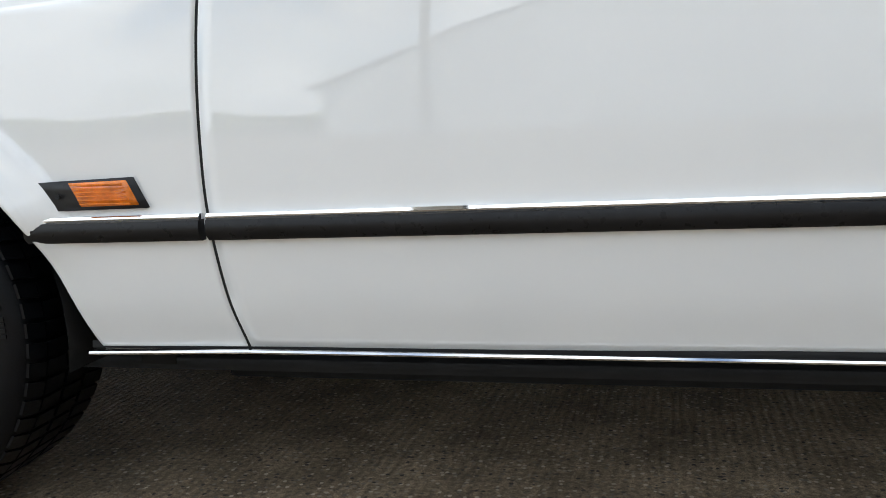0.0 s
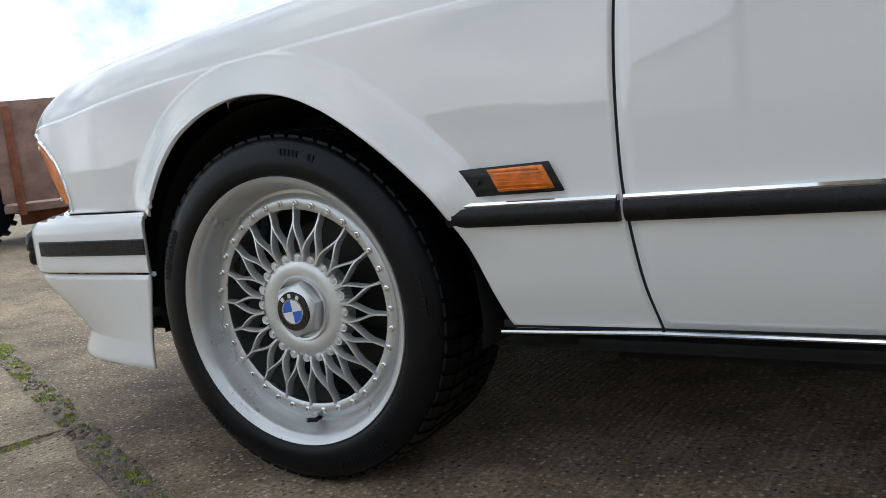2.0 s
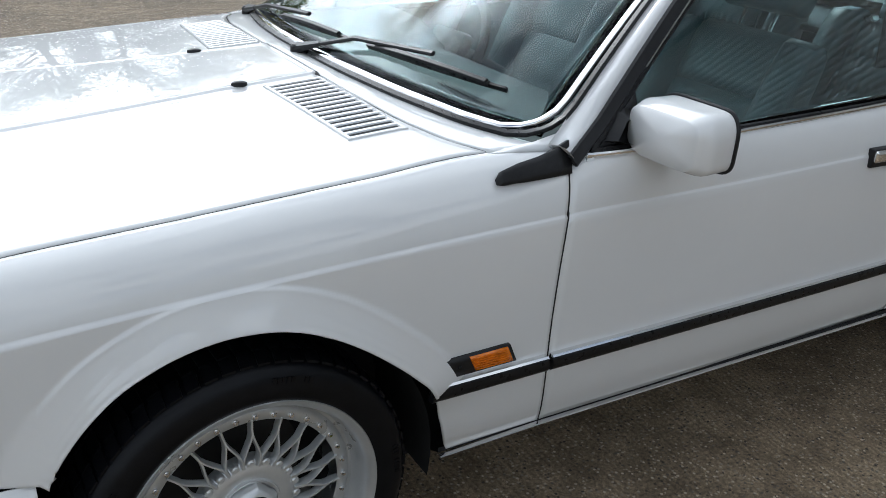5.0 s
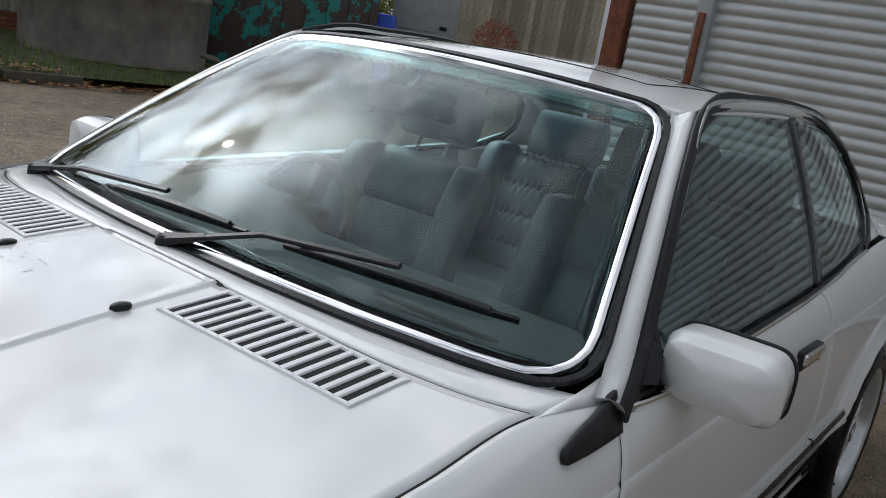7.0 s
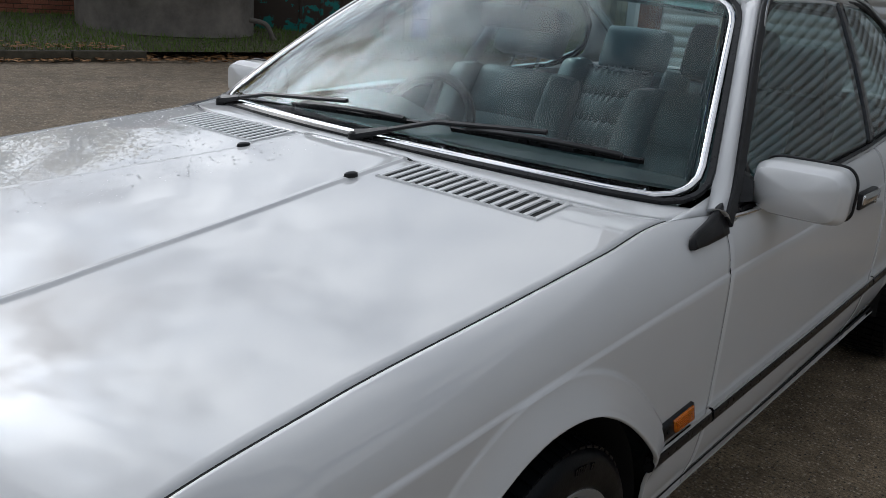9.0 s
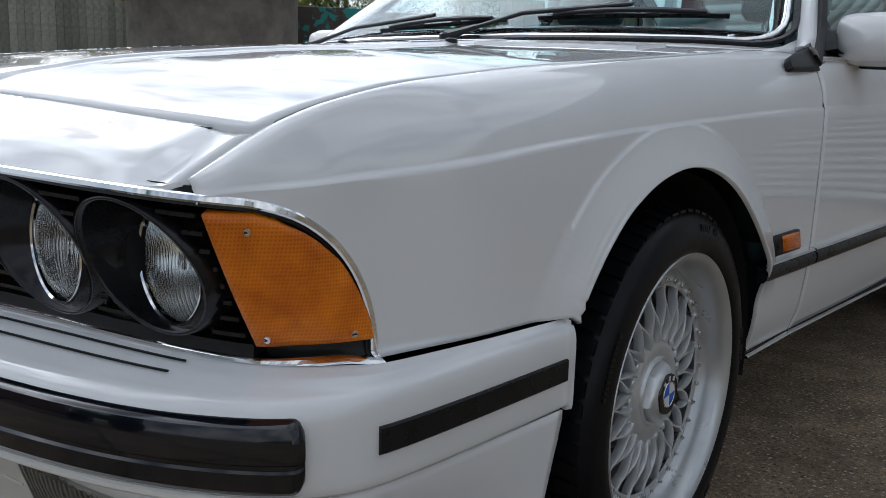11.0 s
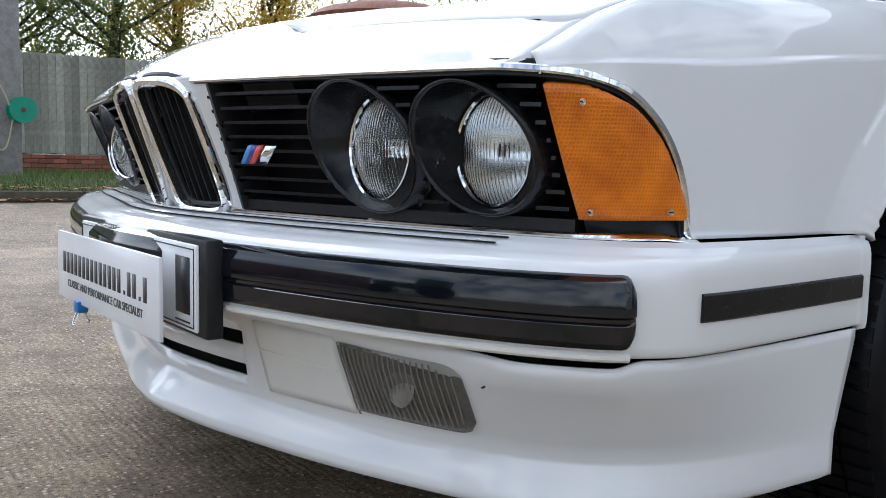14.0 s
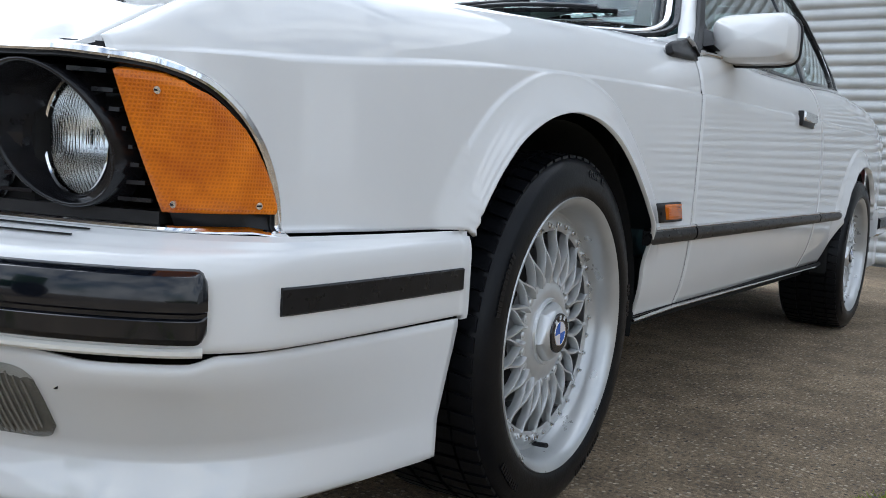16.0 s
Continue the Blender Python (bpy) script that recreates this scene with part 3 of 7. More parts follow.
# ---- bumper and front spoiler ----
B_OUT = [(-1.015, 0), (-1.006, .18), (-.984, .336), (-.950, .47), (-.900, .62), (-.845, .74), (-.790, .822), (-.740, .860), (-.68, .881), (-.55, .886), (-.33, .884)]
B_IN = [(-.913, 0), (-.903, .17), (-.868, .32), (-.834, .45), (-.790, .60), (-.750, .72), (-.710, .785), (-.67, .822), (-.634, .845), (-.5, .858), (-.33, .868)]
S_TOP = [(-.950, 0), (-.938, .18), (-.915, .336), (-.890, .47), (-.865, .62), (-.828, .74), (-.785, .805), (-.738, .845), (-.68, .866), (-.55, .874), (-.34, .878)]
S_MID = [(-.930, 0), (-.918, .18), (-.893, .32), (-.862, .45), (-.818, .59), (-.768, .695), (-.725, .752), (-.675, .793), (-.615, .823), (-.51, .852), (-.370, .874)]
S_LOW = [(-.965, 0), (-.951, .18), (-.921, .32), (-.886, .45), (-.836, .59), (-.786, .702), (-.741, .761), (-.688, .804), (-.625, .831), (-.512, .855), (-.372, .875)]


def plan(ctrl, z, s, k=10):
    pts = chain([(ctrl[1][0], -ctrl[1][1], z)] + [(x, y, z) for x, y in ctrl], k)[k:]
    return [Vector((p.x, s * p.y, p.z)) for p in pts]


def mix(a, b, t):
    return [(p[0] + (q[0] - p[0]) * t, p[1] + (q[1] - p[1]) * t) for p, q in zip(a, b)]


def rub(pts, a, b):
    return [p for p in pts if a <= abs(p.y) <= b]


def ribbon(levels, s):
    """Loft of plan curves: (control points, height)."""
    rows = [plan(c, z, s) for c, z in levels]
    return [list(col) for col in zip(*rows)]


bumper = part("front_bumper", bmesh.new(), PAINT, car, "white body-coloured bumper with black rubber rubbing strip")
for s in (-1, 1):
    lv = [(B_IN, .500), (mix(B_IN, B_OUT, .22), .501), (mix(B_IN, B_OUT, .25), .4955), (mix(B_IN, B_OUT, .46), .4965), (mix(B_IN, B_OUT, .49), .4905), (mix(B_IN, B_OUT, .78), .489), (mix(B_IN, B_OUT, .90), .483), (mix(B_IN, B_OUT, .965), .476), (B_OUT, .465), (B_OUT, .45), (B_OUT, .42), (B_OUT, .396), (mix(B_IN, B_OUT, .985), .388), (mix(B_IN, B_OUT, .94), .384), (mix(B_IN, B_OUT, .86), .384), (mix(B_IN, B_OUT, .50), .386)]
    part("bumper_shell", sheet(ribbon(lv, s), s > 0, .008, "U"), PAINT, bumper)
    for t_, z_ in ((.235, .4992), (.475, .4946)):
        part("bumper_line", sweep([p for p in plan(mix(B_IN, B_OUT, t_), z_, s) if abs(p.y) < .70], rect_profile(.0045, .0016)), DARK, bumper)
    # rubber on the front
    outer = [p for p in plan(B_OUT, .432, s, 14) if abs(p.y) < .850]
    outer = [p + Vector((.006, 0, 0)) for p in outer]
    prof = [(-.012, -.037), (.010, -.037), (.016, -.030), (.017, -.012), (.014, -.009), (.014, -.005), (.018, -.002), (.018, .018), (.013, .033), (.003, .040), (-.012, .040)]
    part("bumper_rubber", sweep(outer, [(a * (1 if s < 0 else -1), b) for a, b in prof], scale=lambda t: 1 - .30 * max(0, (t - .965) / .035) ** 3), BLACK_GLOSS, bumper, "glossy black rubber strip")
    bead = [p + Vector((-.004, 0, -.046)) for p in outer]
    part("bumper_bead", sweep(bead, rect_profile(.012, .010, .003)), CREAM, bumper)
    strip = [p for p in plan(B_OUT, .4355, s, 14) if -.684 < p.x < -.335]
    part("side_strip", sweep(strip, rect_profile(.008, .031, .002)), BLACK_RUBBER, bumper)
    sp = [(S_TOP, .384), (S_TOP, .372), (mix(S_TOP, S_MID, .22), .338), (mix(S_TOP, S_MID, .42), .316), (mix(S_TOP, S_MID, .642), .288), (mix(S_TOP, S_MID, .784), .270), (S_MID, .243), (mix(S_MID, S_LOW, .06), .236), (mix(S_MID, S_LOW, .45), .218), (mix(S_MID, S_LOW, .9), .200), (S_LOW, .193), (mix(S_MID, S_LOW, .95), .187), (mix(S_MID, S_LOW, .5), .184), (mix(S_TOP, S_MID, 1.6), .186), (mix(S_TOP, S_MID, 1.6), .21)]
    # dark filler sheet that stands for the shadow between bumper and spoiler
    part("bumper_gap_shade", sheet([[Vector((p.x + .03, p.y, z)) for z in (.35, .392)] for p in plan(S_TOP, .37, s) if abs(p.y) < .76], s > 0), DARK, car)

rows = ribbon(sp, 1)
for r in rows:
    for p in r:
        if p.z < .22:
            p.z += .006 * smooth((p.x + .66) / .26)
        if p.z > .365:
            p.z -= .004 + (1 - smooth((p.y - .83) / .02)) * (.004 + .005 * smooth((p.y - .69) / .07))
rows = [[Vector((p.x, -p.y, p.z)) for p in r] for r in rows[:0:-1]] + rows
bm = sheet(rows, True)
gone = []
for f in bm.faces:
    c = f.calc_center_median()
    if abs(c.y) < .285 and (.318 < c.z < .338 or .272 < c.z < .286) and c.x < -.85:
        gone.append(f)
bmesh.ops.delete(bm, geom=gone, context="FACES")
sp_ob = part("front_spoiler", bm, PAINT, car, "white front spoiler with cooling slots", 70)
md = sp_ob.modifiers.new("thick", "SOLIDIFY")
md.thickness = .005

part("radiator_dark", box(-.88, -.86, -.34, .34, .22, .36), DARK, car)
# sills, rubbing strips
for s in (-1, 1):
    rows = [[(x, s * y, z) for y, z in ((.828, .300), (.830, .290), (.800, .276), (.700, .258), (.600, .252))] for x in np.linspace(.40, 2.23, 20)]
    part("sill", sheet(rows, s < 0), DARK, car)
    part("sill_chrome", sweep([(x, s * .836, .290 if x > .64 else .284 + (x - .40) * .025) for x in np.linspace(.400, 2.20, 30)], [(-.005, -.003), (.003, -.003), (.0045, -.0005), (.003, .0022), (-.005, .003)]), CHROME, car)
    for a, b in ((.348, .616), (.626, 1.893), (1.903, 2.285)):
        path = [(x, s * (half_width(x) + .001), .470 + .008 * (x - .62)) for x in np.linspace(a, b, 24)]
        g = 1 if s < 0 else -1
        part("side_rubbing_strip", sweep(path, [(-.006 * g, -.018), (.006 * g, -.018), (.013 * g, -.011), (.015 * g, 0), (.012 * g, .010), (.006 * g, .0125), (-.006 * g, .0125)]), BLACK_RUBBER, car)
        path = [(x, s * (half_width(x) + .003), .4845 + .009 * (x - .62)) for x in np.linspace(a, b, 24)]
        part("strip_chrome", sweep(path, [(-.006 * g, -.004), (.0075 * g, -.004), (.0095 * g, 0), (.006 * g, .0038), (-.006 * g, .0038)]), CHROME, car)

# inner body: floor pan, wheel housings, bulkhead
part("floor_pan", box(-.55, 3.3, -.74, .74, .232, .25), DARK, car)
# unseen boxes added below the floor to keep light from under the car
part("underbody_light_block", box(.45, 2.2, -.52, .52, .15, .231, .01), DARK, car)
part("underfloor_light_block", box(-.5, 3.2, -.40, .40, .16, .232), DARK, car)
part("engine_bay", box(-.80, .45, -.60, .60, .24, .66, .02), DARK, car)
part("bulkhead", box(.42, .48, -.74, .74, .24, .86), DARK, car)
for s in (-1, 1):
    for cx in (0, 2.626):
        rows = []
        for k in range(25):
            a = math.pi * (k / 24) * 1.1 - .05 * math.pi
            rows.append([(cx + .372 * math.cos(a), s * y, .312 + .366 * math.sin(a) + .0) for y in (.845, .80, .70, .58)])
        part("wheel_housing", sheet(rows, s > 0), DARK, car)
        part("housing_wall", box(cx - .37, cx + .37, s * .58 - .005, s * .58 + .005, .22, .70), DARK, car)


# ---- wheels ----
def wheel(cx, s, angle):
    yc = s * .835      # plane of the spoked disc
    w = part("wheel", bmesh.new(), SILVER, car, "silver cross-spoke alloy wheel with deep polished lip")
    # the front wheels stand turned a little to the left
    w.matrix_local = Matrix.Translation((cx, s * .80, .312)) @ Matrix.Rotation(radians(3.2 if cx == 0 else 0), 4, "Z") @ Matrix.Translation((0, -s * .80, 0))
    o = lambda d: yc + s * d
    R = .312
    # tyre
    prof = [(.226, -.19), (.26, -.195), (.292, -.185), (.306, -.170), (.3055, -.160), (.3055, -.08), (.3055, .015), (.304, .030), (.296, .043), (.282, .050), (.262, .053), (.247, .052), (.238, .047), (.232, .040), (.226, .034)]
    tyre = part("tyre", lathe([(r, o(d)) for r, d in prof], (0, 0, 0), "y", 96), TYRE, w, "low-profile black tyre with moulded sidewall")
    # tread blocks
    bm = bmesh.new()
    for k in range(64):
        a = 2 * math.pi * k / 64
        for d0, d1, sh in ((-.168, -.115, .02), (-.105, -.06, .0), (-.05, -.005, .0), (.0, .034, .02)):
            q = []
            for da, d, r in ((-.036, d0, 0), (.036, d0, 0), (.036 + sh, d1, 0), (-.036 + sh, d1, 0)):
                rr = .3125 - (.0055 if d > .02 else 0)
                q.append((rr * math.cos(a + da), o(d), rr * math.sin(a + da)))
            lo = [(x * .985, y, z * .985) for x, y, z in q]
            vs = [bm.verts.new(p) for p in q + lo]
            for f in ((0, 1, 2, 3), (0, 4, 5, 1), (1, 5, 6, 2), (2, 6, 7, 3), (3, 7, 4, 0)):
                bm.faces.new([vs[i] for i in f])
    bmesh.ops.recalc_face_normals(bm, faces=bm.faces)
    part("tread", bm, TYRE, tyre)["kind"] = "stuff"
    # rim barrel with deep lip
    prof = [(.222, -.19), (.218, -.10), (.190, -.02), (.182, -.008), (.176, .003), (.179, .005), (.192, .005), (.198, .002), (.204, -.004), (.210, -.004), (.215, .004), (.217, .015), (.219, .034), (.224, .042), (.231, .047), (.2365, .049), (.2385, .046), (.238, .040), (.232, .036), (.226, .030)]
    part("rim", lathe([(r, o(d)) for r, d in prof], (0, 0, 0), "y", 128), LIP, w, "polished alloy rim with deep dish")
    part("brake_disc", lathe([(.03, o(-.10)), (.145, o(-.10)), (.145, o(-.125)), (.03, o(-.125))], (0, 0, 0), "y", 48), material("brake_iron", (.035, .032, .03), .6, .3, vary=.3), w)
    part("drum_cover", lathe([(.0, o(-.14)), (.215, o(-.14))], (0, 0, 0), "y", 48), DARK, w)
    # spokes: each leaves the hub single and forks half way
    N = 20
    for k in range(N):
        a = angle + 2 * math.pi * k / N
        bm = bmesh.new()
        for sg in (-1, 1):
            pts = []
            for t in np.linspace(0, 1, 11):
                r = .088 + (.180 - .088) * t
                f = min(1, max(0, (t - .14) / .58))
                off = sg * (math.pi / N) * (.35 * f + .65 * smooth(f)) * .985 + sg * .006 * (1 - f)
                dep = .004 + .007 * math.sin(math.pi * min(t * 1.2, 1)) - .003 * t
                pts.append((r * math.cos(a + off), o(dep), r * math.sin(a + off)))
            sweep(pts, [(-.0029, -.010), (.0029, -.010), (.0028, .002), (.0014, .0062), (-.0014, .0062), (-.0028, .002)], up=(0, s, 0), bm=bm, scale=lambda t: 1.22 - .27 * math.sin(math.pi * min(t, .5)))
        part("spoke", bm, SILVER, w)
    # hub
    prof = [(.0, .004), (.05, .004), (.058, .008), (.074, .0085), (.084, .006), (.092, .002), (.096, -.004), (.097, -.02), (.05, -.03)]
    part("hub", lathe([(r, o(d)) for r, d in prof], (0, 0, 0), "y", 64), SILVER, w)
    bm = bmesh.new()
    for k in range(N):
        a = angle + 2 * math.pi * (k + .5) / N
        m = Matrix.Translation((.0905 * math.cos(a), 0, .0905 * math.sin(a)))
        lathe([(0, o(.0085)), (.004, o(.0085)), (.0062, o(.0065)), (.0085, o(.0068)), (.0095, o(-.004))], m.translation, "y", 8, bm)
    part("hub_studs", bm, SILVER, w)
    for k in range(34):
        a = angle + 2 * math.pi * (k + .5) / 34
        bm = lathe([(0, o(.012)), (.0032, o(.012)), (.0036, o(.009)), (.0055, o(.008)), (.006, o(.003))], (.187 * math.cos(a), 0, .187 * math.sin(a)), "y", 6)
        part("rim_bolt", bm, CHROME, w)
    # centre cap: hexagon and roundel
    cap = part("centre_cap", lathe([(.0, o(.030)), (.038, o(.030)), (.046, o(.026)), (.051, o(.018)), (.054, o(.006))], (0, 0, 0), "y", 6, a0=.3), SILVER, w, "hexagonal silver centre cap with round badge")
    part("cap_ring", lathe([(.052, o(.004)), (.0525, o(.012)), (.057, o(.013)), (.060, o(.006))], (0, 0, 0), "y", 48), SILVER, cap)
    part("badge", lathe([(.0, o(.0325)), (.0335, o(.0325)), (.0348, o(.031)), (.0352, o(.028))], (0, 0, 0), "y", 40), BLACK_GLOSS, cap, "round black badge with blue and white quarters")
    part("badge_ring", lathe([(.0205, o(.0327)), (.021, o(.0336)), (.0222, o(.0336)), (.0226, o(.0327))], (0, 0, 0), "y", 40), CHROME, cap)
    for j in range(4):
        bm = bmesh.new()
        a0 = math.pi / 2 * j + .12
        vs = [bm.verts.new((0, o(.0331), 0))] + [bm.verts.new((.0205 * math.cos(a0 + q), o(.0331), .0205 * math.sin(a0 + q))) for q in np.linspace(0, math.pi / 2, 9)]
        bm.faces.new(vs)
        part("badge_quarter", bm, BADGE_BLUE if j % 2 else BADGE_WHITE, cap)
    for j in (-1, 0, 1):
        a0 = math.pi / 2 + j * .62 + .12
        m = Matrix.Translation((.0280 * math.cos(a0), o(.0331), .0280 * math.sin(a0))) @ Matrix.Rotation(-a0 + math.pi / 2, 4, "Y")
        part("badge_mark", box(-.0032, .0032, -.0004, .0004, -.0036, .0036, m=m), BADGE_WHITE, cap)
    part("valve", sweep([(.0, o(-.004), -.204), (.002, o(.012), -.204), (-.006, o(.026), -.200)], disc_profile(.0045, 8), up=(0, 0, 1)), BLACK_RUBBER, w, "short black rubber valve")
    # worn moulded writing of the sidewall, as short raised bars
    rnd_w = random.Random(3)
    for a0, n_, r0 in ((1.45, 9, .279), (2.9, 12, .277), (.25, 9, .279), (-.9, 14, .276), (-2.2, 10, .279)):
        for k in range(n_):
            a = a0 - k * .030 * s * -1
            if rnd_w.random() < .12:
                continue
            m = Matrix.Rotation(-a, 4, "Y") @ Matrix.Translation((r0, o(.0512), 0))
            part("sidewall_mark", box(-.006, .006, -.0009, .0009, -.0030, .0030, m=m), TYRE, tyre)
    return w


BADGE_BLUE = material("badge_blue", (.015, .12, .55), .25, coat=.8, vary=.05)
BADGE_WHITE = material("badge_white", (.75, .76, .78), .25, coat=.8, vary=.03)
for cx, s, a in ((0, -1, .10), (2.626, -1, .3), (0, 1, 0.), (2.626, 1, .2)):
    wheel(cx, s, a)


# ---- front: grille, lamps, trims ----
AMBER = bpy.data.materials.new("amber_lens")
AMBER.use_nodes = True
an, al = AMBER.node_tree.nodes, AMBER.node_tree.links
ab = an["Principled BSDF"]
ab.inputs["Roughness"].default_value, ab.inputs["Coat Weight"].default_value, ab.inputs["Coat Roughness"].default_value = .35, .35, .03
ab.inputs["Specular IOR Level"].default_value = .2
atc, amap = an.new("ShaderNodeTexCoord"), an.new("ShaderNodeMapping")
al.new(atc.outputs["Object"], amap.inputs["Vector"])
asep = an.new("ShaderNodeSeparateXYZ")
al.new(amap.outputs["Vector"], asep.inputs["Vector"])
heights = []
for axis, freq in (("X", 1900), ("Z", 1500)):
    mu = an.new("ShaderNodeMath")
    mu.operation = "MULTIPLY"
    mu.inputs[1].default_value = freq
    al.new(asep.outputs[axis], mu.inputs[0])
    si = an.new("ShaderNodeMath")
    si.operation = "SINE"
    al.new(mu.outputs[0], si.inputs[0])
    heights.append(si)
asum = an.new("ShaderNodeMath")
asum.operation = "MAXIMUM"
al.new(heights[0].outputs[0], asum.inputs[0])
al.new(heights[1].outputs[0], asum.inputs[1])
abump = an.new("ShaderNodeBump")
abump.inputs["Strength"].default_value, abump.inputs["Distance"].default_value = .35, .001
al.new(asum.outputs[0], abump.inputs["Height"])
al.new(abump.outputs["Normal"], ab.inputs["Normal"])
anoise = an.new("ShaderNodeTexNoise")
anoise.inputs["Scale"].default_value, anoise.inputs["Detail"].default_value = 26, 3
al.new(atc.outputs["Object"], anoise.inputs["Vector"])
aadd = an.new("ShaderNodeMath")
aadd.operation = "MULTIPLY_ADD"
aadd.inputs[1].default_value = .11
al.new(asum.outputs[0], aadd.inputs[0])
al.new(anoise.outputs["Fac"], aadd.inputs[2])
aramp = an.new("ShaderNodeValToRGB")
aramp.color_ramp.elements[0].position, aramp.color_ramp.elements[1].position = .12, .92
aramp.color_ramp.elements[0].color, aramp.color_ramp.elements[1].color = (.36, .055, .001, 1), (.94, .27, .004, 1)
al.new(aadd.outputs[0], aramp.inputs["Fac"])
al.new(aramp.outputs["Color"], ab.inputs["Base Color"])

LAMP_GLASS = bpy.data.materials.new("ribbed_lamp_glass")
LAMP_GLASS.use_nodes = True
ln, ll = LAMP_GLASS.node_tree.nodes, LAMP_GLASS.node_tree.links
lb = ln["Principled BSDF"]
lb.inputs["Base Color"].default_value = (.92, .95, .96, 1)
lb.inputs["Transmission Weight"].default_value, lb.inputs["Roughness"].default_value, lb.inputs["IOR"].default_value = 1.0, .03, 1.30
ltc = ln.new("ShaderNodeTexCoord")
lsep = ln.new("ShaderNodeSeparateXYZ")
ll.new(ltc.outputs["Object"], lsep.inputs["Vector"])
lmul = ln.new("ShaderNodeMath")
lmul.operation = "MULTIPLY"
lmul.inputs[1].default_value = 1000
ll.new(lsep.outputs["Y"], lmul.inputs[0])
lsin = ln.new("ShaderNodeMath")
lsin.operation = "SINE"
ll.new(lmul.outputs[0], lsin.inputs[0])
lbump = ln.new("ShaderNodeBump")
lbump.inputs["Strength"].default_value, lbump.inputs["Distance"].default_value = .22, .0016
ll.new(lsin.outputs[0], lbump.inputs["Height"])
ll.new(lbump.outputs["Normal"], lb.inputs["Normal"])
MARKER_AMBER = material("amber_marker_lens", (.80, .20, .004), .25, coat=.6, vary=.35, vscale=45)
REFLECTOR = material("lamp_reflector", (.97, .97, .96), .26, metal=1.0, vary=.05, vscale=30)
FOG_GLASS = material("smoked_fog_glass", (.50, .48, .43), .10, transmission=.85, ior=1.25, bump=.25, bscale=160)
FOG_BACK = material("dulled_fog_reflector", (.20, .19, .165), .45, metal=.4, vary=.5, vscale=22)
FOG_BULB = material("dull_fog_bulb", (.27, .26, .23), .35, metal=.3, vary=.3, vscale=40)
# opaque pale colour paints the light that clear glass ribs catch
FOG_RIB = material("moulded_rib_glint", (.23, .22, .19), .18, coat=.5, vary=.2, vscale=40)


def front_xz(y, z, depth=0.0, s=-1):
    return front(run_at(min(y, .82)), (z - .505) / .184, depth, s)


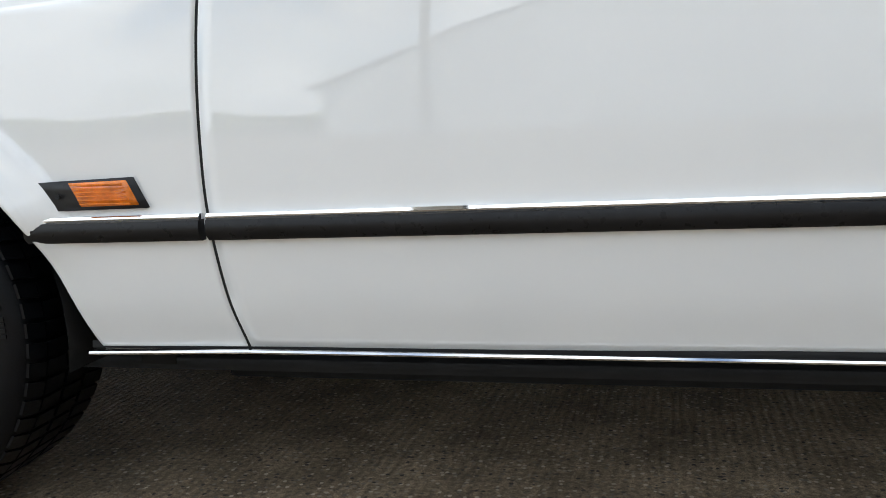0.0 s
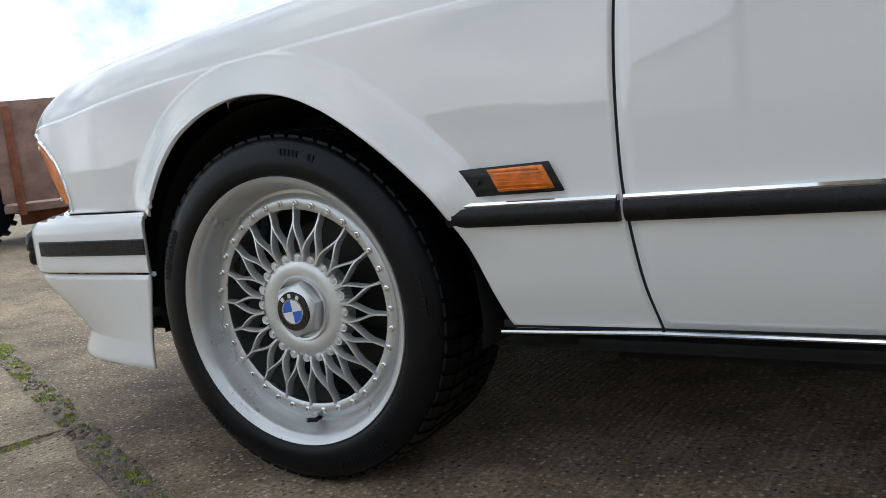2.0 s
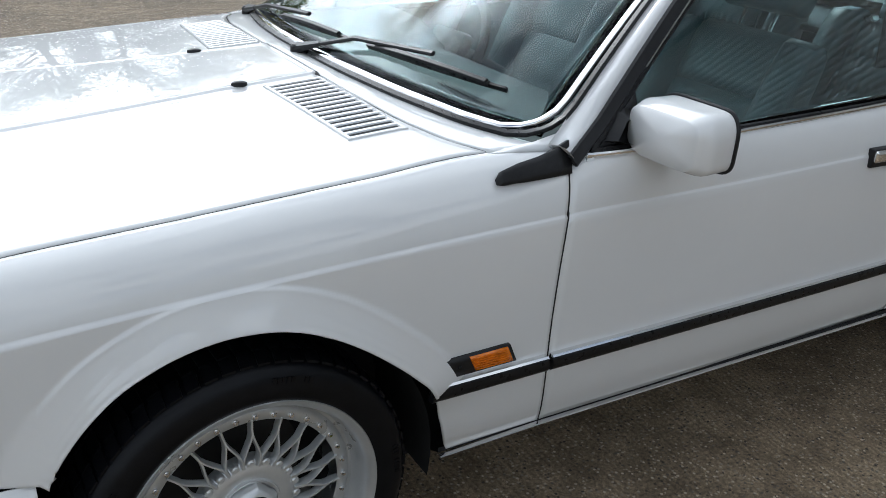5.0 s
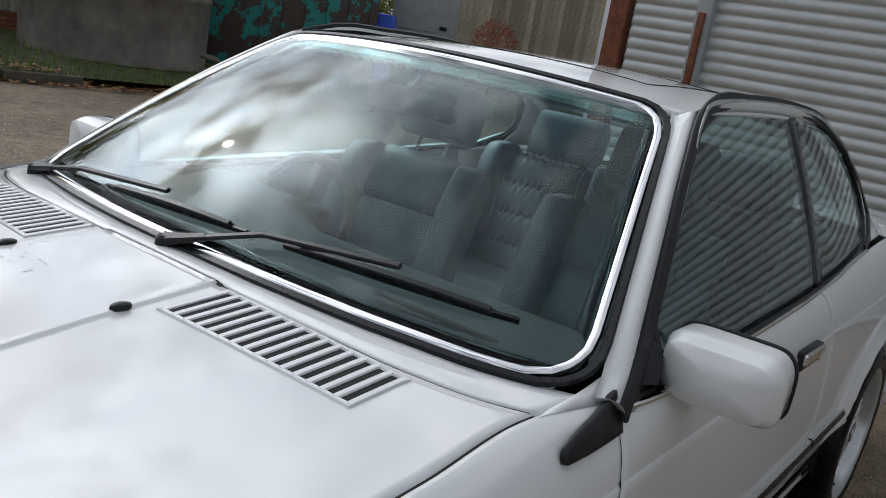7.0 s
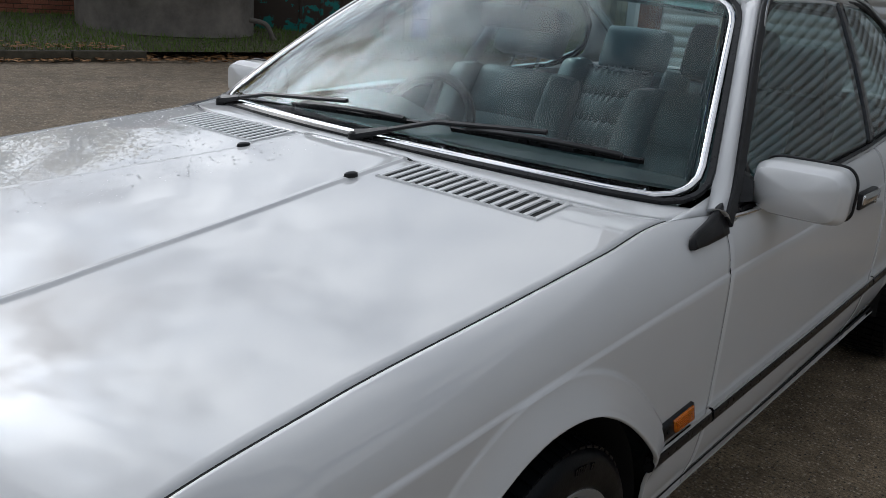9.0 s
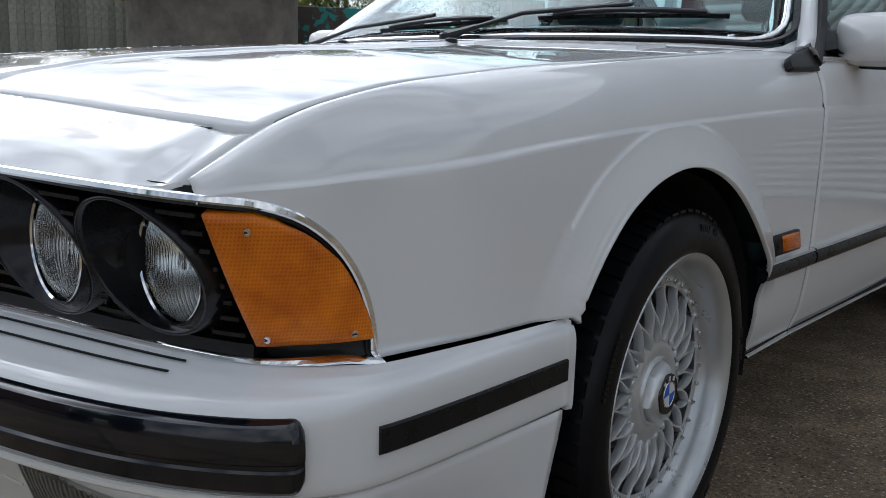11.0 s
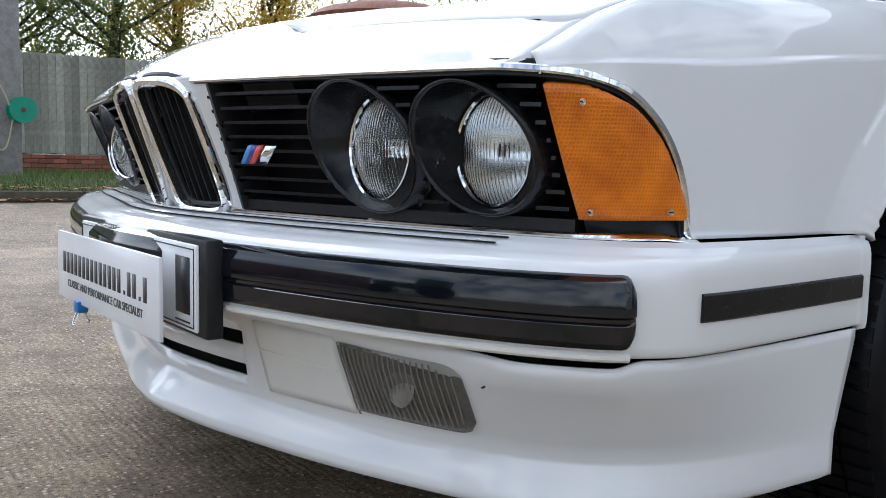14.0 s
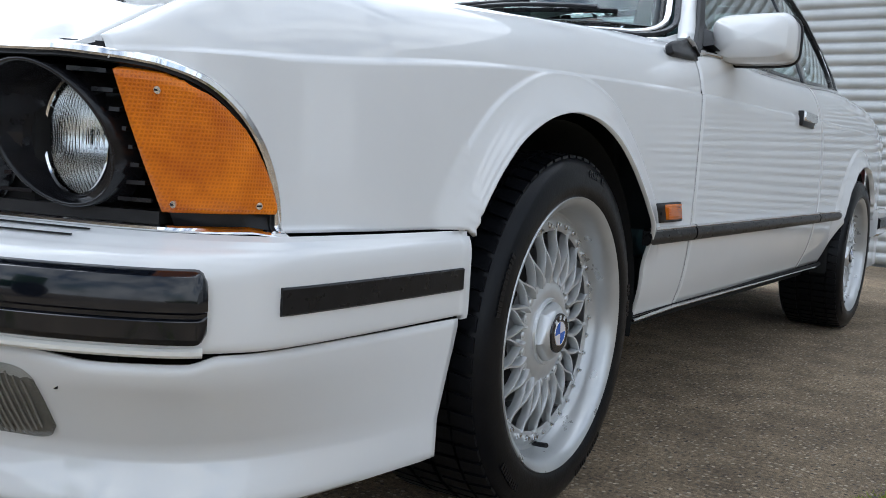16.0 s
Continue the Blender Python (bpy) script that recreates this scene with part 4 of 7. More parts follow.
for s in (-1, 1):
    g = part("headlamp_grille", bmesh.new(), BLACK_PLASTIC, car, "black slatted grille with twin round headlamps")
    a, b = run_at(.236), run_at(.752)
    part("grille_back", sheet([[front(a + (b - a) * k / 30, v, .15, s) for v in np.linspace(-.02, 1.02, 6)] for k in range(31)], s > 0, .01), DARK, g)
    part("grille_edge", sweep([front(run_at(.238 + .020 * v), v, .018, s) for v in np.linspace(-.02, 1.0, 8)], rect_profile(.008, .05), up=(1, 0, 0)), BLACK_PLASTIC, g)
    part("grille_top", sweep([front(a + (b - a) * k / 30, .955, .026, s) for k in range(31)], rect_profile(.04, .012)), BLACK_PLASTIC, g)
    part("grille_bottom", sweep([front(a + (b - a) * k / 30, .02, .018, s) for k in range(31)], rect_profile(.04, .014)), BLACK_PLASTIC, g)
    for j in range(8):
        v = .14 + j * .103
        runs, cur = [], []
        for k in range(121):
            p = front(a + (b - a) * k / 120, v, .010, s)
            if min(math.hypot(abs(p.y) - .504, p.z - .598), math.hypot(abs(p.y) - .660, p.z - .598)) < .083:
                if len(cur) > 2:
                    runs.append(cur)
                cur = []
            else:
                cur.append(p)
        if len(cur) > 2:
            runs.append(cur)
        for seg in runs:
            part("slat", sweep(seg, [(-.014, -.0022), (.008, -.0022), (.012, 0), (.008, .0022), (-.014, .0022)] if s > 0 else [(.014, -.0022), (-.008, -.0022), (-.012, 0), (-.008, .0022), (.014, .0022)]), BEZEL, g)
        part("slat_stub", sweep([front(run_at(.229 + .012 * v + .014 * q), v, .001, s) for q in (0, .5, 1)], rect_profile(.012, .007, .002)), BLACK_GLOSS, g)
    for cy, cz, lx, ly, k_ in ((.504, .598, -.838, .511, 1.02), (.660, .598, -.779, .659, .96)):
        h = part("headlamp", bmesh.new(), BLACK_PLASTIC, car, "round clear-glass headlamp in a black bezel")
        rows = []
        for k in range(49):
            t = 2 * math.pi * k / 48
            c, q = math.cos(t), math.sin(t)
            f1 = front_xz(cy + .081 * k_ * c, cz + .081 * k_ * q, .0, s)
            r = [Vector((lx + .03, s * (cy + .086 * k_ * c), cz + .086 * k_ * q)), f1 + Vector((.010, 0, 0)), f1 + Vector((-.006, 0, 0))]
            f2 = front_xz(cy + .077 * k_ * c, cz + .077 * k_ * q, .0, s)
            r += [f2 + Vector((-.007, 0, 0)), f2 + Vector((.0, 0, 0))]
            r += [Vector((lx - .004, s * (ly + .069 * c), cz + .069 * q)), Vector((lx + .004, s * (ly + .066 * c), cz + .066 * q)), Vector((lx + .03, s * (ly + .066 * c), cz + .066 * q))]
            rows.append(r)
        part("bezel", sheet(rows, s < 0), BEZEL, h)
        part("lamp_rim", lathe([(.0655, lx + .006), (.0672, lx - .002), (.0655, lx - .006), (.0632, lx - .004)], (0, s * ly, cz), "x", 48), CHROME, h)
        part("reflector", lathe([(.001, lx + .075), (.02, lx + .070), (.04, lx + .052), (.056, lx + .028), (.0645, lx + .004)], (0, s * ly, cz), "x", 40), REFLECTOR, h)
        part("bulb_shield", lathe([(.0, lx + .012), (.009, lx + .013), (.013, lx + .019), (.013, lx + .05), (.0, lx + .06)], (0, s * ly, cz), "x", 20), CHROME, h)
        lens = part("lens", lathe([(.0, lx - .016), (.02, lx - .0148), (.04, lx - .010), (.055, lx - .004), (.063, lx + .002), (.063, lx + .006), (.04, lx - .004), (.0, lx - .010)], (0, s * ly, cz), "x", 48), LAMP_GLASS, h)
        lens.visible_shadow = False
    # amber direction indicator wrapped round the corner
    ind = part("direction_indicator", bmesh.new(), AMBER, car, "amber ribbed indicator with three cross-head screws")
    rows, back = [], []
    a0, a1 = run_at(.760), .995
    for k in range(25):
        a_ = a0 + (a1 - a0) * k / 24
        vt = 1.0
        for v in np.linspace(.93, .06, 60):
            p = front(a_, v, 0, s)
            t = max(0, (p.x + .80) / .166)
            vt = v
            if p.z < .508 + .176 * math.sqrt(max(0, 1 - t * t)) - .014:
                break
        rows.append([front(a_, .105 + (vt - .105) * q, -.004 - .003 * math.sin(math.pi * q), s) for q in np.linspace(0, 1, 16)])
        back.append([front(a_, -.02 + (1.0 - -.02) * q, .012, s) for q in np.linspace(0, 1, 8)])
    part("indicator_lens", sheet(rows, s > 0, .014), AMBER, ind)
    part("indicator_housing", sheet(back, s > 0), BLACK_PLASTIC, ind)
    for y, v in ((.797, .82), (.776, .165), (.832, .160)):
        p = front(run_at(y), v, -.007, s)
        d = (front(run_at(y), v, -.02, s) - p).normalized()
        bm = bmesh.new()
        sweep([p, p + d * .003], disc_profile(.0042, 10), up=(0, 0, 1), bm=bm)
        sc = part("screw", bm, CHROME, ind)
        part("screw_slot", box(-.003, .003, -.0005, .0005, -.0009, .0009, m=Matrix.Translation(p + d * .0031)), BLACK_PLASTIC, sc)
    # chrome surround
    top = [front(run_at(y), 1.0, -.003, s) + Vector((0, 0, -.001)) for y in np.linspace(.214, .726, 14)]
    arc = []
    for q in np.linspace(.10, math.pi / 2, 15):
        x = -.80 + .166 * math.sin(q)
        z = .508 + .176 * math.cos(q) - .004
        arc.append(Vector((x, s * (side_y(x, z, edge_z(x), edge_y(x)) + .0015), z)))
    run = chain(top + arc, 6)
    outward = lambda i: Vector((-1, 0, .2)).lerp(Vector((-.25, s, .1)), smooth((run[i].x + .80) / .10))
    part("grille_chrome", sweep(run, rect_profile(.009, .007, .002), up=outward), CHROME, car)
    low = [front(run_at(y), .005, -.004, s) for y in np.linspace(.826, .207, 34)]
    part("grille_chrome_lower", sweep([arc[-1] + Vector((.002, 0, -.004))] + low, rect_profile(.008, .007, .002)), CHROME, car)
    rim_in = [p + (Vector((-.72, s * .62, .56)) - p).normalized() * .0075 for p in run]
    part("grille_seal", sweep(rim_in, rect_profile(.008, .006), up=outward), BLACK_PLASTIC, car)
    # kidney
    kd = part("kidney_grille", bmesh.new(), CHROME, car, "upright chrome-framed kidney grille with black slats")
    loop = chain([(y, 0, v) for y, v in KIDNEY + [KIDNEY[0]]], 5)[:-1]
    frm = [front(run_at(p.x), p.z, -.010, s) for p in loop]
    part("kidney_frame", sweep(frm, [(-.007, -.009), (.007, -.009), (.0068, .003), (.0035, .0065), (-.0035, .0065), (-.0068, .003)], up=(-1, 0, -.37), closed=True), CHROME, kd)
    frm2 = [front(run_at(p.x), p.z, .004, s) for p in loop]
    part("kidney_seal", sweep(frm2, rect_profile(.023, .010, .003), up=(-1, 0, -.37), closed=True), BLACK_PLASTIC, kd)
    part("kidney_back", sheet([[front(run_at(y), v, .020, s) for v in np.linspace(.03, .97, 8)] for y in np.linspace(.040, .203, 8)], s > 0), DARK, kd)
    for j in range(6):
        y = .062 + j * .0245
        part("slat", sweep([front(run_at(y), v, .010, s) for v in np.linspace(.03, .95, 6)], rect_profile(.003, .014, .001), up=(-1, 0, -.37)), BLACK_PLASTIC, kd)
    # fog lamp and its white insert
    fog = part("fog_lamp", bmesh.new(), FOG_GLASS, car, "smoked rectangular fog lamp with ribbed glass")

    def spo(y, z, out=0.0):
        t = np.interp(z, [.243, .268, .316, .338, .372], [1, .80, .42, .22, 0])
        c = chain([(px, py, z) for px, py in mix(S_TOP, S_MID, t)], 10)
        return Vector((float(np.interp(y, [q.y for q in c], [q.x for q in c])) - out - .001, s * y, z))

    def patch(y0, y1, z0, z1, out, n=10, slant=0.0, bulge=0.0):
        return [[spo(y0 + (y1 - y0) * p + slant * (1 - q), z0 + (z1 - z0) * q, out + bulge * math.sin(math.pi * p) * math.sin(math.pi * q)) for q in np.linspace(0, 1, n)] for p in np.linspace(0, 1, n * 2)]
    def lamp_patch(g0, out, bulge=0.0, n=26):
        """Lens outline with its outer corners rounded, drawn in by g0."""
        rows = []
        for p in np.linspace(0, 1, n):
            e = max(0, (p - .84) / .16)
            cut = .17 * (1 - math.sqrt(max(0, 1 - e * e)))
            col = []
            for q in np.linspace(cut, 1 - cut, 12):
                ya = .490 + g0 + (.693 - .490 - 2 * g0) * p
                yb = .499 + g0 + (.681 - .499 - 2 * g0) * p
                z = .257 + g0 + (.361 - .257 - 2 * g0) * q
                col.append(spo(yb + (ya - yb) * q, z, out + bulge * math.sin(math.pi * p) * math.sin(math.pi * q)))
            rows.append(col)
        return rows
    part("fog_frame", sheet(lamp_patch(0, .004), s > 0, .015), BLACK_PLASTIC, fog)
    part("fog_reflector", sheet(lamp_patch(.009, .0052), s > 0, .004), FOG_BACK, fog)
    part("fog_bulb", lathe([(0, -.004), (.010, -.004), (.022, -.002), (.030, .001), (.032, .003)], spo(.585, .318, .0075), "x", 24), FOG_BULB, fog)
    fg = part("fog_glass", sheet(lamp_patch(.007, .010, .004), s > 0, .004), FOG_GLASS, fog)
    fg.visible_shadow = False
    for j in range(21):
        y = .503 + j * .0086
        lo_, hi_ = (.267, .351) if j < 18 else (.267 + (j - 17) * .004, .351 - (j - 17) * .004)
        part("glass_rib", sweep([spo(y + (.006 - .017 * j / 20) * (1 - q), lo_ + (hi_ - lo_) * q, .0125 + .004 * math.sin(math.pi * q) * math.sin(math.pi * j / 20)) for q in np.linspace(0, 1, 6)], rect_profile(.0016, .0024, .0006), up=(-1, 0, 0)), FOG_RIB, fog)
    part("spoiler_insert", sheet(patch(.326, .488, .258, .358, .009, slant=.012), s > 0, .014), CREAM, car)
    part("insert_rib", sweep([spo(y, .318 - .004 * (y - .33) / .14, .0095) for y in np.linspace(.334, .486, 8)], rect_profile(.003, .003)), CREAM, car)
    # dark disc under the plug paints the shadow round it
    part("tow_eye_hole_shade", lathe([(0, 0), (.0068, 0), (.0072, .004)], spo(.703, .338, .0015), "x", 16), DARK, car)
    part("tow_eye_plug", lathe([(0, -.001), (.0055, 0), (.006, .004)], spo(.701, .3385, .002), "x", 12), PAINT, car)

# stripes and block on the grille (left side only)
badge = part("grille_badge", bmesh.new(), CHROME, car, "small badge of three coloured stripes and a silver block")
for k, (y0, y1, c) in enumerate(((.342, .330, (.10, .32, .75)), (.330, .318, (.02, .05, .28)), (.318, .305, (.75, .06, .03)), (.302, .272, None))):
    # seen from the front the stripes run from the middle outwards
    ya, yb = .292 + (.342 - y0) * .82, .292 + (.342 - y1) * .82
    m = material("badge_stripe", c, .3, coat=.6, vary=.05) if c else CHROME
    rows = [[front(run_at(y - .030 * (1 - q)), .375 + .135 * q, -.004, -1) for q in (0, .5, 1)] for y in np.linspace(ya, yb, 4)]
    part("badge_stripe", sheet(rows, False, .006), m, badge)

# number plate, its bracket, and the dealer's board clipped over it
PLATE = material("plate_white", (.78, .78, .78), .35, coat=.4, vary=.05)
PRINT = material("black_print", (.015, .015, .016), .5, vary=.2)
GREY_PRINT = material("grey_print", (.09, .08, .075), .5, vary=.2)
br = part("plate_bracket", box(-1.0095, -.985, -.372, .29, .346, .476, .004), BLACK_PLASTIC, car)
pl = part("number_plate", box(-1.0145, -1.0075, -.350, .265, .352, .468, .004), PLATE, car, "white number plate with black characters")
part("plate_border", sweep([(-1.0150, -.344, .358), (-1.0150, -.344, .462), (-1.0150, .258, .462), (-1.0150, .258, .358)], rect_profile(.0015, .0015), up=(1, 0, 0), closed=True), PRINT, pl)
part("plate_character", box(-1.0156, -1.014, -.330, -.282, .374, .450), PRINT, pl)
part("plate_legend", box(-1.0156, -1.014, -.33, -.28, .3625, .3645), PRINT, pl)

sign = thing("sign_board", "white dealer's board with dark lettering, clipped over the number plate", "sign", (-1.026, -.012, .3275))
part("board", box(-.003, .003, -.248, .248, -.002, .116, .001), PLATE, sign)
FONT_TXT = "CLASSIC AND PERFORMANCE CAR SPECIALIST"
tc_ = bpy.data.curves.new("lettering", "FONT")
tc_.body, tc_.size, tc_.align_x, tc_.extrude = FONT_TXT, .0185, "CENTER", .0003
tob = bpy.data.objects.new("lettering", tc_)
scene.collection.objects.link(tob)
bpy.context.view_layer.update()
tme = bpy.data.meshes.new_from_object(tob.evaluated_get(bpy.context.evaluated_depsgraph_get()))
bpy.data.objects.remove(tob)
tme.materials.append(GREY_PRINT)
lt = new("lettering", tme)
lt.parent = sign
w_ = max(v.co.x for v in tme.vertices) - min(v.co.x for v in tme.vertices)
lt.matrix_local = Matrix.Translation((-.0038, 0, .022)) @ Matrix.Rotation(radians(90), 4, "X") @ Matrix.Rotation(radians(-90), 4, "Y") @ Matrix.Diagonal((.37 / w_, 1, 1, 1))
for k in range(19):
    y = .205 - k * .0222
    if k in (14, 17):
        part("brand_bar", box(-.0042, -.0030, y - .004, y + .002, .046, .052), GREY_PRINT, sign)
    else:
        part("brand_bar", box(-.0042, -.0030, y - .0062, y + .0062, .046, .082), GREY_PRINT, sign)
BLUE_CLIP = material("blue_clip", (.02, .16, .45), .35, vary=.15)
clip = thing("bulldog_clip", "small blue steel clip under the board", "clip", (-1.026, .112, .3255))
part("clip_body", box(-.009, .009, -.012, .012, -.014, .006, .002), BLUE_CLIP, clip)
for q in (-1, 1):
    part("clip_wire", sweep(chain([(.004 * q, -.009, -.012), (.012 * q, -.006, -.03), (.012 * q, 0, -.036), (.012 * q, .006, -.03), (.004 * q, .009, -.012)], 4), disc_profile(.0012, 6), up=(1, 0, 0)), CHROME, clip)


# ---- side: marker lamps, mirrors, handles, brackets ----
for s in (-1, 1):
    mk = part("side_marker", bmesh.new(), BLACK_PLASTIC, car, "slanted black side lamp with amber lens")

    def quad(pts, y, lip, flip):
        tl, tr, br_, bl = pts
        rows = []
        for p in np.linspace(0, 1, 4):
            r = []
            for q in np.linspace(0, 1, 4):
                x = (bl[0] * (1 - p) + br_[0] * p) * (1 - q) + (tl[0] * (1 - p) + tr[0] * p) * q
                z = (bl[1] * (1 - p) + br_[1] * p) * (1 - q) + (tl[1] * (1 - p) + tr[1] * p) * q
                r.append((x, s * (half_width(x) - inset(z) + y), z))
            rows.append(r)
        return sheet(rows, flip, lip)
    part("marker_body", quad([(.372, .535), (.518, .539), (.538, .497), (.392, .495)], .008, .012, s > 0), BLACK_PLASTIC, mk)
    part("marker_lens", quad([(.425, .5335), (.511, .5355), (.527, .502), (.441, .501)], .012, .006, s > 0), MARKER_AMBER, mk)
    for j in range(6):
        z = .505 + j * .0052
        part("lens_rib", sweep([(.443 + (.534 - z) * -.0 + .0 - (z - .5) * .45, s * (.8805), z), (.520 - (z - .5) * .42, s * (.8805), z)], rect_profile(.002, .0016)), MARKER_AMBER, mk)
    part("marker_screw", lathe([(0, s * .8785), (.0035, s * .8785), (.004, s * .876)], (.405, 0, .515), "y", 10), DARK, mk)
    # door mirror
    mr = part("door_mirror", bmesh.new(), PAINT, car, "white door mirror on a black foot")
    rows = []
    for k in range(15):
        t = k / 14
        xx = .792 + .098 * t
        g = (.60 + .40 * smooth(t / .42) ** .7) if t < .42 else 1.0
        y0, y1 = .805 + .03 * (1 - g), 1.012 - .012 * t - .05 * (1 - g)
        z0, z1 = .876 + .028 * (1 - g), .994 - .03 * (1 - g)
        ring = []
        for a_ in np.linspace(0, 2 * math.pi, 41):
            c, q = math.cos(a_), math.sin(a_)
            e = .36
            yy = (y0 + y1) / 2 + (y1 - y0) / 2 * math.copysign(abs(c) ** e, c)
            zz = (z0 + z1) / 2 + (z1 - z0) / 2 * math.copysign(abs(q) ** e, q)
            zz -= .022 * max(0, (yy - .97) / .04) ** 2 * (1 if q > 0 else 0) - .012 * (yy - .9)
            if q < 0:
                zz += .016 * max(0, (.86 - yy) / .06)
            ring.append((xx, s * yy, zz))
        rows.append(ring)
    rows.insert(0, [tuple(np.array(rows[0]).mean(axis=0))] * len(rows[0]))
    bm = sheet(rows, s < 0)
    part("mirror_shell", bm, PAINT, mr, smooth_angle=60)
    back = [[tuple(np.array(rows[-1]).mean(axis=0) + np.array((.004, 0, 0)))] * len(rows[-1]), [tuple(np.array(p) + np.array((.004, 0, 0))) for p in rows[-1]]]
    part("mirror_edge", sweep([Vector(p) + Vector((.001, 0, 0)) for p in rows[-1][:-1]], rect_profile(.010, .008, .002), up=(1, 0, 0), closed=True), BLACK_PLASTIC, mr)
    part("mirror_glass", sheet(back, s > 0), CHROME, mr)
    part("mirror_foot", sheet([[(x, s * (lean(x, z) + .03 * t), z) for x, z in ((.735 + .02 * t, .905 + .006 * t), (.80, .90), (.81, .965 - .02 * t), (.775 + .01 * t, .965 - .02 * t), (.735 + .02 * t, .905 + .006 * t))] for t in (0, .5, 1)], s > 0), BLACK_PLASTIC, mr)
    part("mirror_sail", sheet([[(x, s * (lean(x, z) + .005), z) for z in np.linspace(belt_z(x), max(belt_z(x) + .003, win_top(x) - .01), 6)] for x in np.linspace(.705, .835, 8)], s > 0, .01), BLACK_PLASTIC, mr)
    # door handle
    hd = part("door_handle", box(1.535, 1.705, s * .862 - .012, s * .862 + .012, .775, .822, .005), BLACK_PLASTIC, doors[s], "chrome pull handle in a black recess")
    part("handle_bar", box(1.538, 1.700, s * .876 - .006, s * .876 + .006, .790, .819, .005, 3), CHROME, hd)
    part("handle_lock", lathe([(0, s * .876), (.007, s * .876), (.008, s * .872)], (1.69, 0, .783), "y", 12), CHROME, hd)
    # black wedge at the foot of the front pillar
    top_e = [(.484, .864), (.492, .880), (.53, .889), (.58, .896), (.622, .905), (.652, .918)]
    bot_e = [(.484, .856), (.500, .857), (.54, .856), (.58, .857), (.615, .858), (.648, .860)]
    rows = []
    for (xa, za), (xb, zb) in zip(bot_e, top_e):
        r = []
        for q in np.linspace(0, 1, 5):
            x, z = xa + (xb - xa) * q, za + (zb - za) * q
            yb = np.interp(z, [.85, .875, .893, .92, .95], [.836, .828, .815, .806, .79]) - .002 * (x < .5)
            r.append((x, s * (yb + .006), z))
        rows.append(r)
    part("pillar_wedge", sheet(rows, s > 0, .012), BLACK_PLASTIC, car)
    # pillar: black gutter and chrome strip beside the screen
    gut = [(.652, .880)] + [(x, win_top(x) + .016 + .008 * smooth((1.3 - x) / .3)) for x in np.linspace(.735, 1.235, 16)] + [(x, win_top(x) + .016) for x in np.linspace(1.30, 2.20, 14)] + [(2.44, 1.25), (2.585, 1.145), (2.63, 1.05), (2.575, .985), (2.42, .962)]
    part("roof_gutter", sweep([(x, s * (lean(min(x, 2.6), z) + .012), z) for x, z in gut], rect_profile(.028, .012, .003), up=(0, s, .5)), BLACK_PLASTIC, car)
    belt = [(x, s * (belt_y(x) + .001), belt_z(x) + .002) for x in np.linspace(.69, 2.40, 40)]
    part("belt_chrome", sweep(belt, rect_profile(.012, .010, .003)), CHROME, car)

# ---- windscreen surround ----
edge = [(u, 0) for u in np.linspace(-1, 1, 44)] + [(1, v) for v in np.linspace(.04, .96, 20)] + [(u, 1) for u in np.linspace(1, -1, 40)] + [(-1, v) for v in np.linspace(.96, .04, 20)]


def rounded(u, v, k=.0):
    """Round the corners of the screen's outline and grow it by k."""
    cu, cv, r = 1 + k * 1.4, 1 + 0 * k, .10
    uu, vv = u * cu, .5 + (v - .5) * (1 + k * 2.2)
    lu, lv = cu - r, .5 * (1 + k * 2.2) - r * 1.3
    du, dv = max(0, abs(uu) - lu), max(0, abs(vv - .5) - lv)
    if du > 0 and dv > 0:
        d = math.hypot(du / r, dv / (r * 1.3))
        if d > 1:
            uu = math.copysign(lu + du / d, uu)
            vv = .5 + math.copysign(lv + dv / d, vv - .5)
    return uu, vv


up_n = (-.53, 0, .85)
part("screen_chrome", sweep([screen(*rounded(u, v, -.002), .003) for u, v in edge], [(-.0095, -.006), (.0095, -.006), (.008, .001), (.004, .0035), (-.004, .0035), (-.008, .001)], up=up_n, closed=True), CHROME, car)
part("screen_seal", sweep([screen(*rounded(u, v, .0165), .0035) for u, v in edge], rect_profile(.015, .010, .002), up=up_n, closed=True), BLACK_RUBBER, car)


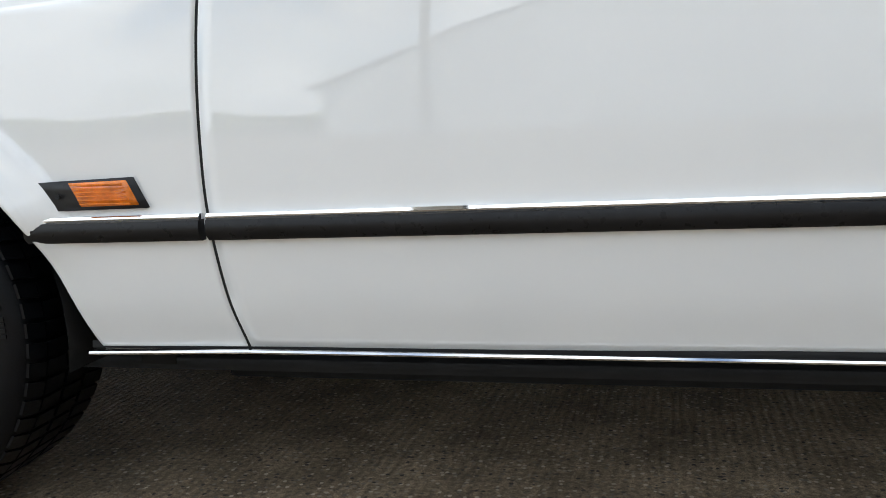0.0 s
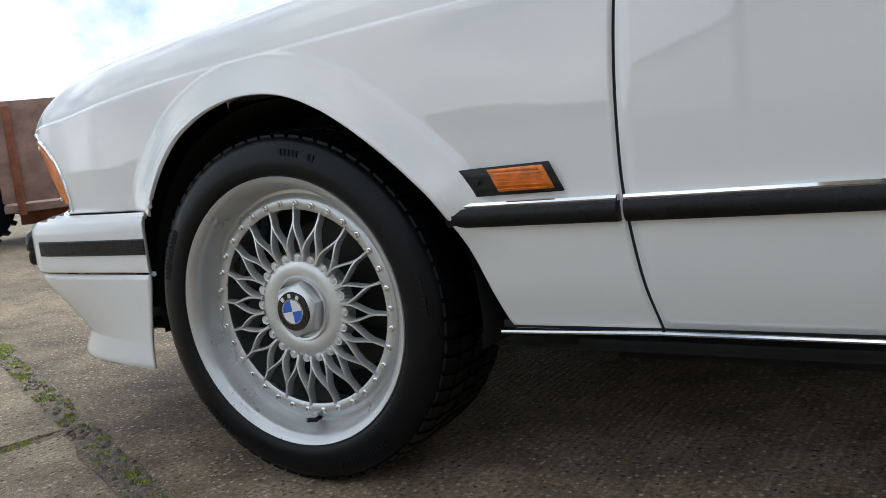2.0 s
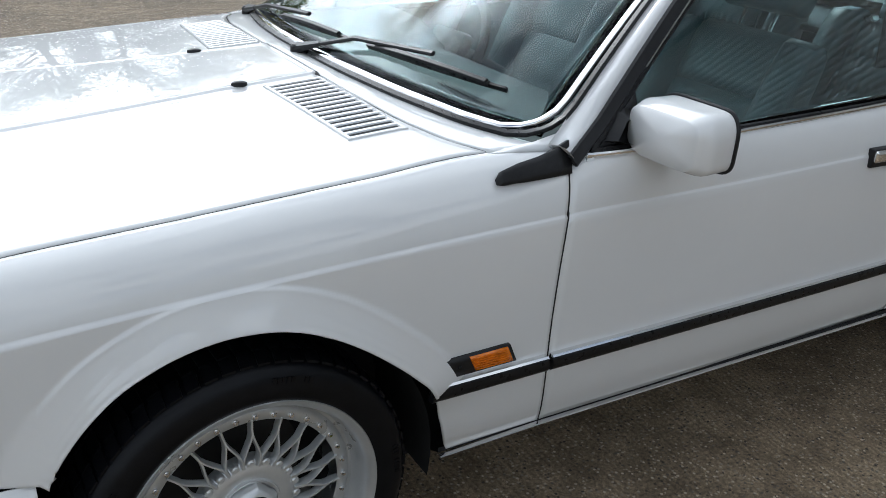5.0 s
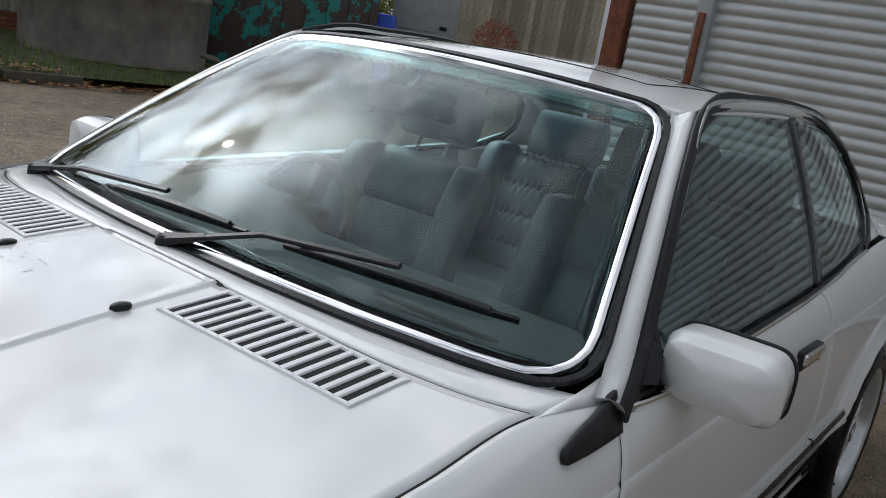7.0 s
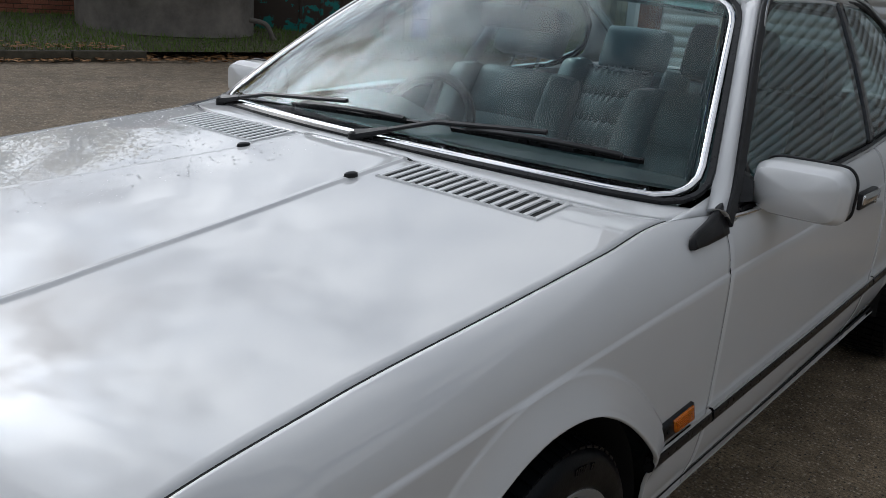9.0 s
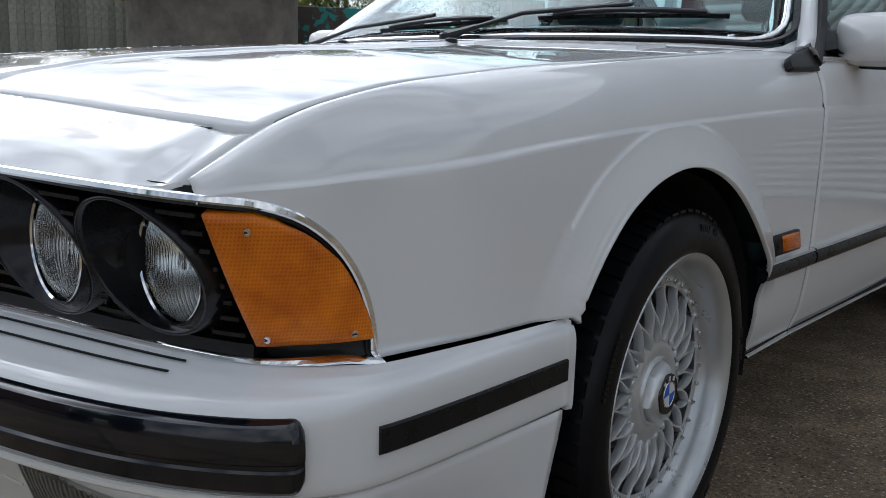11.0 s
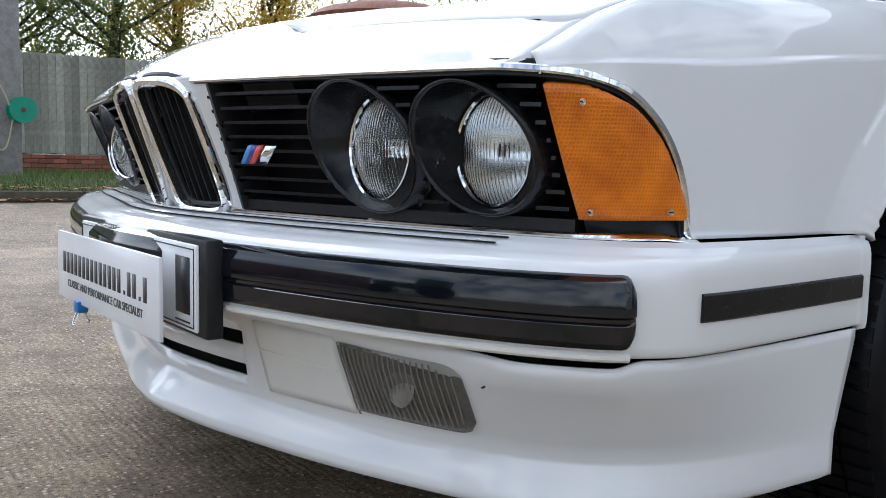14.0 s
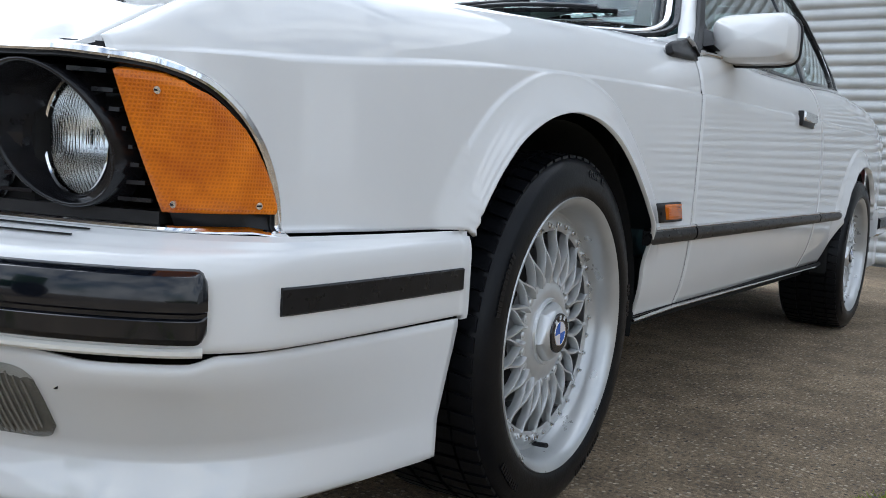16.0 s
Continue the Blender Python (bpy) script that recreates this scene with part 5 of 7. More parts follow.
# ---- wipers, washer jets, air vents ----
def wiper(piv, arm_end, b0, b1, bmid):
    w = part("windscreen_wiper", bmesh.new(), BLACK_PLASTIC, car, "black wiper arm with jointed blade")
    P = lambda q, o: screen(q[0] * .957, q[1], o)
    base = P(piv, .004)
    part("wiper_pivot", lathe([(0, .028), (.012, .027), (.0165, .022), (.018, .0), (.018, -.03)], base, "z", 20), BLACK_PLASTIC, w)
    mid = P(arm_end, .026)
    head = base + Vector((0, 0, .018))
    part("arm_head", sweep([head, head.lerp(mid, .12), head.lerp(mid, .42)], rect_profile(.034, .022, .006), up=up_n, scale=lambda t: 1.0 - .5 * t), BLACK_PLASTIC, w)
    part("arm", sweep([head.lerp(mid, .40), mid, P(bmid, .024)], rect_profile(.014, .009, .003), up=up_n), BLACK_PLASTIC, w)
    bl = part("blade_bridge", sweep([P((b0[0] + (b1[0] - b0[0]) * t, b0[1] + (b1[1] - b0[1]) * t), .012 + .010 * math.sin(math.pi * t)) for t in np.linspace(.1, .9, 9)], rect_profile(.013, .009, .002), up=up_n), BLACK_PLASTIC, w)
    part("blade_rubber", sweep([P((b0[0] + (b1[0] - b0[0]) * t, b0[1] + (b1[1] - b0[1]) * t), .0065) for t in np.linspace(0, 1, 9)], rect_profile(.006, .012), up=up_n), BLACK_RUBBER, w)
    for t in (.12, .36, .64, .88):
        part("blade_claw", sweep([P((b0[0] + (b1[0] - b0[0]) * (t + d), b0[1] + (b1[1] - b0[1]) * (t + d)), .011) for d in (-.03, .03)], rect_profile(.011, .007, .001), up=up_n), BLACK_PLASTIC, bl)


wiper((.045, -.045), (-.22, .085), (-.27, .095), (-.90, .115), (-.60, .135))
wiper((.90, -.045), (.62, .045), (.47, .05), (-.14, .09), (.20, .10))

for s in (-1, 1):
    y, x = s * .178, .222
    bm = lathe([(0, .0075), (.009, .007), (.014, .0045), (.016, -.004)], (0, 0, 0), "z", 16)
    bmesh.ops.transform(bm, matrix=Matrix.Translation((x, y, hood_z(x, y))) @ Matrix.Diagonal((1.25, .62, 1, 1)), verts=bm.verts)
    part("washer_jet", bm, BLACK_PLASTIC, car)
    vent = part("bonnet_vent", bmesh.new(), PAINT, bonnet, "slatted air vent in the bonnet")
    n = 15
    y0, y1 = .212, .592
    for j in range(n):
        ya = y0 + (y1 - y0) * (j + .5) / n
        fr, re = .277 + .030 * j / n, .394 + .018 * j / n
        sl = .010
        # no opening is cut: flat dark strips paint the slots' shaded depth
        rows = [[(xx, s * (ya + dy + sl * (.33 - xx)), hood_z(xx, s * ya) + .0012) for dy in (-.0062, 0, .0062)] for xx in np.linspace(fr, re, 7)]
        part("vent_slot_shade", sheet(rows, s > 0), DARK, vent)
    for j in range(n + 1):
        ya = y0 + (y1 - y0) * j / n
        fr, re = .271 + .030 * j / n, .400 + .018 * j / n
        pts = [(xx, s * (ya + .010 * (.33 - xx)), hood_z(xx, s * ya) + .0006) for xx in np.linspace(fr, re, 7)]
        part("vent_bar", sweep(pts, [(-.0072, -.002), (.0072, -.002), (.005, .0028), (0, .0042), (-.005, .0028)]), PAINT, vent)
    for fx in (0, 1):
        pts = [((.271 + .030 * t if not fx else .400 + .018 * t), s * (y0 - .006 + (y1 - y0 + .012) * t), hood_z(.33, s * (y0 + (y1 - y0) * t))) for t in np.linspace(0, 1, 14)]
        pts = [(px, py, hood_z(px, py) + .0006) for px, py, _ in pts]
        part("vent_edge", sweep(pts, [(-.006, -.002), (.006, -.002), (.004, .003), (-.004, .003)]), PAINT, vent)

# sunroof line on the roof
loop = [(1.42, y) for y in np.linspace(-.40, .40, 14)] + [(x, .40) for x in np.linspace(1.44, 1.93, 10)] + [(1.95, y) for y in np.linspace(.40, -.40, 14)] + [(x, -.40) for x in np.linspace(1.93, 1.44, 10)]
part("sunroof_gap", sweep([(x, y, roof_z(x, y) + .0008) for x, y in loop], rect_profile(.004, .002), closed=True), DARK, car)


# ---- interior ----
LEATHER = material("blue_grey_leather", (.085, .128, .138), .36, coat=.2, vary=.22, vscale=9, rvary=.1)
DASH = material("soft_dark_plastic", (.050, .062, .066), .6, vary=.25, vscale=20, bump=.02, bscale=300)
CARPET = material("dark_carpet", (.03, .036, .04), .95, vary=.3, vscale=60, bump=.5, bscale=500)
LINING = material("grey_roof_lining", (.34, .35, .34), .9, vary=.08, vscale=20)


def pad(w, h, d, crease=0.0, pucker=0.0, lines=(), n=30, e=.35):
    """A padded cushion: w wide (y), h high (z), d deep (x), with seams across at the given heights and pleats."""
    bm = bmesh.new()
    rows = []
    for i in range(n + 1):
        v = -1 + 2 * i / n
        ring = []
        kz = (1 - abs(v) ** 4) ** .25 if abs(v) < 1 else 0.0
        kz = max(kz, .25)
        for k in range(48):
            a = 2 * math.pi * k / 48
            c, q = math.cos(a), math.sin(a)
            x = math.copysign(abs(c) ** e, c) * d / 2 * kz
            y = math.copysign(abs(q) ** e, q) * w / 2 * (.90 + .10 * kz)
            z = v * h / 2
            if c < 0:
                for lz in lines:
                    x += .014 * math.exp(-((z / h + .5 - lz) / .018) ** 2)
                    if pucker:
                        x += pucker * math.sin(y * 150 + 3 * math.sin(z * 40)) * math.exp(-((z / h + .5 - lz) / .10) ** 2) * (1 - min(1, abs(y) / (w * .5)) ** 4)
                x -= crease * math.cos(math.pi * y / w)
            ring.append((x, y, z))
        ring.append(ring[0])
        rows.append(ring)
    m = np.array(rows[0]).mean(axis=0)
    rows.insert(0, [tuple(m)] * 49)
    rows.append([tuple(np.array(rows[-1]).mean(axis=0))] * 49)
    return sheet(rows, False, bm=bm)


def placed(bm, m):
    bmesh.ops.transform(bm, matrix=m, verts=bm.verts)
    return bm


def front_seat(y):
    st = part("front_seat", bmesh.new(), LEATHER, car, "blue-grey leather front seat with bolsters and headrest")
    tilt = radians(22)
    base = Matrix.Translation((1.42, y, .50)) @ Matrix.Rotation(tilt, 4, "Y")
    part("backrest", placed(pad(.34, .56, .10, .006, .0030, (.38, .66)), base @ Matrix.Translation((0, 0, .27))), LEATHER, st)
    for q in (-1, 1):
        part("side_bolster", placed(pad(.10, .58, .15, .01), base @ Matrix.Translation((-.02, q * .205, .25)) @ Matrix.Rotation(q * -.28, 4, "Z")), LEATHER, st)
        part("headrest_post", sweep([base @ Vector((0, q * .055, .52)), base @ Vector((0, q * .055, .64))], disc_profile(.006, 8), up=(1, 0, 0)), CHROME, st)
    part("back_shell", placed(pad(.44, .56, .06), base @ Matrix.Translation((.055, 0, .27))), DASH, st)
    part("headrest", placed(pad(.27, .17, .10, .006), base @ Matrix.Translation((-.005, 0, .69))), LEATHER, st)
    part("cushion", placed(pad(.50, .50, .15, .008, .001, (.5,)), Matrix.Translation((1.20, y, .45)) @ Matrix.Rotation(radians(80), 4, "Y")), LEATHER, st)
    part("seat_base", box(1.0, 1.45, y - .22, y + .22, .24, .38, .02), DASH, st)


front_seat(-.37)
front_seat(.37)
for y in (-.36, .36):
    st = part("rear_seat", bmesh.new(), LEATHER, car, "pleated blue-grey leather rear seat with tall headrest")
    base = Matrix.Translation((2.26, y, .50)) @ Matrix.Rotation(radians(20), 4, "Y")
    part("backrest", placed(pad(.40, .56, .13, .010, .0045, (.24, .46, .68, .88)), base @ Matrix.Translation((0, 0, .24))), LEATHER, st)
    for q in (-1, 1):
        part("side_bolster", placed(pad(.11, .58, .16, .01), base @ Matrix.Translation((-.02, q * .235, .24)) @ Matrix.Rotation(q * -.3, 4, "Z")), LEATHER, st)
    part("headrest", placed(pad(.29, .20, .13, .008), base @ Matrix.Translation((.01, 0, .60))), LEATHER, st)
    rows = []
    for v in np.linspace(0, 1, 90):
        f = (v * 4) % 1
        roll_ = math.sin(math.pi * f) ** .6
        r = []
        for u in np.linspace(-1, 1, 110):
            near = math.exp(-(min(f, 1 - f) / .22) ** 2)
            fold = .0042 * near * math.sin(u * 30 + 1.3 * math.sin(7 * v + u * 4) + 2.2 * int(v * 4)) * (1 - u ** 6)
            r.append(base @ Vector((-.060 - .024 * (1 - u * u) - .014 * roll_ + fold, .155 * u, .02 + .47 * v)))
        rows.append(r)
    part("ruched_panel", sheet(rows, True, .02), LEATHER, st, "gathered leather panel with cross seams")
    part("cushion", placed(pad(.52, .46, .16, .008, .002, (.5,)), Matrix.Translation((2.05, y, .46)) @ Matrix.Rotation(radians(78), 4, "Y")), LEATHER, st)
part("rear_shelf", box(2.40, 2.98, -.62, .62, .90, .925, .01), DASH, car)
part("rear_console", box(1.2, 2.2, -.085, .085, .26, .50, .03), DASH, car)

# dashboard: long padded top under the screen
rows = []
for q in np.linspace(-1, 1, 41):
    y = .715 * q
    x0 = ws_low(min(abs(y), .7)) + .03
    r = [(x0, y, .885 - .01 * q * q), (x0 + .10, y, .898), (x0 + .25, y, .905), (.86, y, .905), (.915, y, .890), (.925, y, .855), (.90, y, .78), (.86, y, .62), (.82, y, .45)]
    if y > .12:
        k = math.exp(-((y - .37) / .17) ** 4)
        r[2], r[3], r[4] = (r[2][0], y, .905 + .030 * k), (.89, y, .905 + .060 * k), (.94, y, .89 + .055 * k)
    rows.append(r)
part("dashboard", sheet(rows, True), DASH, car, "dark blue-grey dashboard with defroster slots")
for k in range(3):
    part("defroster_slot", box(.545 + .03 * abs(k - 1), .560 + .03 * abs(k - 1), -.50 + .40 * k, -.20 + .40 * k, .893, .899), DARK, car)
part("demister_strip", box(.66, .675, -.58, -.30, .904, .909, .002), DARK, car)

sw = part("steering_wheel", bmesh.new(), BLACK_PLASTIC, car, "black leather steering wheel")
mt = Matrix.Translation((1.08, .37, .83)) @ Matrix.Rotation(radians(-64), 4, "Y")
ring = [mt @ Vector((.19 * math.cos(a), .19 * math.sin(a), 0)) for a in np.linspace(0, 2 * math.pi, 48, endpoint=False)]
part("wheel_rim", sweep(ring, disc_profile(.016, 10), up=mt.to_3x3() @ Vector((0, 0, 1)), closed=True), BLACK_PLASTIC, sw)
part("wheel_hub", placed(box(-.07, .07, -.10, .10, -.03, .02, .02), mt), BLACK_PLASTIC, sw)
for a in (0.3, math.pi - .3, -math.pi / 2):
    part("wheel_spoke", sweep([mt @ Vector((.05 * math.sin(a) * -1, .05 * math.cos(a), 0)), mt @ Vector((.185 * math.sin(a) * -1, .185 * math.cos(a), 0))], rect_profile(.035, .012, .003), up=mt.to_3x3() @ Vector((0, 0, 1))), BLACK_PLASTIC, sw)
part("steering_column", sweep([mt @ Vector((0, 0, -.01)), mt @ Vector((0, 0, -.25))], disc_profile(.04, 12), up=(0, 1, 0)), DASH, sw)

rm = part("interior_mirror", placed(box(-.012, .012, -.125, .125, -.035, .035, .012, 3), Matrix.Translation((1.10, .04, 1.215)) @ Matrix.Rotation(radians(12), 4, "Z") @ Matrix.Rotation(radians(-10), 4, "Y")), BLACK_PLASTIC, car)
part("mirror_stalk", sweep([(1.08, .02, 1.24), (1.10, .0, 1.31)], disc_profile(.009, 8), up=(1, 0, 0)), BLACK_PLASTIC, rm)
for s in (-1, 1):
    part("sun_visor", placed(box(-.09, .09, -.20, .20, -.008, .008, .006), Matrix.Translation((1.235, s * .30, 1.312)) @ Matrix.Rotation(radians(-6), 4, "Y")), LINING, car)
    part("door_trim", sheet([[(x, s * (belt_y(x) - .045 - .02 * math.sin(math.pi * v)), .30 + (belt_z(x) - .30 - .01) * v) for v in np.linspace(0, 1, 8)] for x in np.linspace(.70, 2.3, 20)], s > 0), LEATHER, car)
    part("door_top", sheet([[(x, s * (belt_y(x) - .045 + .035 * t), belt_z(x) - .012) for t in (0, 1)] for x in np.linspace(.66, 2.4, 16)], s > 0), DASH, car)
rows = [[(x, .57 * q, roof_z(x, .57 * q) - .022) for q in np.linspace(-1, 1, 17)] for x in np.linspace(1.20, 2.30, 14)]
part("headlining", sheet(rows, True), LINING, car)
part("carpet", box(.60, 2.9, -.70, .70, .241, .262), CARPET, car)
part("belt_reel", sweep(chain([(1.86, -.60, 1.18), (1.84, -.62, 1.12), (1.83, -.64, .95)], 4), rect_profile(.045, .003), up=(0, 1, 0)), BLACK_PLASTIC, car)
part("rear_bulkhead", box(2.45, 2.47, -.66, .66, .26, .90), DARK, car)

# rear bumper and tail lamps
RED = material("red_lamp", (.35, .01, .008), .2, coat=1, vary=.1)
rb = part("rear_bumper", bmesh.new(), PAINT, car)
for s in (-1, 1):
    path = [(3.02, s * .868, .435), (3.3, s * .862, .435), (3.52, s * .83, .435), (3.64, s * .74, .435), (3.70, s * .5, .435), (3.715, 0, .435)]
    part("bumper_shell", sweep(chain(path, 6), rect_profile(.05, .125, .015)), PAINT, rb)
    part("bumper_rubber", sweep([p + Vector((.012, s * .02, 0)) for p in chain(path, 6)], rect_profile(.03, .05, .008)), BLACK_RUBBER, rb)
    part("rear_skirt", sweep(chain([(2.99, s * .84, .30), (3.3, s * .83, .30), (3.5, s * .79, .30), (3.6, s * .5, .30), (3.62, 0, .30)], 5), rect_profile(.03, .17, .008)), PAINT, rb)
    part("tail_lamp", box(3.60, 3.64, s * .55 - .14, s * .55 + .14, .62, .80, .008), RED, car)


# ---- rain left on the bonnet and the windscreen ----
WATER = material("rain_water", (1, 1, 1), .02, transmission=1.0, ior=1.33)
rain = random.Random(12)
bm = bmesh.new()


def drop(p, n, r):
    q = n.to_track_quat("Z", "Y").to_matrix().to_4x4()
    m = Matrix.Translation(p) @ q
    ring = [[m @ Vector((r * f * math.cos(a) * 1.1, r * f * math.sin(a), r * h)) for a in (0, .9, 1.8, 2.7, 3.6, 4.5, 5.4)] for f, h in ((1, -.05), (.8, .28))]
    lo, hi = [[bm.verts.new(v) for v in c] for c in ring]
    for k in range(7):
        bm.faces.new((lo[k], lo[(k + 1) % 7], hi[(k + 1) % 7], hi[k]))
    tip = bm.verts.new(m @ Vector((0, 0, r * .42)))
    for k in range(7):
        bm.faces.new((hi[k], hi[(k + 1) % 7], tip))


for k in range(2600):
    y = rain.uniform(.0, .75) ** 1.0
    x = rain.uniform(-.55, .48)
    if x > hood_rear(y) - .01 or rain.random() > .25 + y:
        continue
    n = Vector((hood_z(x - .01, y) - hood_z(x + .01, y), hood_z(x, y - .01) - hood_z(x, y + .01), .02)).normalized()
    drop(Vector((x, y, hood_z(x, y))), n, rain.choice((.0012, .0018, .0018, .0026, .0034)))
for k in range(700):
    u, v = .97 - .45 * rain.random() ** 2, rain.uniform(.03, .96)
    drop(screen(u, v, .0008), Vector((-.53, .2 * u, .85)).normalized(), rain.choice((.0010, .0014, .002, .0028)))
tagged(part("rain_drops", bm, WATER, None, "", 60), "clear rain drops on the bonnet and the windscreen", "water", "", "stuff")


# ---- ground and surroundings ----
def ground_material(name, dark, light, groove, stones=(.62, 120)):
    """Brushed or stony ground: tone at three scales, small stones set in it, brushed grooves across the car."""
    m = bpy.data.materials.new(name)
    m.use_nodes = True
    n, l = m.node_tree.nodes, m.node_tree.links
    b = n["Principled BSDF"]
    tc = n.new("ShaderNodeTexCoord")

    def noise(scale, detail, rough=.6):
        t = n.new("ShaderNodeTexNoise")
        t.inputs["Scale"].default_value, t.inputs["Detail"].default_value, t.inputs["Roughness"].default_value = scale, detail, rough
        l.new(tc.outputs["Object"], t.inputs["Vector"])
        return t

    def ramp(src, c0, c1, p0, p1):
        r = n.new("ShaderNodeValToRGB")
        r.color_ramp.elements[0].color, r.color_ramp.elements[1].color = (*c0, 1), (*c1, 1)
        r.color_ramp.elements[0].position, r.color_ramp.elements[1].position = p0, p1
        l.new(src, r.inputs["Fac"])
        return r

    def times(a, c):
        mx = n.new("ShaderNodeMix")
        mx.data_type, mx.blend_type = "RGBA", "MULTIPLY"
        mx.inputs["Factor"].default_value = 1
        l.new(a, mx.inputs["A"])
        l.new(c, mx.inputs["B"])
        return mx

    big, mid, fine, grain = noise(.9, 6), noise(7, 7, .7), noise(95, 8, .75), noise(420, 4, .7)
    base = ramp(fine.outputs["Fac"], dark, light, .36, .64)
    col = times(base.outputs["Color"], ramp(big.outputs["Fac"], (.60, .57, .53), (1.12, 1.1, 1.06), .32, .68).outputs["Color"])
    col = times(col.outputs["Result"], ramp(mid.outputs["Fac"], (.62, .60, .57), (1.2, 1.2, 1.2), .36, .64).outputs["Color"])
    col = times(col.outputs["Result"], ramp(grain.outputs["Fac"], (.50, .48, .46), (1.42, 1.40, 1.38), .38, .62).outputs["Color"])
    vor = n.new("ShaderNodeTexVoronoi")
    vor.inputs["Scale"].default_value = stones[1]
    l.new(tc.outputs["Object"], vor.inputs["Vector"])
    r3 = ramp(vor.outputs["Distance"], (1, 1, 1), (0, 0, 0), .30, .38)
    gate = n.new("ShaderNodeMath")
    gate.operation = "GREATER_THAN"
    gate.inputs[1].default_value = stones[0]
    sep = n.new("ShaderNodeSeparateColor")
    l.new(vor.outputs["Color"], sep.inputs["Color"])
    l.new(sep.outputs["Red"], gate.inputs[0])
    mul = n.new("ShaderNodeMath")
    mul.operation = "MULTIPLY"
    l.new(gate.outputs[0], mul.inputs[0])
    l.new(r3.outputs["Color"], mul.inputs[1])
    mx2 = n.new("ShaderNodeMix")
    mx2.data_type = "RGBA"
    l.new(mul.outputs[0], mx2.inputs["Factor"])
    l.new(col.outputs["Result"], mx2.inputs["A"])
    stone = ramp(sep.outputs["Green"], (.045, .036, .027), (.56, .47, .35), .1, 1)
    l.new(stone.outputs["Color"], mx2.inputs["B"])
    last = mx2
    b.inputs["Roughness"].default_value = .8
    add = n.new("ShaderNodeMath")
    add.operation = "MULTIPLY_ADD"
    add.inputs[1].default_value = .8
    l.new(fine.outputs["Fac"], add.inputs[0])
    if groove:
        wv = n.new("ShaderNodeTexWave")
        wv.inputs["Scale"].default_value, wv.inputs["Distortion"].default_value, wv.inputs["Detail"].default_value = 17, 4.5, 5
        wv.inputs["Detail Scale"].default_value = 2.5
        mp = n.new("ShaderNodeMapping")
        mp.inputs["Rotation"].default_value = (0, 0, radians(8))
        mp.inputs["Scale"].default_value = (1, .25, 1)
        l.new(tc.outputs["Object"], mp.inputs["Vector"])
        l.new(mp.outputs["Vector"], wv.inputs["Vector"])
        patchy = n.new("ShaderNodeMath")
        patchy.operation = "MULTIPLY"
        l.new(wv.outputs["Fac"], patchy.inputs[0])
        worn = ramp(big.outputs["Fac"], (.10, .10, .10), (1, 1, 1), .40, .60)
        l.new(worn.outputs["Color"], patchy.inputs[1])
        sc = n.new("ShaderNodeMath")
        sc.operation = "MULTIPLY"
        sc.inputs[1].default_value = groove
        l.new(patchy.outputs[0], sc.inputs[0])
        l.new(sc.outputs[0], add.inputs[2])
        last = times(mx2.outputs["Result"], ramp(patchy.outputs[0], (.86, .85, .84), (1.10, 1.10, 1.10), 0, 1).outputs["Color"])
    else:
        l.new(mul.outputs[0], add.inputs[2])
    l.new(last.outputs["Result"], b.inputs["Base Color"])
    bp = n.new("ShaderNodeBump")
    bp.inputs["Strength"].default_value, bp.inputs["Distance"].default_value = .9, .008
    l.new(add.outputs[0], bp.inputs["Height"])
    l.new(bp.outputs["Normal"], b.inputs["Normal"])
    return m


CONCRETE = ground_material("worn_concrete", (.105, .080, .052), (.42, .334, .226), .20, (.36, 88))
# slightly paler slabs, their colour raised further for the sunlight on them
CONCRETE_PALE_SUNLIT = ground_material("pale_sunlit_worn_concrete", (.16, .128, .085), (.52, .42, .293), .12, (.36, 80))
TARMAC = ground_material("stony_yard_surface", (.10, .078, .052), (.36, .285, .195), 0, (.32, 50))


def structure(name, bm, mat, label="", sm=35):
    return tagged(part(name, bm, mat, None, label, sm), label, "", "", "structure")


# one sheet to the horizon, with the concrete apron laid 4 mm proud of it
bm = bmesh.new()
bmesh.ops.create_grid(bm, x_segments=40, y_segments=40, size=400)
bmesh.ops.translate(bm, verts=bm.verts, vec=(0, 0, -.006))
ground = structure("ground", bm, TARMAC, "stony worn yard surface reaching into the distance")


def slab_top(x, y):
    return .0012 * math.sin(x * 7 + y * 3) + .001 * math.sin(y * 11 - x * 2)


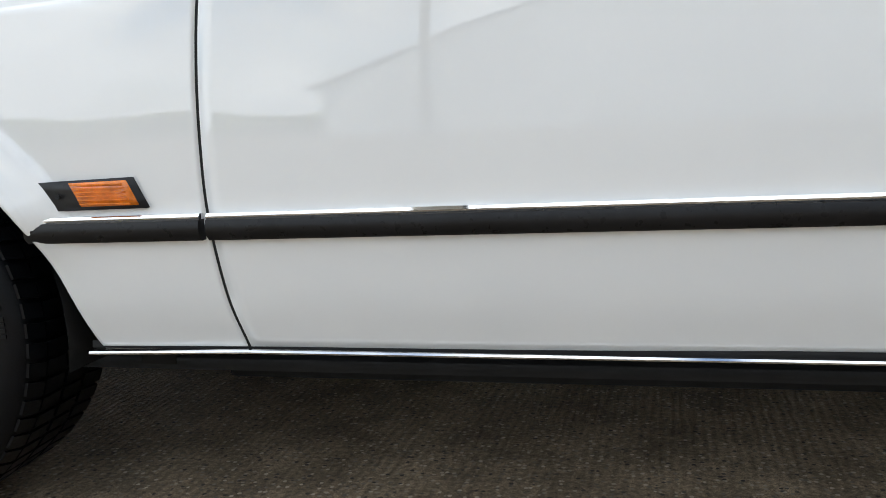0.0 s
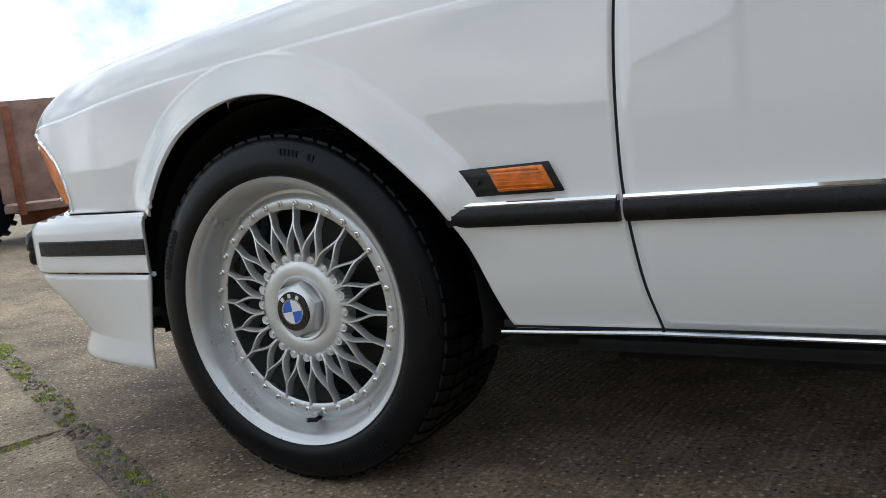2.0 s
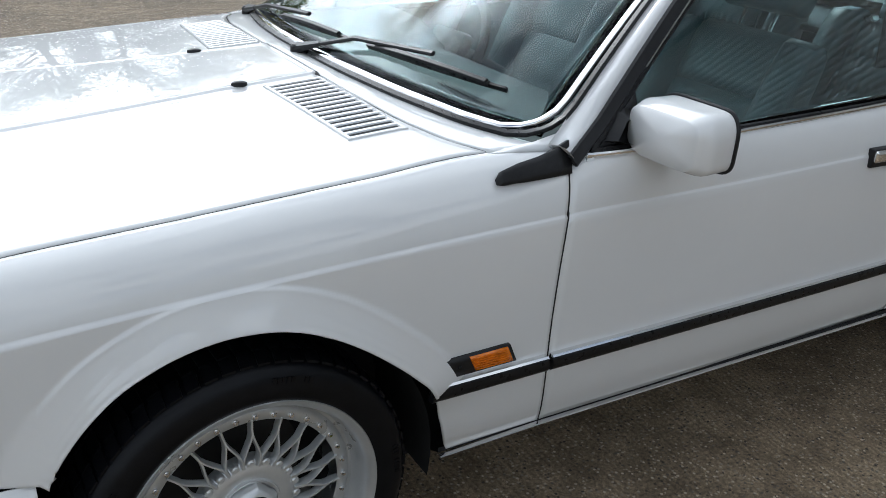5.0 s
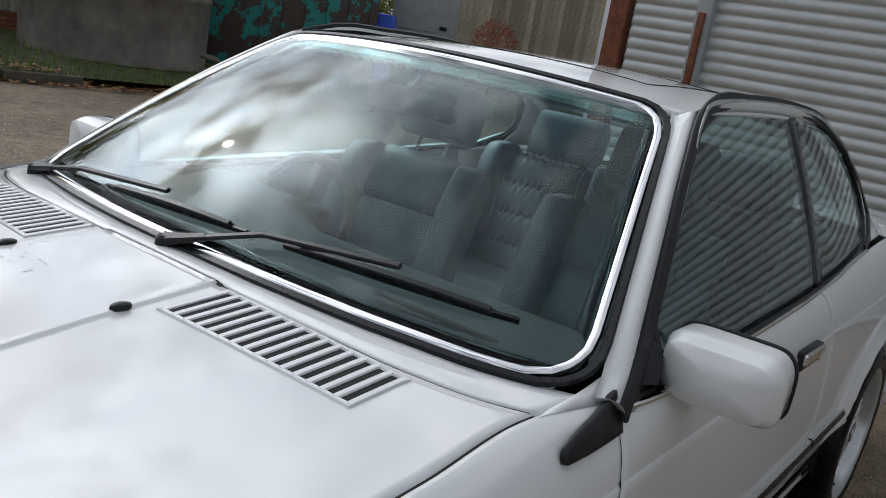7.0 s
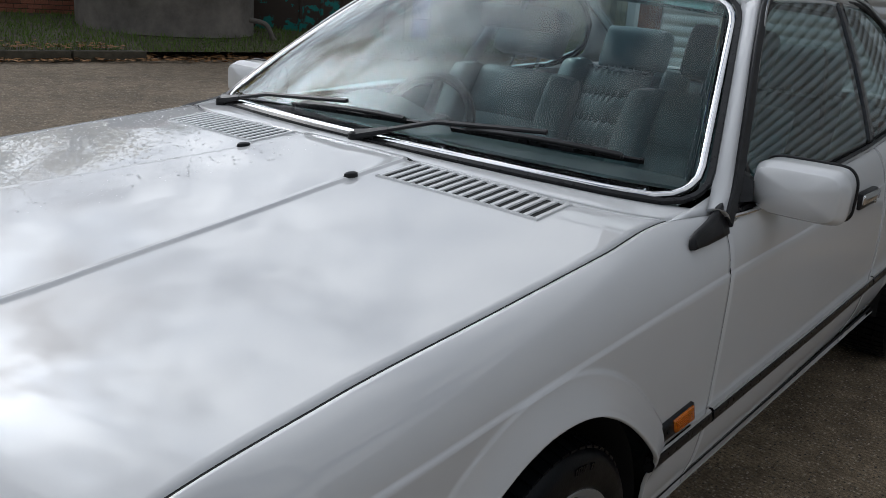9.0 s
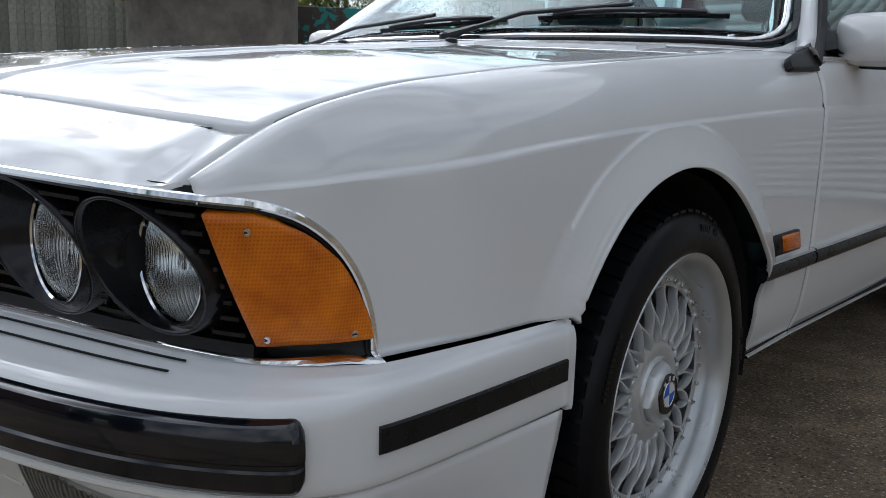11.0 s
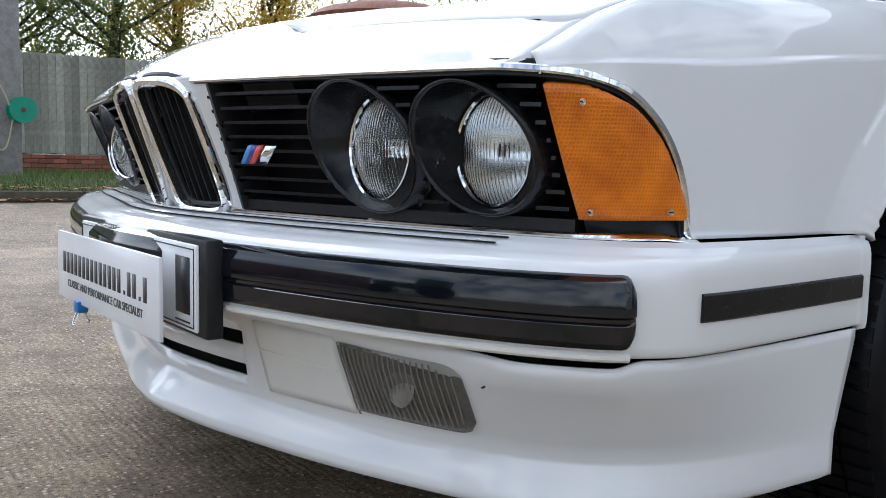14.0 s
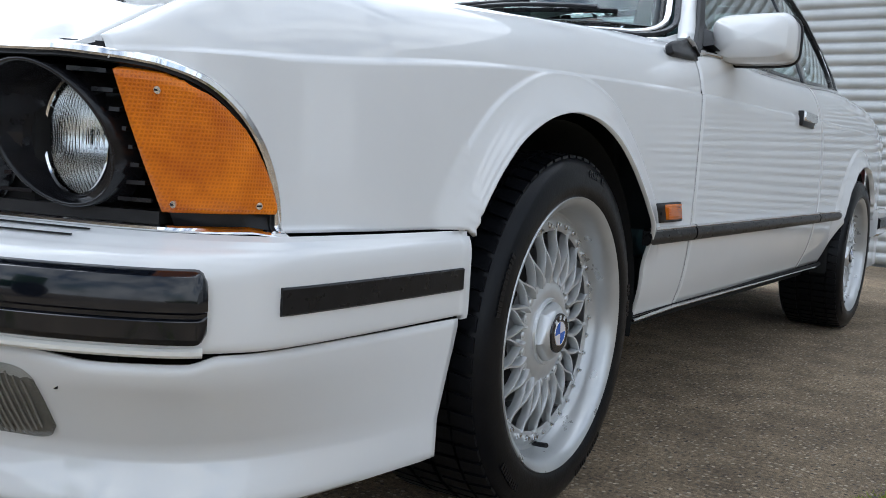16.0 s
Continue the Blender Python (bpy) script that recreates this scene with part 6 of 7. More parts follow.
def slab(poly, mat=None, name="concrete_slab"):
    """A concrete slab from its outline, with a broken, rounded edge."""
    rnd = random.Random(int(abs(poly[0][0] * 97 + poly[0][1] * 31)))
    pts = []
    for k, p in enumerate(poly):
        q = poly[(k + 1) % len(poly)]
        ln = math.hypot(q[0] - p[0], q[1] - p[1])
        n = max(2, int(ln / .06))
        for j in range(n):
            t = j / n
            nx, ny = (q[1] - p[1]) / ln, -(q[0] - p[0]) / ln
            o = rnd.uniform(-.008, .006)
            pts.append((p[0] + (q[0] - p[0]) * t + nx * o, p[1] + (q[1] - p[1]) * t + ny * o))
    bm = bmesh.new()
    cx, cy = sum(p[0] for p in pts) / len(pts), sum(p[1] for p in pts) / len(pts)
    top = [bm.verts.new((x + (cx - x) * .004, y + (cy - y) * .004, .0)) for x, y in pts]
    mid = [bm.verts.new((x, y, -.006)) for x, y in pts]
    low = [bm.verts.new((x, y, -.05)) for x, y in pts]
    bm.faces.new(top)
    for a, b in ((top, mid), (mid, low)):
        for k in range(len(pts)):
            bm.faces.new((a[k], b[k], b[(k + 1) % len(pts)], a[(k + 1) % len(pts)]))
    bmesh.ops.recalc_face_normals(bm, faces=bm.faces)
    return part(name, bm, mat or CONCRETE, apron)


apron = structure("pavement", box(-.2, .2, -.2, .2, -.06, -.05), CONCRETE, "worn grooved concrete slabs with mossy joints")
# the long joint runs from beside the front wheel forwards under the nose
J0, J1 = Vector((.75, -1.405)), Vector((-5.5, 1.20))
jd = (J1 - J0).normalized()
jn = Vector((-jd.y, jd.x))
if jn.y > 0:
    jn = -jn


def on_joint(a, off=0.0):
    p = J0 + jd * a + jn * off
    return (p.x, p.y)


W = .07
slab([on_joint(-.2), on_joint(6.8), (-5.6, 4.2), (3.0, 4.2), (6.0, 4.2), (6.0, -.80), (2.35, -2.30)])
slab([(2.36, -2.33), (6.0, -.83), (6.0, -6.0), (2.4, -6.0)])
slab([on_joint(-.25, W), on_joint(1.62, W), on_joint(1.55, W + 1.0), on_joint(1.40, W + 3.2), on_joint(-1.0, W + 3.6), (2.33, -6.0), (2.30, -2.36)], CONCRETE_PALE_SUNLIT)
slab([on_joint(1.66, W), on_joint(2.55, W), on_joint(2.62, W + .9), on_joint(1.60, W + 1.0)], CONCRETE_PALE_SUNLIT)
slab([on_joint(2.59, W + .01), on_joint(4.3, W), on_joint(4.4, W + 1.2), on_joint(2.66, W + .9)], CONCRETE_PALE_SUNLIT)
slab([on_joint(1.59, W + 1.03), on_joint(4.4, W + 1.24), on_joint(4.6, W + 3.2), on_joint(1.44, W + 3.2)], CONCRETE_PALE_SUNLIT)
slab([on_joint(4.34, W), on_joint(6.8, W), on_joint(6.8, W + 3.2), on_joint(4.63, W + 3.2)], CONCRETE_PALE_SUNLIT)

# soil, grit, stones and moss in the joints
SOILJ = ground_material("joint_soil", (.10, .080, .056), (.34, .28, .20), 0)
part("joint_soil", box(-.3, 7.0, -W * .5 - .02, W * .5 + .02, -.02, -.0035, m=Matrix.Translation((*on_joint(0, W / 2), 0)) @ Matrix.Rotation(math.atan2(jd.y, jd.x), 4, "Z")), SOILJ, apron)
GRIT = material("joint_grit", (.17, .148, .118), .9, vary=.6, vscale=40, bump=.4, bscale=200)
MOSS = material("moss", (.36, .42, .05), .95, colour2=(.15, .21, .028), vscale=60, bump=.6, bscale=300)
rnd = random.Random(5)
bm = bmesh.new()
seams = [(on_joint(-.2, W / 2), on_joint(6.8, W / 2), W * .9), (on_joint(1.62, W), on_joint(1.42, W + 3.2), .03), (on_joint(2.58, W), on_joint(2.64, W + .9), .03), (on_joint(1.6, W + 1.0), on_joint(4.4, W + 1.22), .03)]
for (ax, ay), (bx, by), wd in seams:
    ln = math.hypot(bx - ax, by - ay)
    for k in range(int(ln * 260 * (wd / .1) ** .5)):
        t = rnd.random()
        o = rnd.uniform(-.5, .5) * wd
        x, y = ax + (bx - ax) * t - (by - ay) / ln * o, ay + (by - ay) * t + (bx - ax) / ln * o
        r = rnd.choice((.004, .006, .006, .009, .013))
        res = bmesh.ops.create_icosphere(bm, subdivisions=1, radius=r, matrix=Matrix.Translation((x, y, -.006)) @ Euler((rnd.random() * 3, rnd.random() * 3, 0)).to_matrix().to_4x4() @ Matrix.Diagonal((1, rnd.uniform(.6, 1), rnd.uniform(.4, .8), 1)))
tagged(part("grit", bm, GRIT, None, "", 0), "loose grit and small stones in the slab joints", "gravel", "", "stuff")

bm = bmesh.new()
for (ax, ay), (bx, by), wd in seams:
    ln = math.hypot(bx - ax, by - ay)
    for k in range(int(ln * 30)):
        t = rnd.random()
        o = rnd.uniform(-.5, .45) * wd
        cx, cy = ax + (bx - ax) * t - (by - ay) / ln * o, ay + (by - ay) * t + (bx - ax) / ln * o
        size = rnd.uniform(.012, .045) * (.6 + .8 * (math.sin(t * ln * 2.3) > .2))
        for j in range(int(2600 * size)):
            a, q = rnd.random() * 6.283, rnd.random() ** .7 * size
            x, y = cx + math.cos(a) * q * 1.2, cy + math.sin(a) * q * .6
            h = rnd.uniform(.004, .011)
            l = rnd.uniform(-.006, .006), rnd.uniform(-.006, .006)
            w = .0022
            d = rnd.random() * 3.14
            dx, dy = math.cos(d) * w, math.sin(d) * w
            z = -.006
            bm.faces.new([bm.verts.new(p) for p in ((x - dx, y - dy, z), (x + dx, y + dy, z), (x + l[0], y + l[1], z + h))])
tagged(part("moss", bm, MOSS, None, "", 0), "green moss and small weeds along the slab joints", "moss", "", "stuff")

# fallen leaves and straw bits
LEAF = material("dead_leaf", (.30, .15, .05), .8, vary=.5, vscale=30)
for k in range(16):
    x, y = rnd.uniform(-3, 5), rnd.choice((rnd.uniform(-2.4, -1.05), rnd.uniform(1.2, 4)))
    bm = bmesh.new()
    r = rnd.uniform(.010, .022)
    pts = [(r * math.cos(a) * 1.3, r * math.sin(a) * (.5 + .2 * math.sin(3 * a)), .003 + .004 * math.cos(2 * a)) for a in np.linspace(0, 2 * math.pi, 10, endpoint=False)]
    bm.faces.new([bm.verts.new(p) for p in pts])
    ob = tagged(part("fallen_leaf", bm, LEAF, None, "", 0), "small brown leaf lying on the concrete", "leaf", "fallen leaves")
    ob.location, ob.rotation_euler = (x, y, .001), (0, 0, rnd.random() * 6)

# ---- corrugated roller shutter behind the car ----
SHUTTER = material("galvanised_shutter", (.50, .51, .50), .38, metal=.35, vary=.14, vscale=3, rvary=.1)
STEEL = material("grey_painted_steel", (.36, .38, .39), .5, vary=.15, vscale=6, rvary=.1)
RUST = material("rusty_steel", (.20, .07, .035), .8, vary=.5, vscale=14, bump=.3, bscale=120)
WALL_BACK_X = 6.0


def shutter(y0, y1, z1, label):
    bm = bmesh.new()
    pitch, k = .088, 0
    rows = []
    z = .02
    while z < z1:
        for t in np.linspace(0, 1, 9)[:-1]:
            rows.append([(WALL_BACK_X - .026 * math.sin(math.pi * t) ** .55, y, z + pitch * t) for y in np.linspace(y0, y1, 14)])
        z += pitch
    sheet(rows, True, bm=bm)
    return structure("shutter_wall", bm, SHUTTER, label, 60)


shutter(-9.0, 1.30, 4.4, "weathered galvanised roller shutter of curved slats")
shutter(1.42, 1.95, 4.4, "narrow galvanised roller shutter panel")
structure("shutter_post", box(WALL_BACK_X - .09, WALL_BACK_X + .02, 1.30, 1.42, -.01, 4.4, .004), STEEL, "grey steel post between the shutters")
structure("shutter_bracket", box(WALL_BACK_X - .13, WALL_BACK_X - .09, 1.335, 1.385, 1.30, 1.85, .004), RUST, "rusty stop bolted to the shutter post")
structure("wall_rear", box(WALL_BACK_X + .06, WALL_BACK_X + .26, -16, 2.0, -.01, 5.2), STEEL, "grey clad wall behind the shutters")
structure("corner_post", box(WALL_BACK_X - .05, WALL_BACK_X + .25, 2.0, 2.16, -.01, 4.4, .004), RUST, "rust-brown steel corner post")
structure("wall_lintel", box(WALL_BACK_X - .16, WALL_BACK_X + .06, -16, 2.16, 4.4, 5.2, .01), STEEL, "grey lintel over the shutters")

# ---- grass verge with kerb, board fence on brick base ----
GRASS = material("grass_blades", (.13, .20, .035), .8, colour2=(.065, .11, .018), vscale=6)
SOIL = material("verge_soil", (.075, .062, .04), .95, vary=.5, vscale=12, bump=.5, bscale=60)
KERB = material("mossy_kerb", (.085, .074, .05), .9, vary=.45, vscale=8, bump=.4, bscale=60)
BRICK = material("red_brick", (.30, .115, .07), .85, vary=.35, vscale=25, bump=.35, bscale=120, island=True)
BOARD = material("weathered_fence_board", (.33, .325, .265), .85, vary=.3, vscale=14, bump=.4, bscale=80, island=True)


def verge_y(x):
    return 9.35 - .17 * (x - 1)


rows = [[(x, verge_y(x) + d, z) for d, z in ((.14, .10), (.6, .14), (2.0, .20), (5.0, .26), (9.0, .3))] for x in np.linspace(-14, 24, 40)]
structure("verge", sheet(rows, True), SOIL, "rough grassy verge with dead leaves")
for k in range(42):
    x0 = -14 + .92 * k
    if x0 > 5.2:
        break
    ob = part("kerb_stone", box(0, .91, 0, .14, -.05, .12, .012, 2), KERB, None)
    ob.location, ob.rotation_euler = (x0, verge_y(x0), 0), (0, 0, math.atan(-.17))
    tagged(ob, "mossy concrete kerb stone along the verge", "kerb", "kerb stones")
bm = bmesh.new()
g = np.random.RandomState(3)
for k in range(52000):
    x = g.uniform(-8, 20)
    d = .10 + 5.5 * g.rand() ** 1.3
    y = verge_y(x) + d
    z = np.interp(d, [.14, .6, 2, 5, 9], [.10, .14, .20, .26, .3])
    h = g.uniform(.03, .11)
    a = g.uniform(0, 6.28)
    w = .006
    dx, dy, lx, ly = math.cos(a) * w, math.sin(a) * w, g.normal(0, .03), g.normal(0, .03)
    bm.faces.new([bm.verts.new(p) for p in ((x - dx, y - dy, z), (x + dx, y + dy, z), (x + lx, y + ly, z + h))])
tagged(part("grass", bm, GRASS, None, "", 0), "rough green grass on the verge", "grass", "", "stuff")
bm = bmesh.new()
for k in range(2600):
    x = g.uniform(0, 18)
    d = abs(g.normal(0, .45)) + .02
    y = verge_y(x) + d - .25
    z = (.02 if d < .30 else .15) + g.uniform(0, .02) if x < 5.2 else g.uniform(.005, .05) + max(0, d - .3) * .1
    r = g.uniform(.02, .045)
    a = g.uniform(0, 6.28)
    q = [(r * math.cos(a + t) * (1.4 if j % 2 else .7), r * math.sin(a + t) * (1.4 if j % 2 else .7), g.uniform(-.012, .014)) for j, t in enumerate((0, 1.57, 3.14, 4.71))]
    bm.faces.new([bm.verts.new((x + u, y + v, z + w)) for u, v, w in q])
tagged(part("leaf_litter", bm, LEAF, None, "", 0), "drift of brown fallen leaves at the verge edge", "leaves", "", "stuff")

FA, FB = Vector((-7.0, 15.9)), Vector((9.5, 12.2))
fd = (FB - FA).normalized()
ang = math.atan2(fd.y, fd.x)


def fence_at(a, off=0.0):
    return Matrix.Translation((FA.x + fd.x * a - fd.y * off, FA.y + fd.y * a + fd.x * off, 0)) @ Matrix.Rotation(ang, 4, "Z")


fence = thing("board_fence", "weathered close-boarded timber fence on a low brick base", "fence")
LN = (FB - FA).length
part("mortar_bed", placed(box(0, LN, -.04, .06, .1, .535), fence_at(0)), KERB, fence)
part("rail", placed(box(0, LN, .03, .07, 1.8, 1.88), fence_at(0)), BOARD, fence)
part("backing", placed(box(0, LN, .020, .029, .54, 2.12), fence_at(0)), KERB, fence)
bme = box(0, .1165, -.012, .012, .54, 2.16, .003, 1)
board_ob = part("board", bme, BOARD, fence)
board_ob.matrix_local = fence_at(0)
nb = int(LN / .119)
for k in range(1, nb):
    o = new("board", board_ob.data)
    o.parent = fence
    o.matrix_local = fence_at(k * .119, rnd.uniform(-.006, .006)) @ Matrix.Rotation(rnd.uniform(-.0008, .0008), 4, "Y") @ Matrix.Translation((0, 0, rnd.uniform(-.01, .012)))
brick0 = part("brick", box(.004, .211, -.055, .045, .005, .070, .006, 1), BRICK, fence)
brick0.matrix_local = fence_at(7.0) @ Matrix.Translation((0, 0, .24))
cnt = 0
for row in range(4):
    for k in range(48):
        o = new("brick", brick0.data)
        o.parent = fence
        o.matrix_local = fence_at(5.6 + k * .215 + (row % 2) * .107, -.002) @ Matrix.Translation((0, rnd.uniform(-.003, .003), .235 + row * .075))

# hose reel on its post
GREEN = material("green_plastic", (.01, .28, .17), .4, coat=.3, vary=.2, vscale=12)
HOSE = material("beige_hose", (.42, .38, .26), .5, vary=.2, vscale=20)
POST = material("grey_post", (.27, .26, .24), .85, vary=.3, vscale=12, bump=.3, bscale=80)
HR = Vector((1.62, 12.2, 1.16))
pst = thing("fence_post", "grey weathered timber post in front of the fence", "post")
part("post_shaft", box(HR.x - .36, HR.x + .02, HR.y + .02, HR.y + .2, .1, 3.4, .012), POST, pst)
reel = thing("hose_reel", "green plastic hose reel with beige hose on a post", "hose reel")
for q in (-.09, .09):
    part("reel_flange", placed(lathe([(0, .012), (.08, .012), (.10, .02), (.17, .02), (.185, .012), (.185, -.012), (.0, -.012)], (0, 0, 0), "y", 36), Matrix.Translation(HR + Vector((0, q - .1, 0)))), GREEN, reel)
part("reel_drum", placed(lathe([(.12, -.09), (.12, .09)], (0, 0, 0), "y", 24), Matrix.Translation(HR + Vector((0, -.1, 0)))), HOSE, reel)
part("reel_hub", placed(lathe([(0, -.035), (.03, -.03), (.035, .0)], (0, 0, 0), "y", 12), Matrix.Translation(HR + Vector((0, -.19, 0)))), RUST, reel)
part("hose", sweep(chain([HR + Vector((-.16, -.1, .05)), HR + Vector((-.30, -.08, .35)), HR + Vector((-.42, -.06, .15)), HR + Vector((-.40, -.06, -.45)), HR + Vector((-.22, -.08, -.55)), HR + Vector((-.12, -.1, -.14))], 8), disc_profile(.014, 8), up=(0, 1, 0)), HOSE, reel)

# ---- storage tank, container, bin, cabinet, second fence ----
TANK = material("stained_tank", (.17, .15, .125), .75, vary=.5, vscale=2.2, bump=.25, bscale=30, rvary=.1)
TH = 2.62
tank = thing("storage_tank", "large round stained metal tank standing on the verge", "tank", (7.1, 10.9, .15))
part("tank_shell", lathe([(1.32, 0), (1.36, .04), (1.34, .08), (1.34, 1.0), (1.36, 1.03), (1.36, 1.07), (1.34, 1.10), (1.34, 2.05), (1.36, 2.08), (1.36, 2.12), (1.34, 2.15), (1.34, TH)], (0, 0, 0), "z", 64), TANK, tank)
part("tank_roof", lathe([(1.36, TH), (1.37, TH + .12), (1.2, TH + .24), (.75, TH + .36), (.3, TH + .41), (0, TH + .42)], (0, 0, 0), "z", 64), RUST, tank)
part("tank_pipe", sweep(chain([(.6, -1.30, .3), (.75, -1.5, .25), (.85, -1.55, .05), (.9, -1.55, .0)], 6), disc_profile(.04, 10), up=(1, 0, 0)), TANK, tank)
TEAL = bpy.data.materials.new("flaking_teal_paint")
TEAL.use_nodes = True
tn, tl = TEAL.node_tree.nodes, TEAL.node_tree.links
tno, trp, ttc = tn.new("ShaderNodeTexNoise"), tn.new("ShaderNodeValToRGB"), tn.new("ShaderNodeTexCoord")
tno.inputs["Scale"].default_value, tno.inputs["Detail"].default_value, tno.inputs["Roughness"].default_value = 2.6, 8, .7
tl.new(ttc.outputs["Object"], tno.inputs["Vector"])
trp.color_ramp.interpolation = "CONSTANT"
trp.color_ramp.elements[0].color, trp.color_ramp.elements[1].color = (.055, .04, .03, 1), (.02, .22, .19, 1)
trp.color_ramp.elements[1].position = .53
tl.new(tno.outputs["Fac"], trp.inputs["Fac"])
tl.new(trp.outputs["Color"], tn["Principled BSDF"].inputs["Base Color"])
tn["Principled BSDF"].inputs["Roughness"].default_value = .7
cont = thing("container", "dark container with flaking teal paint", "container", (0, 0, 0))
mt = Matrix.Translation((10.1, 9.75, .1)) @ Matrix.Rotation(radians(-42), 4, "Z")
part("container_body", placed(box(-2.5, 1.0, 0, 2.2, 0, 2.1, .02), mt), TEAL, cont)
for q in range(6):
    part("container_rib", placed(box(-.95 + q * .36, -.90 + q * .36, -.03, 0, .05, 2.05, .008), mt), TEAL, cont)
BLUE = material("blue_plastic", (.01, .06, .45), .4, vary=.15, vscale=8)
bn = thing("blue_drum", "tall blue plastic drum beside the container", "drum", (11.5, 9.6, .05))
part("drum_body", lathe([(.0, 0), (.26, 0), (.28, .03), (.28, .5), (.295, .52), (.28, .54), (.28, 1.4), (.26, 1.46), (0, 1.48)], (0, 0, 0), "z", 32), BLUE, bn)
CAB = material("grey_cabinet_paint", (.26, .27, .27), .5, vary=.2, vscale=5)
cb = thing("metal_cabinet", "grey metal cabinet with a louvred door", "cabinet")
mt = Matrix.Translation((12.6, 9.5, .05)) @ Matrix.Rotation(radians(-52), 4, "Z")
part("cabinet_body", placed(box(-.62, .62, 0, .6, 0, 2.0, .01), mt), CAB, cb)
dr = part("cabinet_door", placed(box(-.55, .55, -.02, 0, .08, 1.92, .006), mt), CAB, cb)
part("handle", placed(box(.30, .44, -.05, -.02, 1.35, 1.42, .01), mt), DARK, dr)
for q in range(3):
    part("door_bead", placed(sweep([(-.48, -.024, 1.1 + q * .1), (.2, -.024, 1.1 + q * .1)], disc_profile(.01, 6)), mt), CAB, dr)

f2 = thing("panel_fence", "tall beige vertical-board fence", "fence")
BEIGE = material("beige_boards", (.33, .29, .21), .85, vary=.3, vscale=9, bump=.3, bscale=60, island=True)
p0, p1 = Vector((12.9, 9.6)), Vector((17.0, 8.0))
dd = (p1 - p0).normalized()
a2 = math.atan2(dd.y, dd.x)
b2 = part("board", box(0, .145, -.012, .012, .02, 2.7, .004, 1), BEIGE, f2)
b2.matrix_local = Matrix.Translation((p0.x, p0.y, 0)) @ Matrix.Rotation(a2, 4, "Z")
for k in range(1, 34):
    o = new("board", b2.data)
    o.parent = f2
    o.matrix_local = Matrix.Translation((p0.x + dd.x * .15 * k, p0.y + dd.y * .15 * k, rnd.uniform(-.01, .01))) @ Matrix.Rotation(a2 + rnd.uniform(-.03, .03), 4, "Z")
wp = thing("white_post", "pale painted steel post by the fence", "post")
part("post_shaft", box(15.0, 15.18, 6.9, 7.08, 0, 3.6, .01), PLATE, wp)

nb_ = thing("notice_board", "small white notice plate on a thin steel post", "sign", (12.64, 7.1, 0))
part("post_shaft", sweep([(.02, 0, -.01), (.02, 0, .95)], disc_profile(.016, 8), up=(1, 0, 0)), STEEL, nb_)
plate_turn = Matrix.Rotation(radians(-55), 4, "Z") @ Matrix.Rotation(radians(90), 4, "Z")
part("plate", placed(box(-.09, .09, -.006, .006, .80, 1.03, .01), plate_turn), PLATE, nb_)
part("printed_mark", placed(box(-.03, .03, .0065, .0085, .86, .95), plate_turn), PRINT, nb_)

BROWN_LEAF = material("rust_coloured_leaves", (.30, .085, .03), .8, vary=.5, vscale=20)
BARK = material("bark", (.055, .043, .032), .9, vary=.4, vscale=12, bump=.6, bscale=40)
sh = thing("clipped_shrub", "round clipped shrub with rust-brown leaves", "shrub", (12.3, 7.6, 0))
part("stem", sweep([(0, 0, 0), (.02, 0, .9)], disc_profile(.03, 8), up=(1, 0, 0)), BARK, sh)
bm = bmesh.new()
for k in range(2600):
    d = Vector((g.normal(), g.normal(), g.normal())).normalized() * (.42 * g.rand() ** .25)
    d.z = d.z * 1.1 + 1.3
    if g.rand() < .25:
        d.z -= .62
        d.x *= .9
    r = g.uniform(.015, .035)
    n1, n2 = Vector((g.normal(), g.normal(), g.normal())).normalized() * r, Vector((g.normal(), g.normal(), g.normal())).normalized() * r
    bm.faces.new([bm.verts.new(d + v) for v in (-n1, n2, n1)])
part("crown", bm, BROWN_LEAF, sh, smooth_angle=0)

# ---- trees behind the fence ----
def leaf_material(name, light, dark):
    """Leaves that let part of the light through."""
    m = material(name, light, .7, colour2=dark, vscale=1.6)
    n, l = m.node_tree.nodes, m.node_tree.links
    b = n["Principled BSDF"]
    tr_ = n.new("ShaderNodeBsdfTranslucent")
    l.new(b.inputs["Base Color"].links[0].from_socket, tr_.inputs["Color"])
    mx = n.new("ShaderNodeMixShader")
    mx.inputs[0].default_value = .5
    l.new(b.outputs[0], mx.inputs[1])
    l.new(tr_.outputs[0], mx.inputs[2])
    l.new(mx.outputs[0], n["Material Output"].inputs["Surface"])
    return m


FOLIAGE = leaf_material("autumn_green_leaves", (.24, .27, .06), (.10, .125, .028))
YELLOW = leaf_material("yellow_leaves", (.62, .42, .06), (.30, .24, .04))


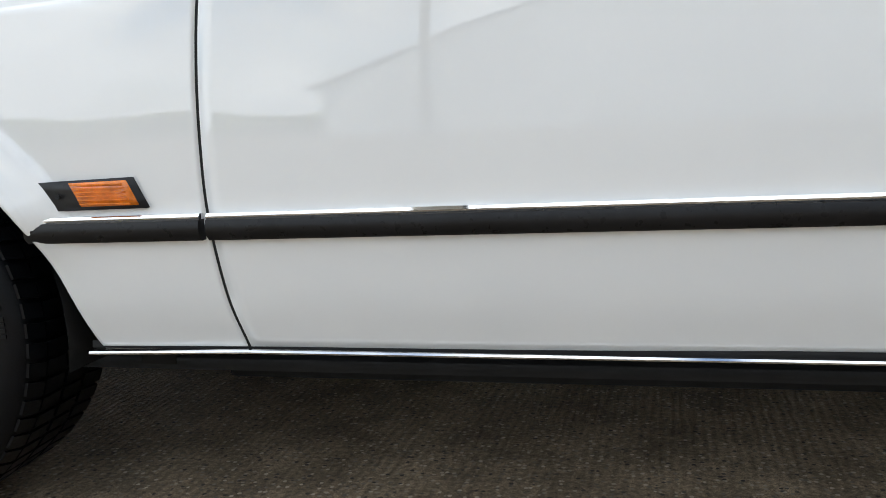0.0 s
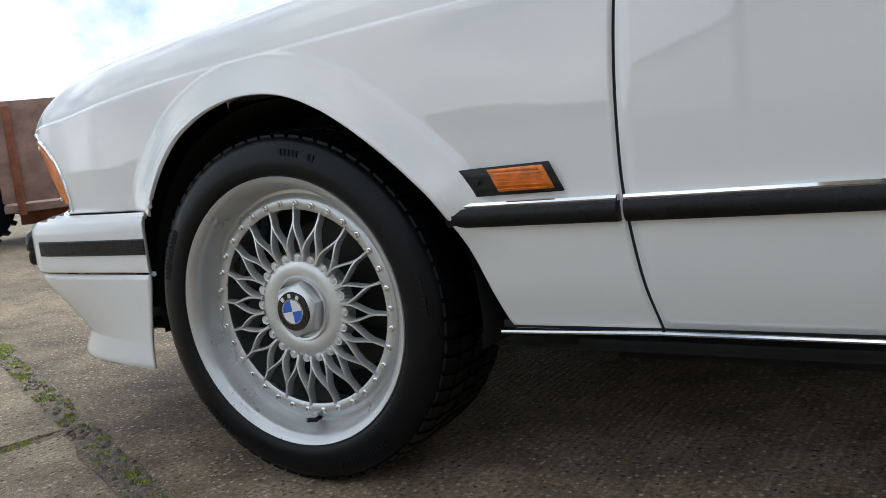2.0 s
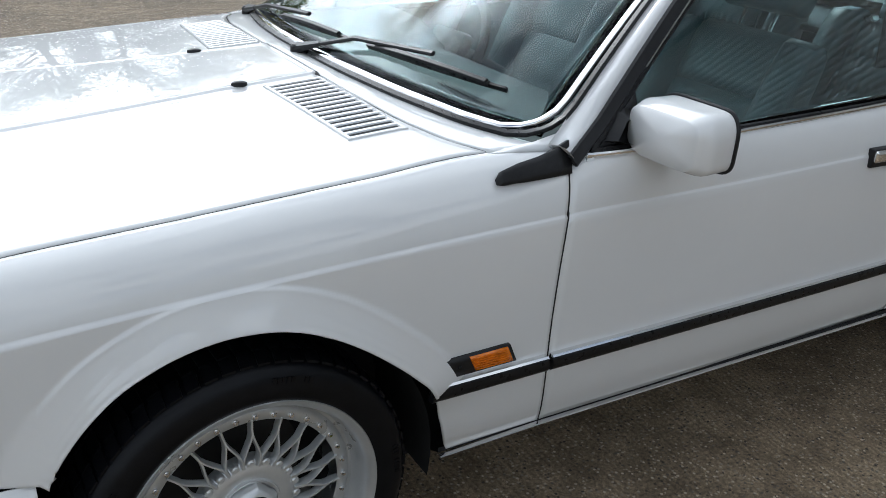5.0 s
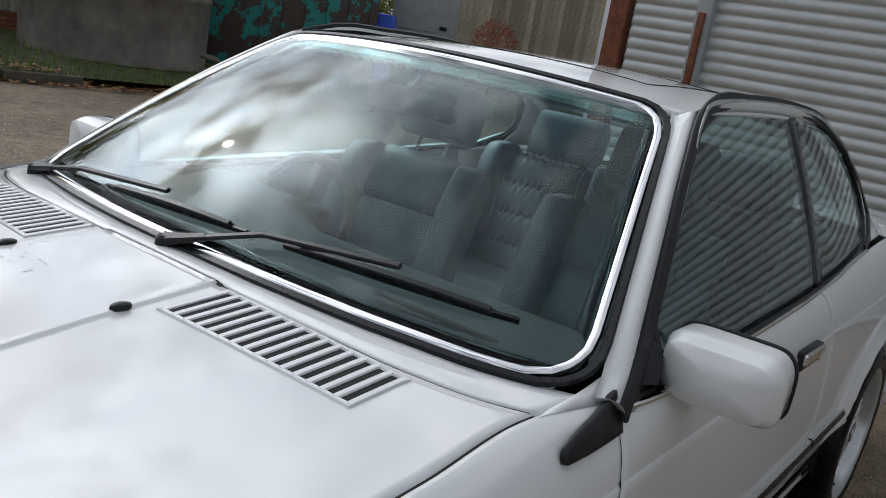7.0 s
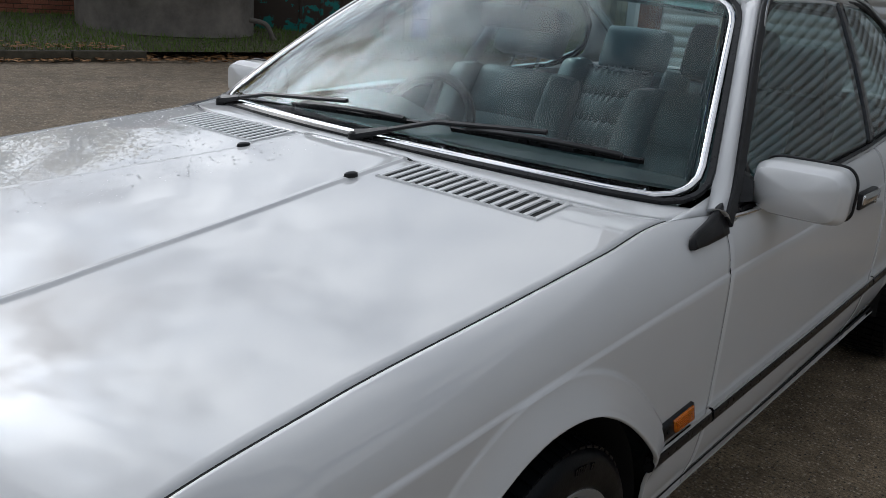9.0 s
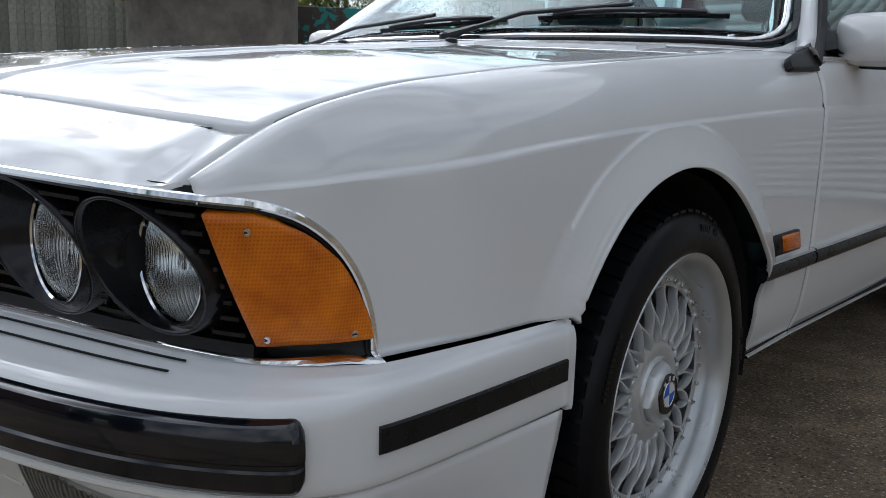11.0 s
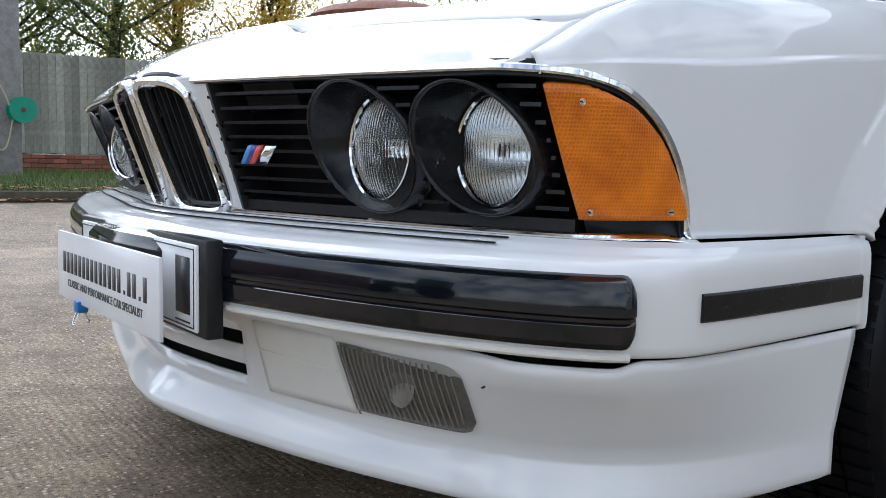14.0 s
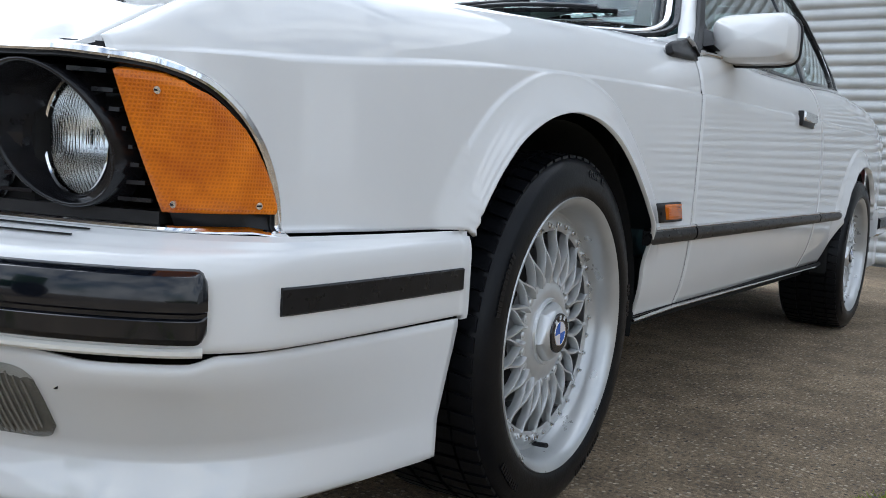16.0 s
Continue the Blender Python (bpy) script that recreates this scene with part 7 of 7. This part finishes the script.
def tree(x, y, h, seed, mat, spread=2.2, low=1.2, density=17000):
    r = np.random.RandomState(seed)
    t = thing("tree", "tall autumn tree behind the fence, leaves turning", "tree", (x, y, 0), group="trees behind the fence")
    bm = bmesh.new()
    top = Vector((r.normal(0, .3), r.normal(0, .3), h * .8))
    sweep(chain([(0, 0, 0), (r.normal(0, .12), r.normal(0, .12), h * .3), tuple(top)], 5), disc_profile(.17, 8), up=(1, 0, 0), bm=bm, scale=lambda q: 1 - .8 * q)
    clumps = []
    for k in range(22):
        z = low + (h * .85 - low) * (k + r.rand()) / 22
        a = r.uniform(0, 6.28)
        ln = spread * (.5 + .6 * r.rand()) * (1.1 - .55 * z / h)
        st = Vector((0, 0, z * .85))
        en = Vector((math.cos(a) * ln, math.sin(a) * ln, z + r.uniform(.2, .9)))
        sweep(chain([tuple(st), tuple(st.lerp(en, .5) + Vector((0, 0, -.1))), tuple(en)], 3), disc_profile(.05, 6), up=(.3, .2, 1), bm=bm, scale=lambda q: 1 - .8 * q)
        for j in range(4):
            clumps.append((st.lerp(en, .45 + .2 * j) + Vector((r.normal(0, .25), r.normal(0, .25), r.normal(0, .25))), r.uniform(.3, .65)))
    part("trunk", bm, BARK, t)
    bm = bmesh.new()
    for k in range(density):
        c, rad = clumps[r.randint(len(clumps))]
        p = c + Vector((r.normal(), r.normal(), r.normal())) * rad * .55
        s_ = r.uniform(.028, .060)
        n1 = Vector((r.normal(), r.normal(), r.normal())).normalized() * s_
        n2 = Vector((r.normal(), r.normal(), r.normal())).normalized() * s_ * .6
        bm.faces.new([bm.verts.new(p + v) for v in (-n1, n2, n1, -n2)])
    part("crown", bm, mat, t, smooth_angle=0)


for k, (x, y, h, m) in enumerate(((-5.5, 19.5, 7, FOLIAGE), (-2.6, 18.2, 7.5, FOLIAGE), (-.4, 19.6, 6.6, YELLOW), (1.2, 17.6, 7.2, FOLIAGE), (3.0, 18.6, 7.6, FOLIAGE), (4.6, 17.2, 6.8, FOLIAGE), (6.4, 18.6, 6.6, YELLOW), (8.6, 18.0, 6.2, YELLOW), (11.8, 17.2, 5.0, FOLIAGE), (14.5, 16.2, 5.2, FOLIAGE), (18, 15, 5.4, FOLIAGE))):
    tree(x, y, h, 11 + k, m)

# ---- farm trailer and tractor in front of the car ----
TRAILER = material("pink_brown_boards", (.27, .17, .14), .85, vary=.4, vscale=7, bump=.4, bscale=60)
TGREEN = material("tractor_green", (.015, .11, .025), .4, coat=.4, vary=.2, vscale=8)
tr = thing("farm_trailer", "small farm trailer with weathered brown board sides", "trailer")
mt = Matrix.Translation((-5.6, 1.95, 0)) @ Matrix.Rotation(radians(58), 4, "Z")
part("side_board", placed(box(0, 2.6, -.02, .02, .36, 1.16, .006), mt), TRAILER, tr)
part("end_board", placed(box(0, .04, .021, 1.5, .36, 1.16, .006), mt), TRAILER, tr)
part("bed", placed(box(0, 2.6, 0, 1.5, .28, .34, .005), mt), TRAILER, tr)
for q in (.1, .9, 1.7):
    part("stake", placed(box(q, q + .06, -.05, -.02, .26, 1.12, .006), mt), RUST, tr)
part("chassis", placed(box(.1, 2.5, .3, .42, .16, .28, .01), mt), RUST, tr)
for q in (.15, 1.35):
    part("trailer_wheel", placed(lathe([(0, -.09), (.13, -.09), (.2, -.1), (.24, -.07), (.25, 0), (.24, .07), (.2, .1), (0, .09)], (1.5, q, .25), "y", 28), mt), TYRE, tr)
tc2 = thing("tractor", "green tractor with large black tyres behind the trailer", "tractor")
mt = Matrix.Translation((-6.85, 2.62, 0)) @ Matrix.Rotation(radians(75), 4, "Z")
part("bonnet", placed(box(-1.2, -.1, -.3, .3, .65, 1.25, .08, 3), mt), TGREEN, tc2)
part("cab", placed(box(-2.4, -1.2, -.55, .55, .7, 2.0, .06), mt), TGREEN, tc2)
for x_, r_, w_, q in ((-.35, .36, .11, -.5), (-.35, .36, .11, .5), (-1.9, .62, .19, -.75), (-1.9, .62, .19, .75)):
    bm = lathe([(0, -w_ * .6), (r_ * .55, -w_ * .7), (r_ * .8, -w_), (r_ * .96, -w_ * .9), (r_, -w_ * .5), (r_, w_ * .5), (r_ * .96, w_ * .9), (r_ * .8, w_), (r_ * .55, w_ * .7), (0, w_ * .6)], (x_, q, r_), "y", 36)
    lugs = bmesh.new()
    for k in range(22):
        a = 2 * math.pi * k / 22
        m2 = Matrix.Translation((x_, q, r_)) @ Matrix.Rotation(-a, 4, "Y") @ Matrix.Translation((r_, 0, 0))
        box(-.02, .025, -w_ * .9, w_ * .9, -.02, .02, m=m2, bm=lugs)
    big_tyre = part("tyre", placed(bm, mt), TYRE, tc2)
    part("tread", placed(lugs, mt), TYRE, big_tyre)["kind"] = "stuff"

# ---- across the yard, seen as reflections in the paint ----
CLAD = material("grey_barn_cladding", (.33, .34, .34), .6, vary=.12, vscale=1.5)
barn = thing("barn", "long grey clad gabled farm building across the yard", "building")
rows = []
for k in range(212):
    x = -6.5 + k * .09
    rows.append([(x, -20 - .02 * (k % 2), 0), (x, -20 - .02 * (k % 2), 7.0 - .53 * abs(x - 3))])
part("wall", sheet(rows, True), CLAD, barn, smooth_angle=0)
part("roof", sheet([[(x, y, z) for y in (-19.8, -38)] for x, z in ((-6.9, 1.83), (3, 7.08), (12.9, 1.83))], True, .1), STEEL, barn)
part("side_wall", box(-6.5, -6.4, -38, -20.03, 0, 1.95), CLAD, barn)
hg = np.random.RandomState(8)
bm = bmesh.new()
for k in range(15000):
    x = hg.uniform(-40, 45)
    top = 1.1 + .25 * math.sin(x * .21) + .2 * math.sin(x * .83 + 1)
    p = Vector((x, (-27 if x < -8 else -44) + hg.normal(0, .6), top * hg.rand() ** .6))
    n1, n2 = (Vector((hg.normal(), hg.normal(), hg.normal())).normalized() * hg.uniform(.12, .3) for _ in range(2))
    bm.faces.new([bm.verts.new(p + v) for v in (-n1, n2, n1, -n2)])
tagged(part("hedge", bm, FOLIAGE, None, "", 0), "distant hedge line across the yard", "hedge", "", "stuff")
pole = thing("utility_pole", "tall timber pole across the yard", "pole", (-3.4, -18, 0))
part("pole_shaft", sweep([(0, 0, 0), (0, 0, 8)], disc_profile(.12, 10), up=(1, 0, 0)), BARK, pole)
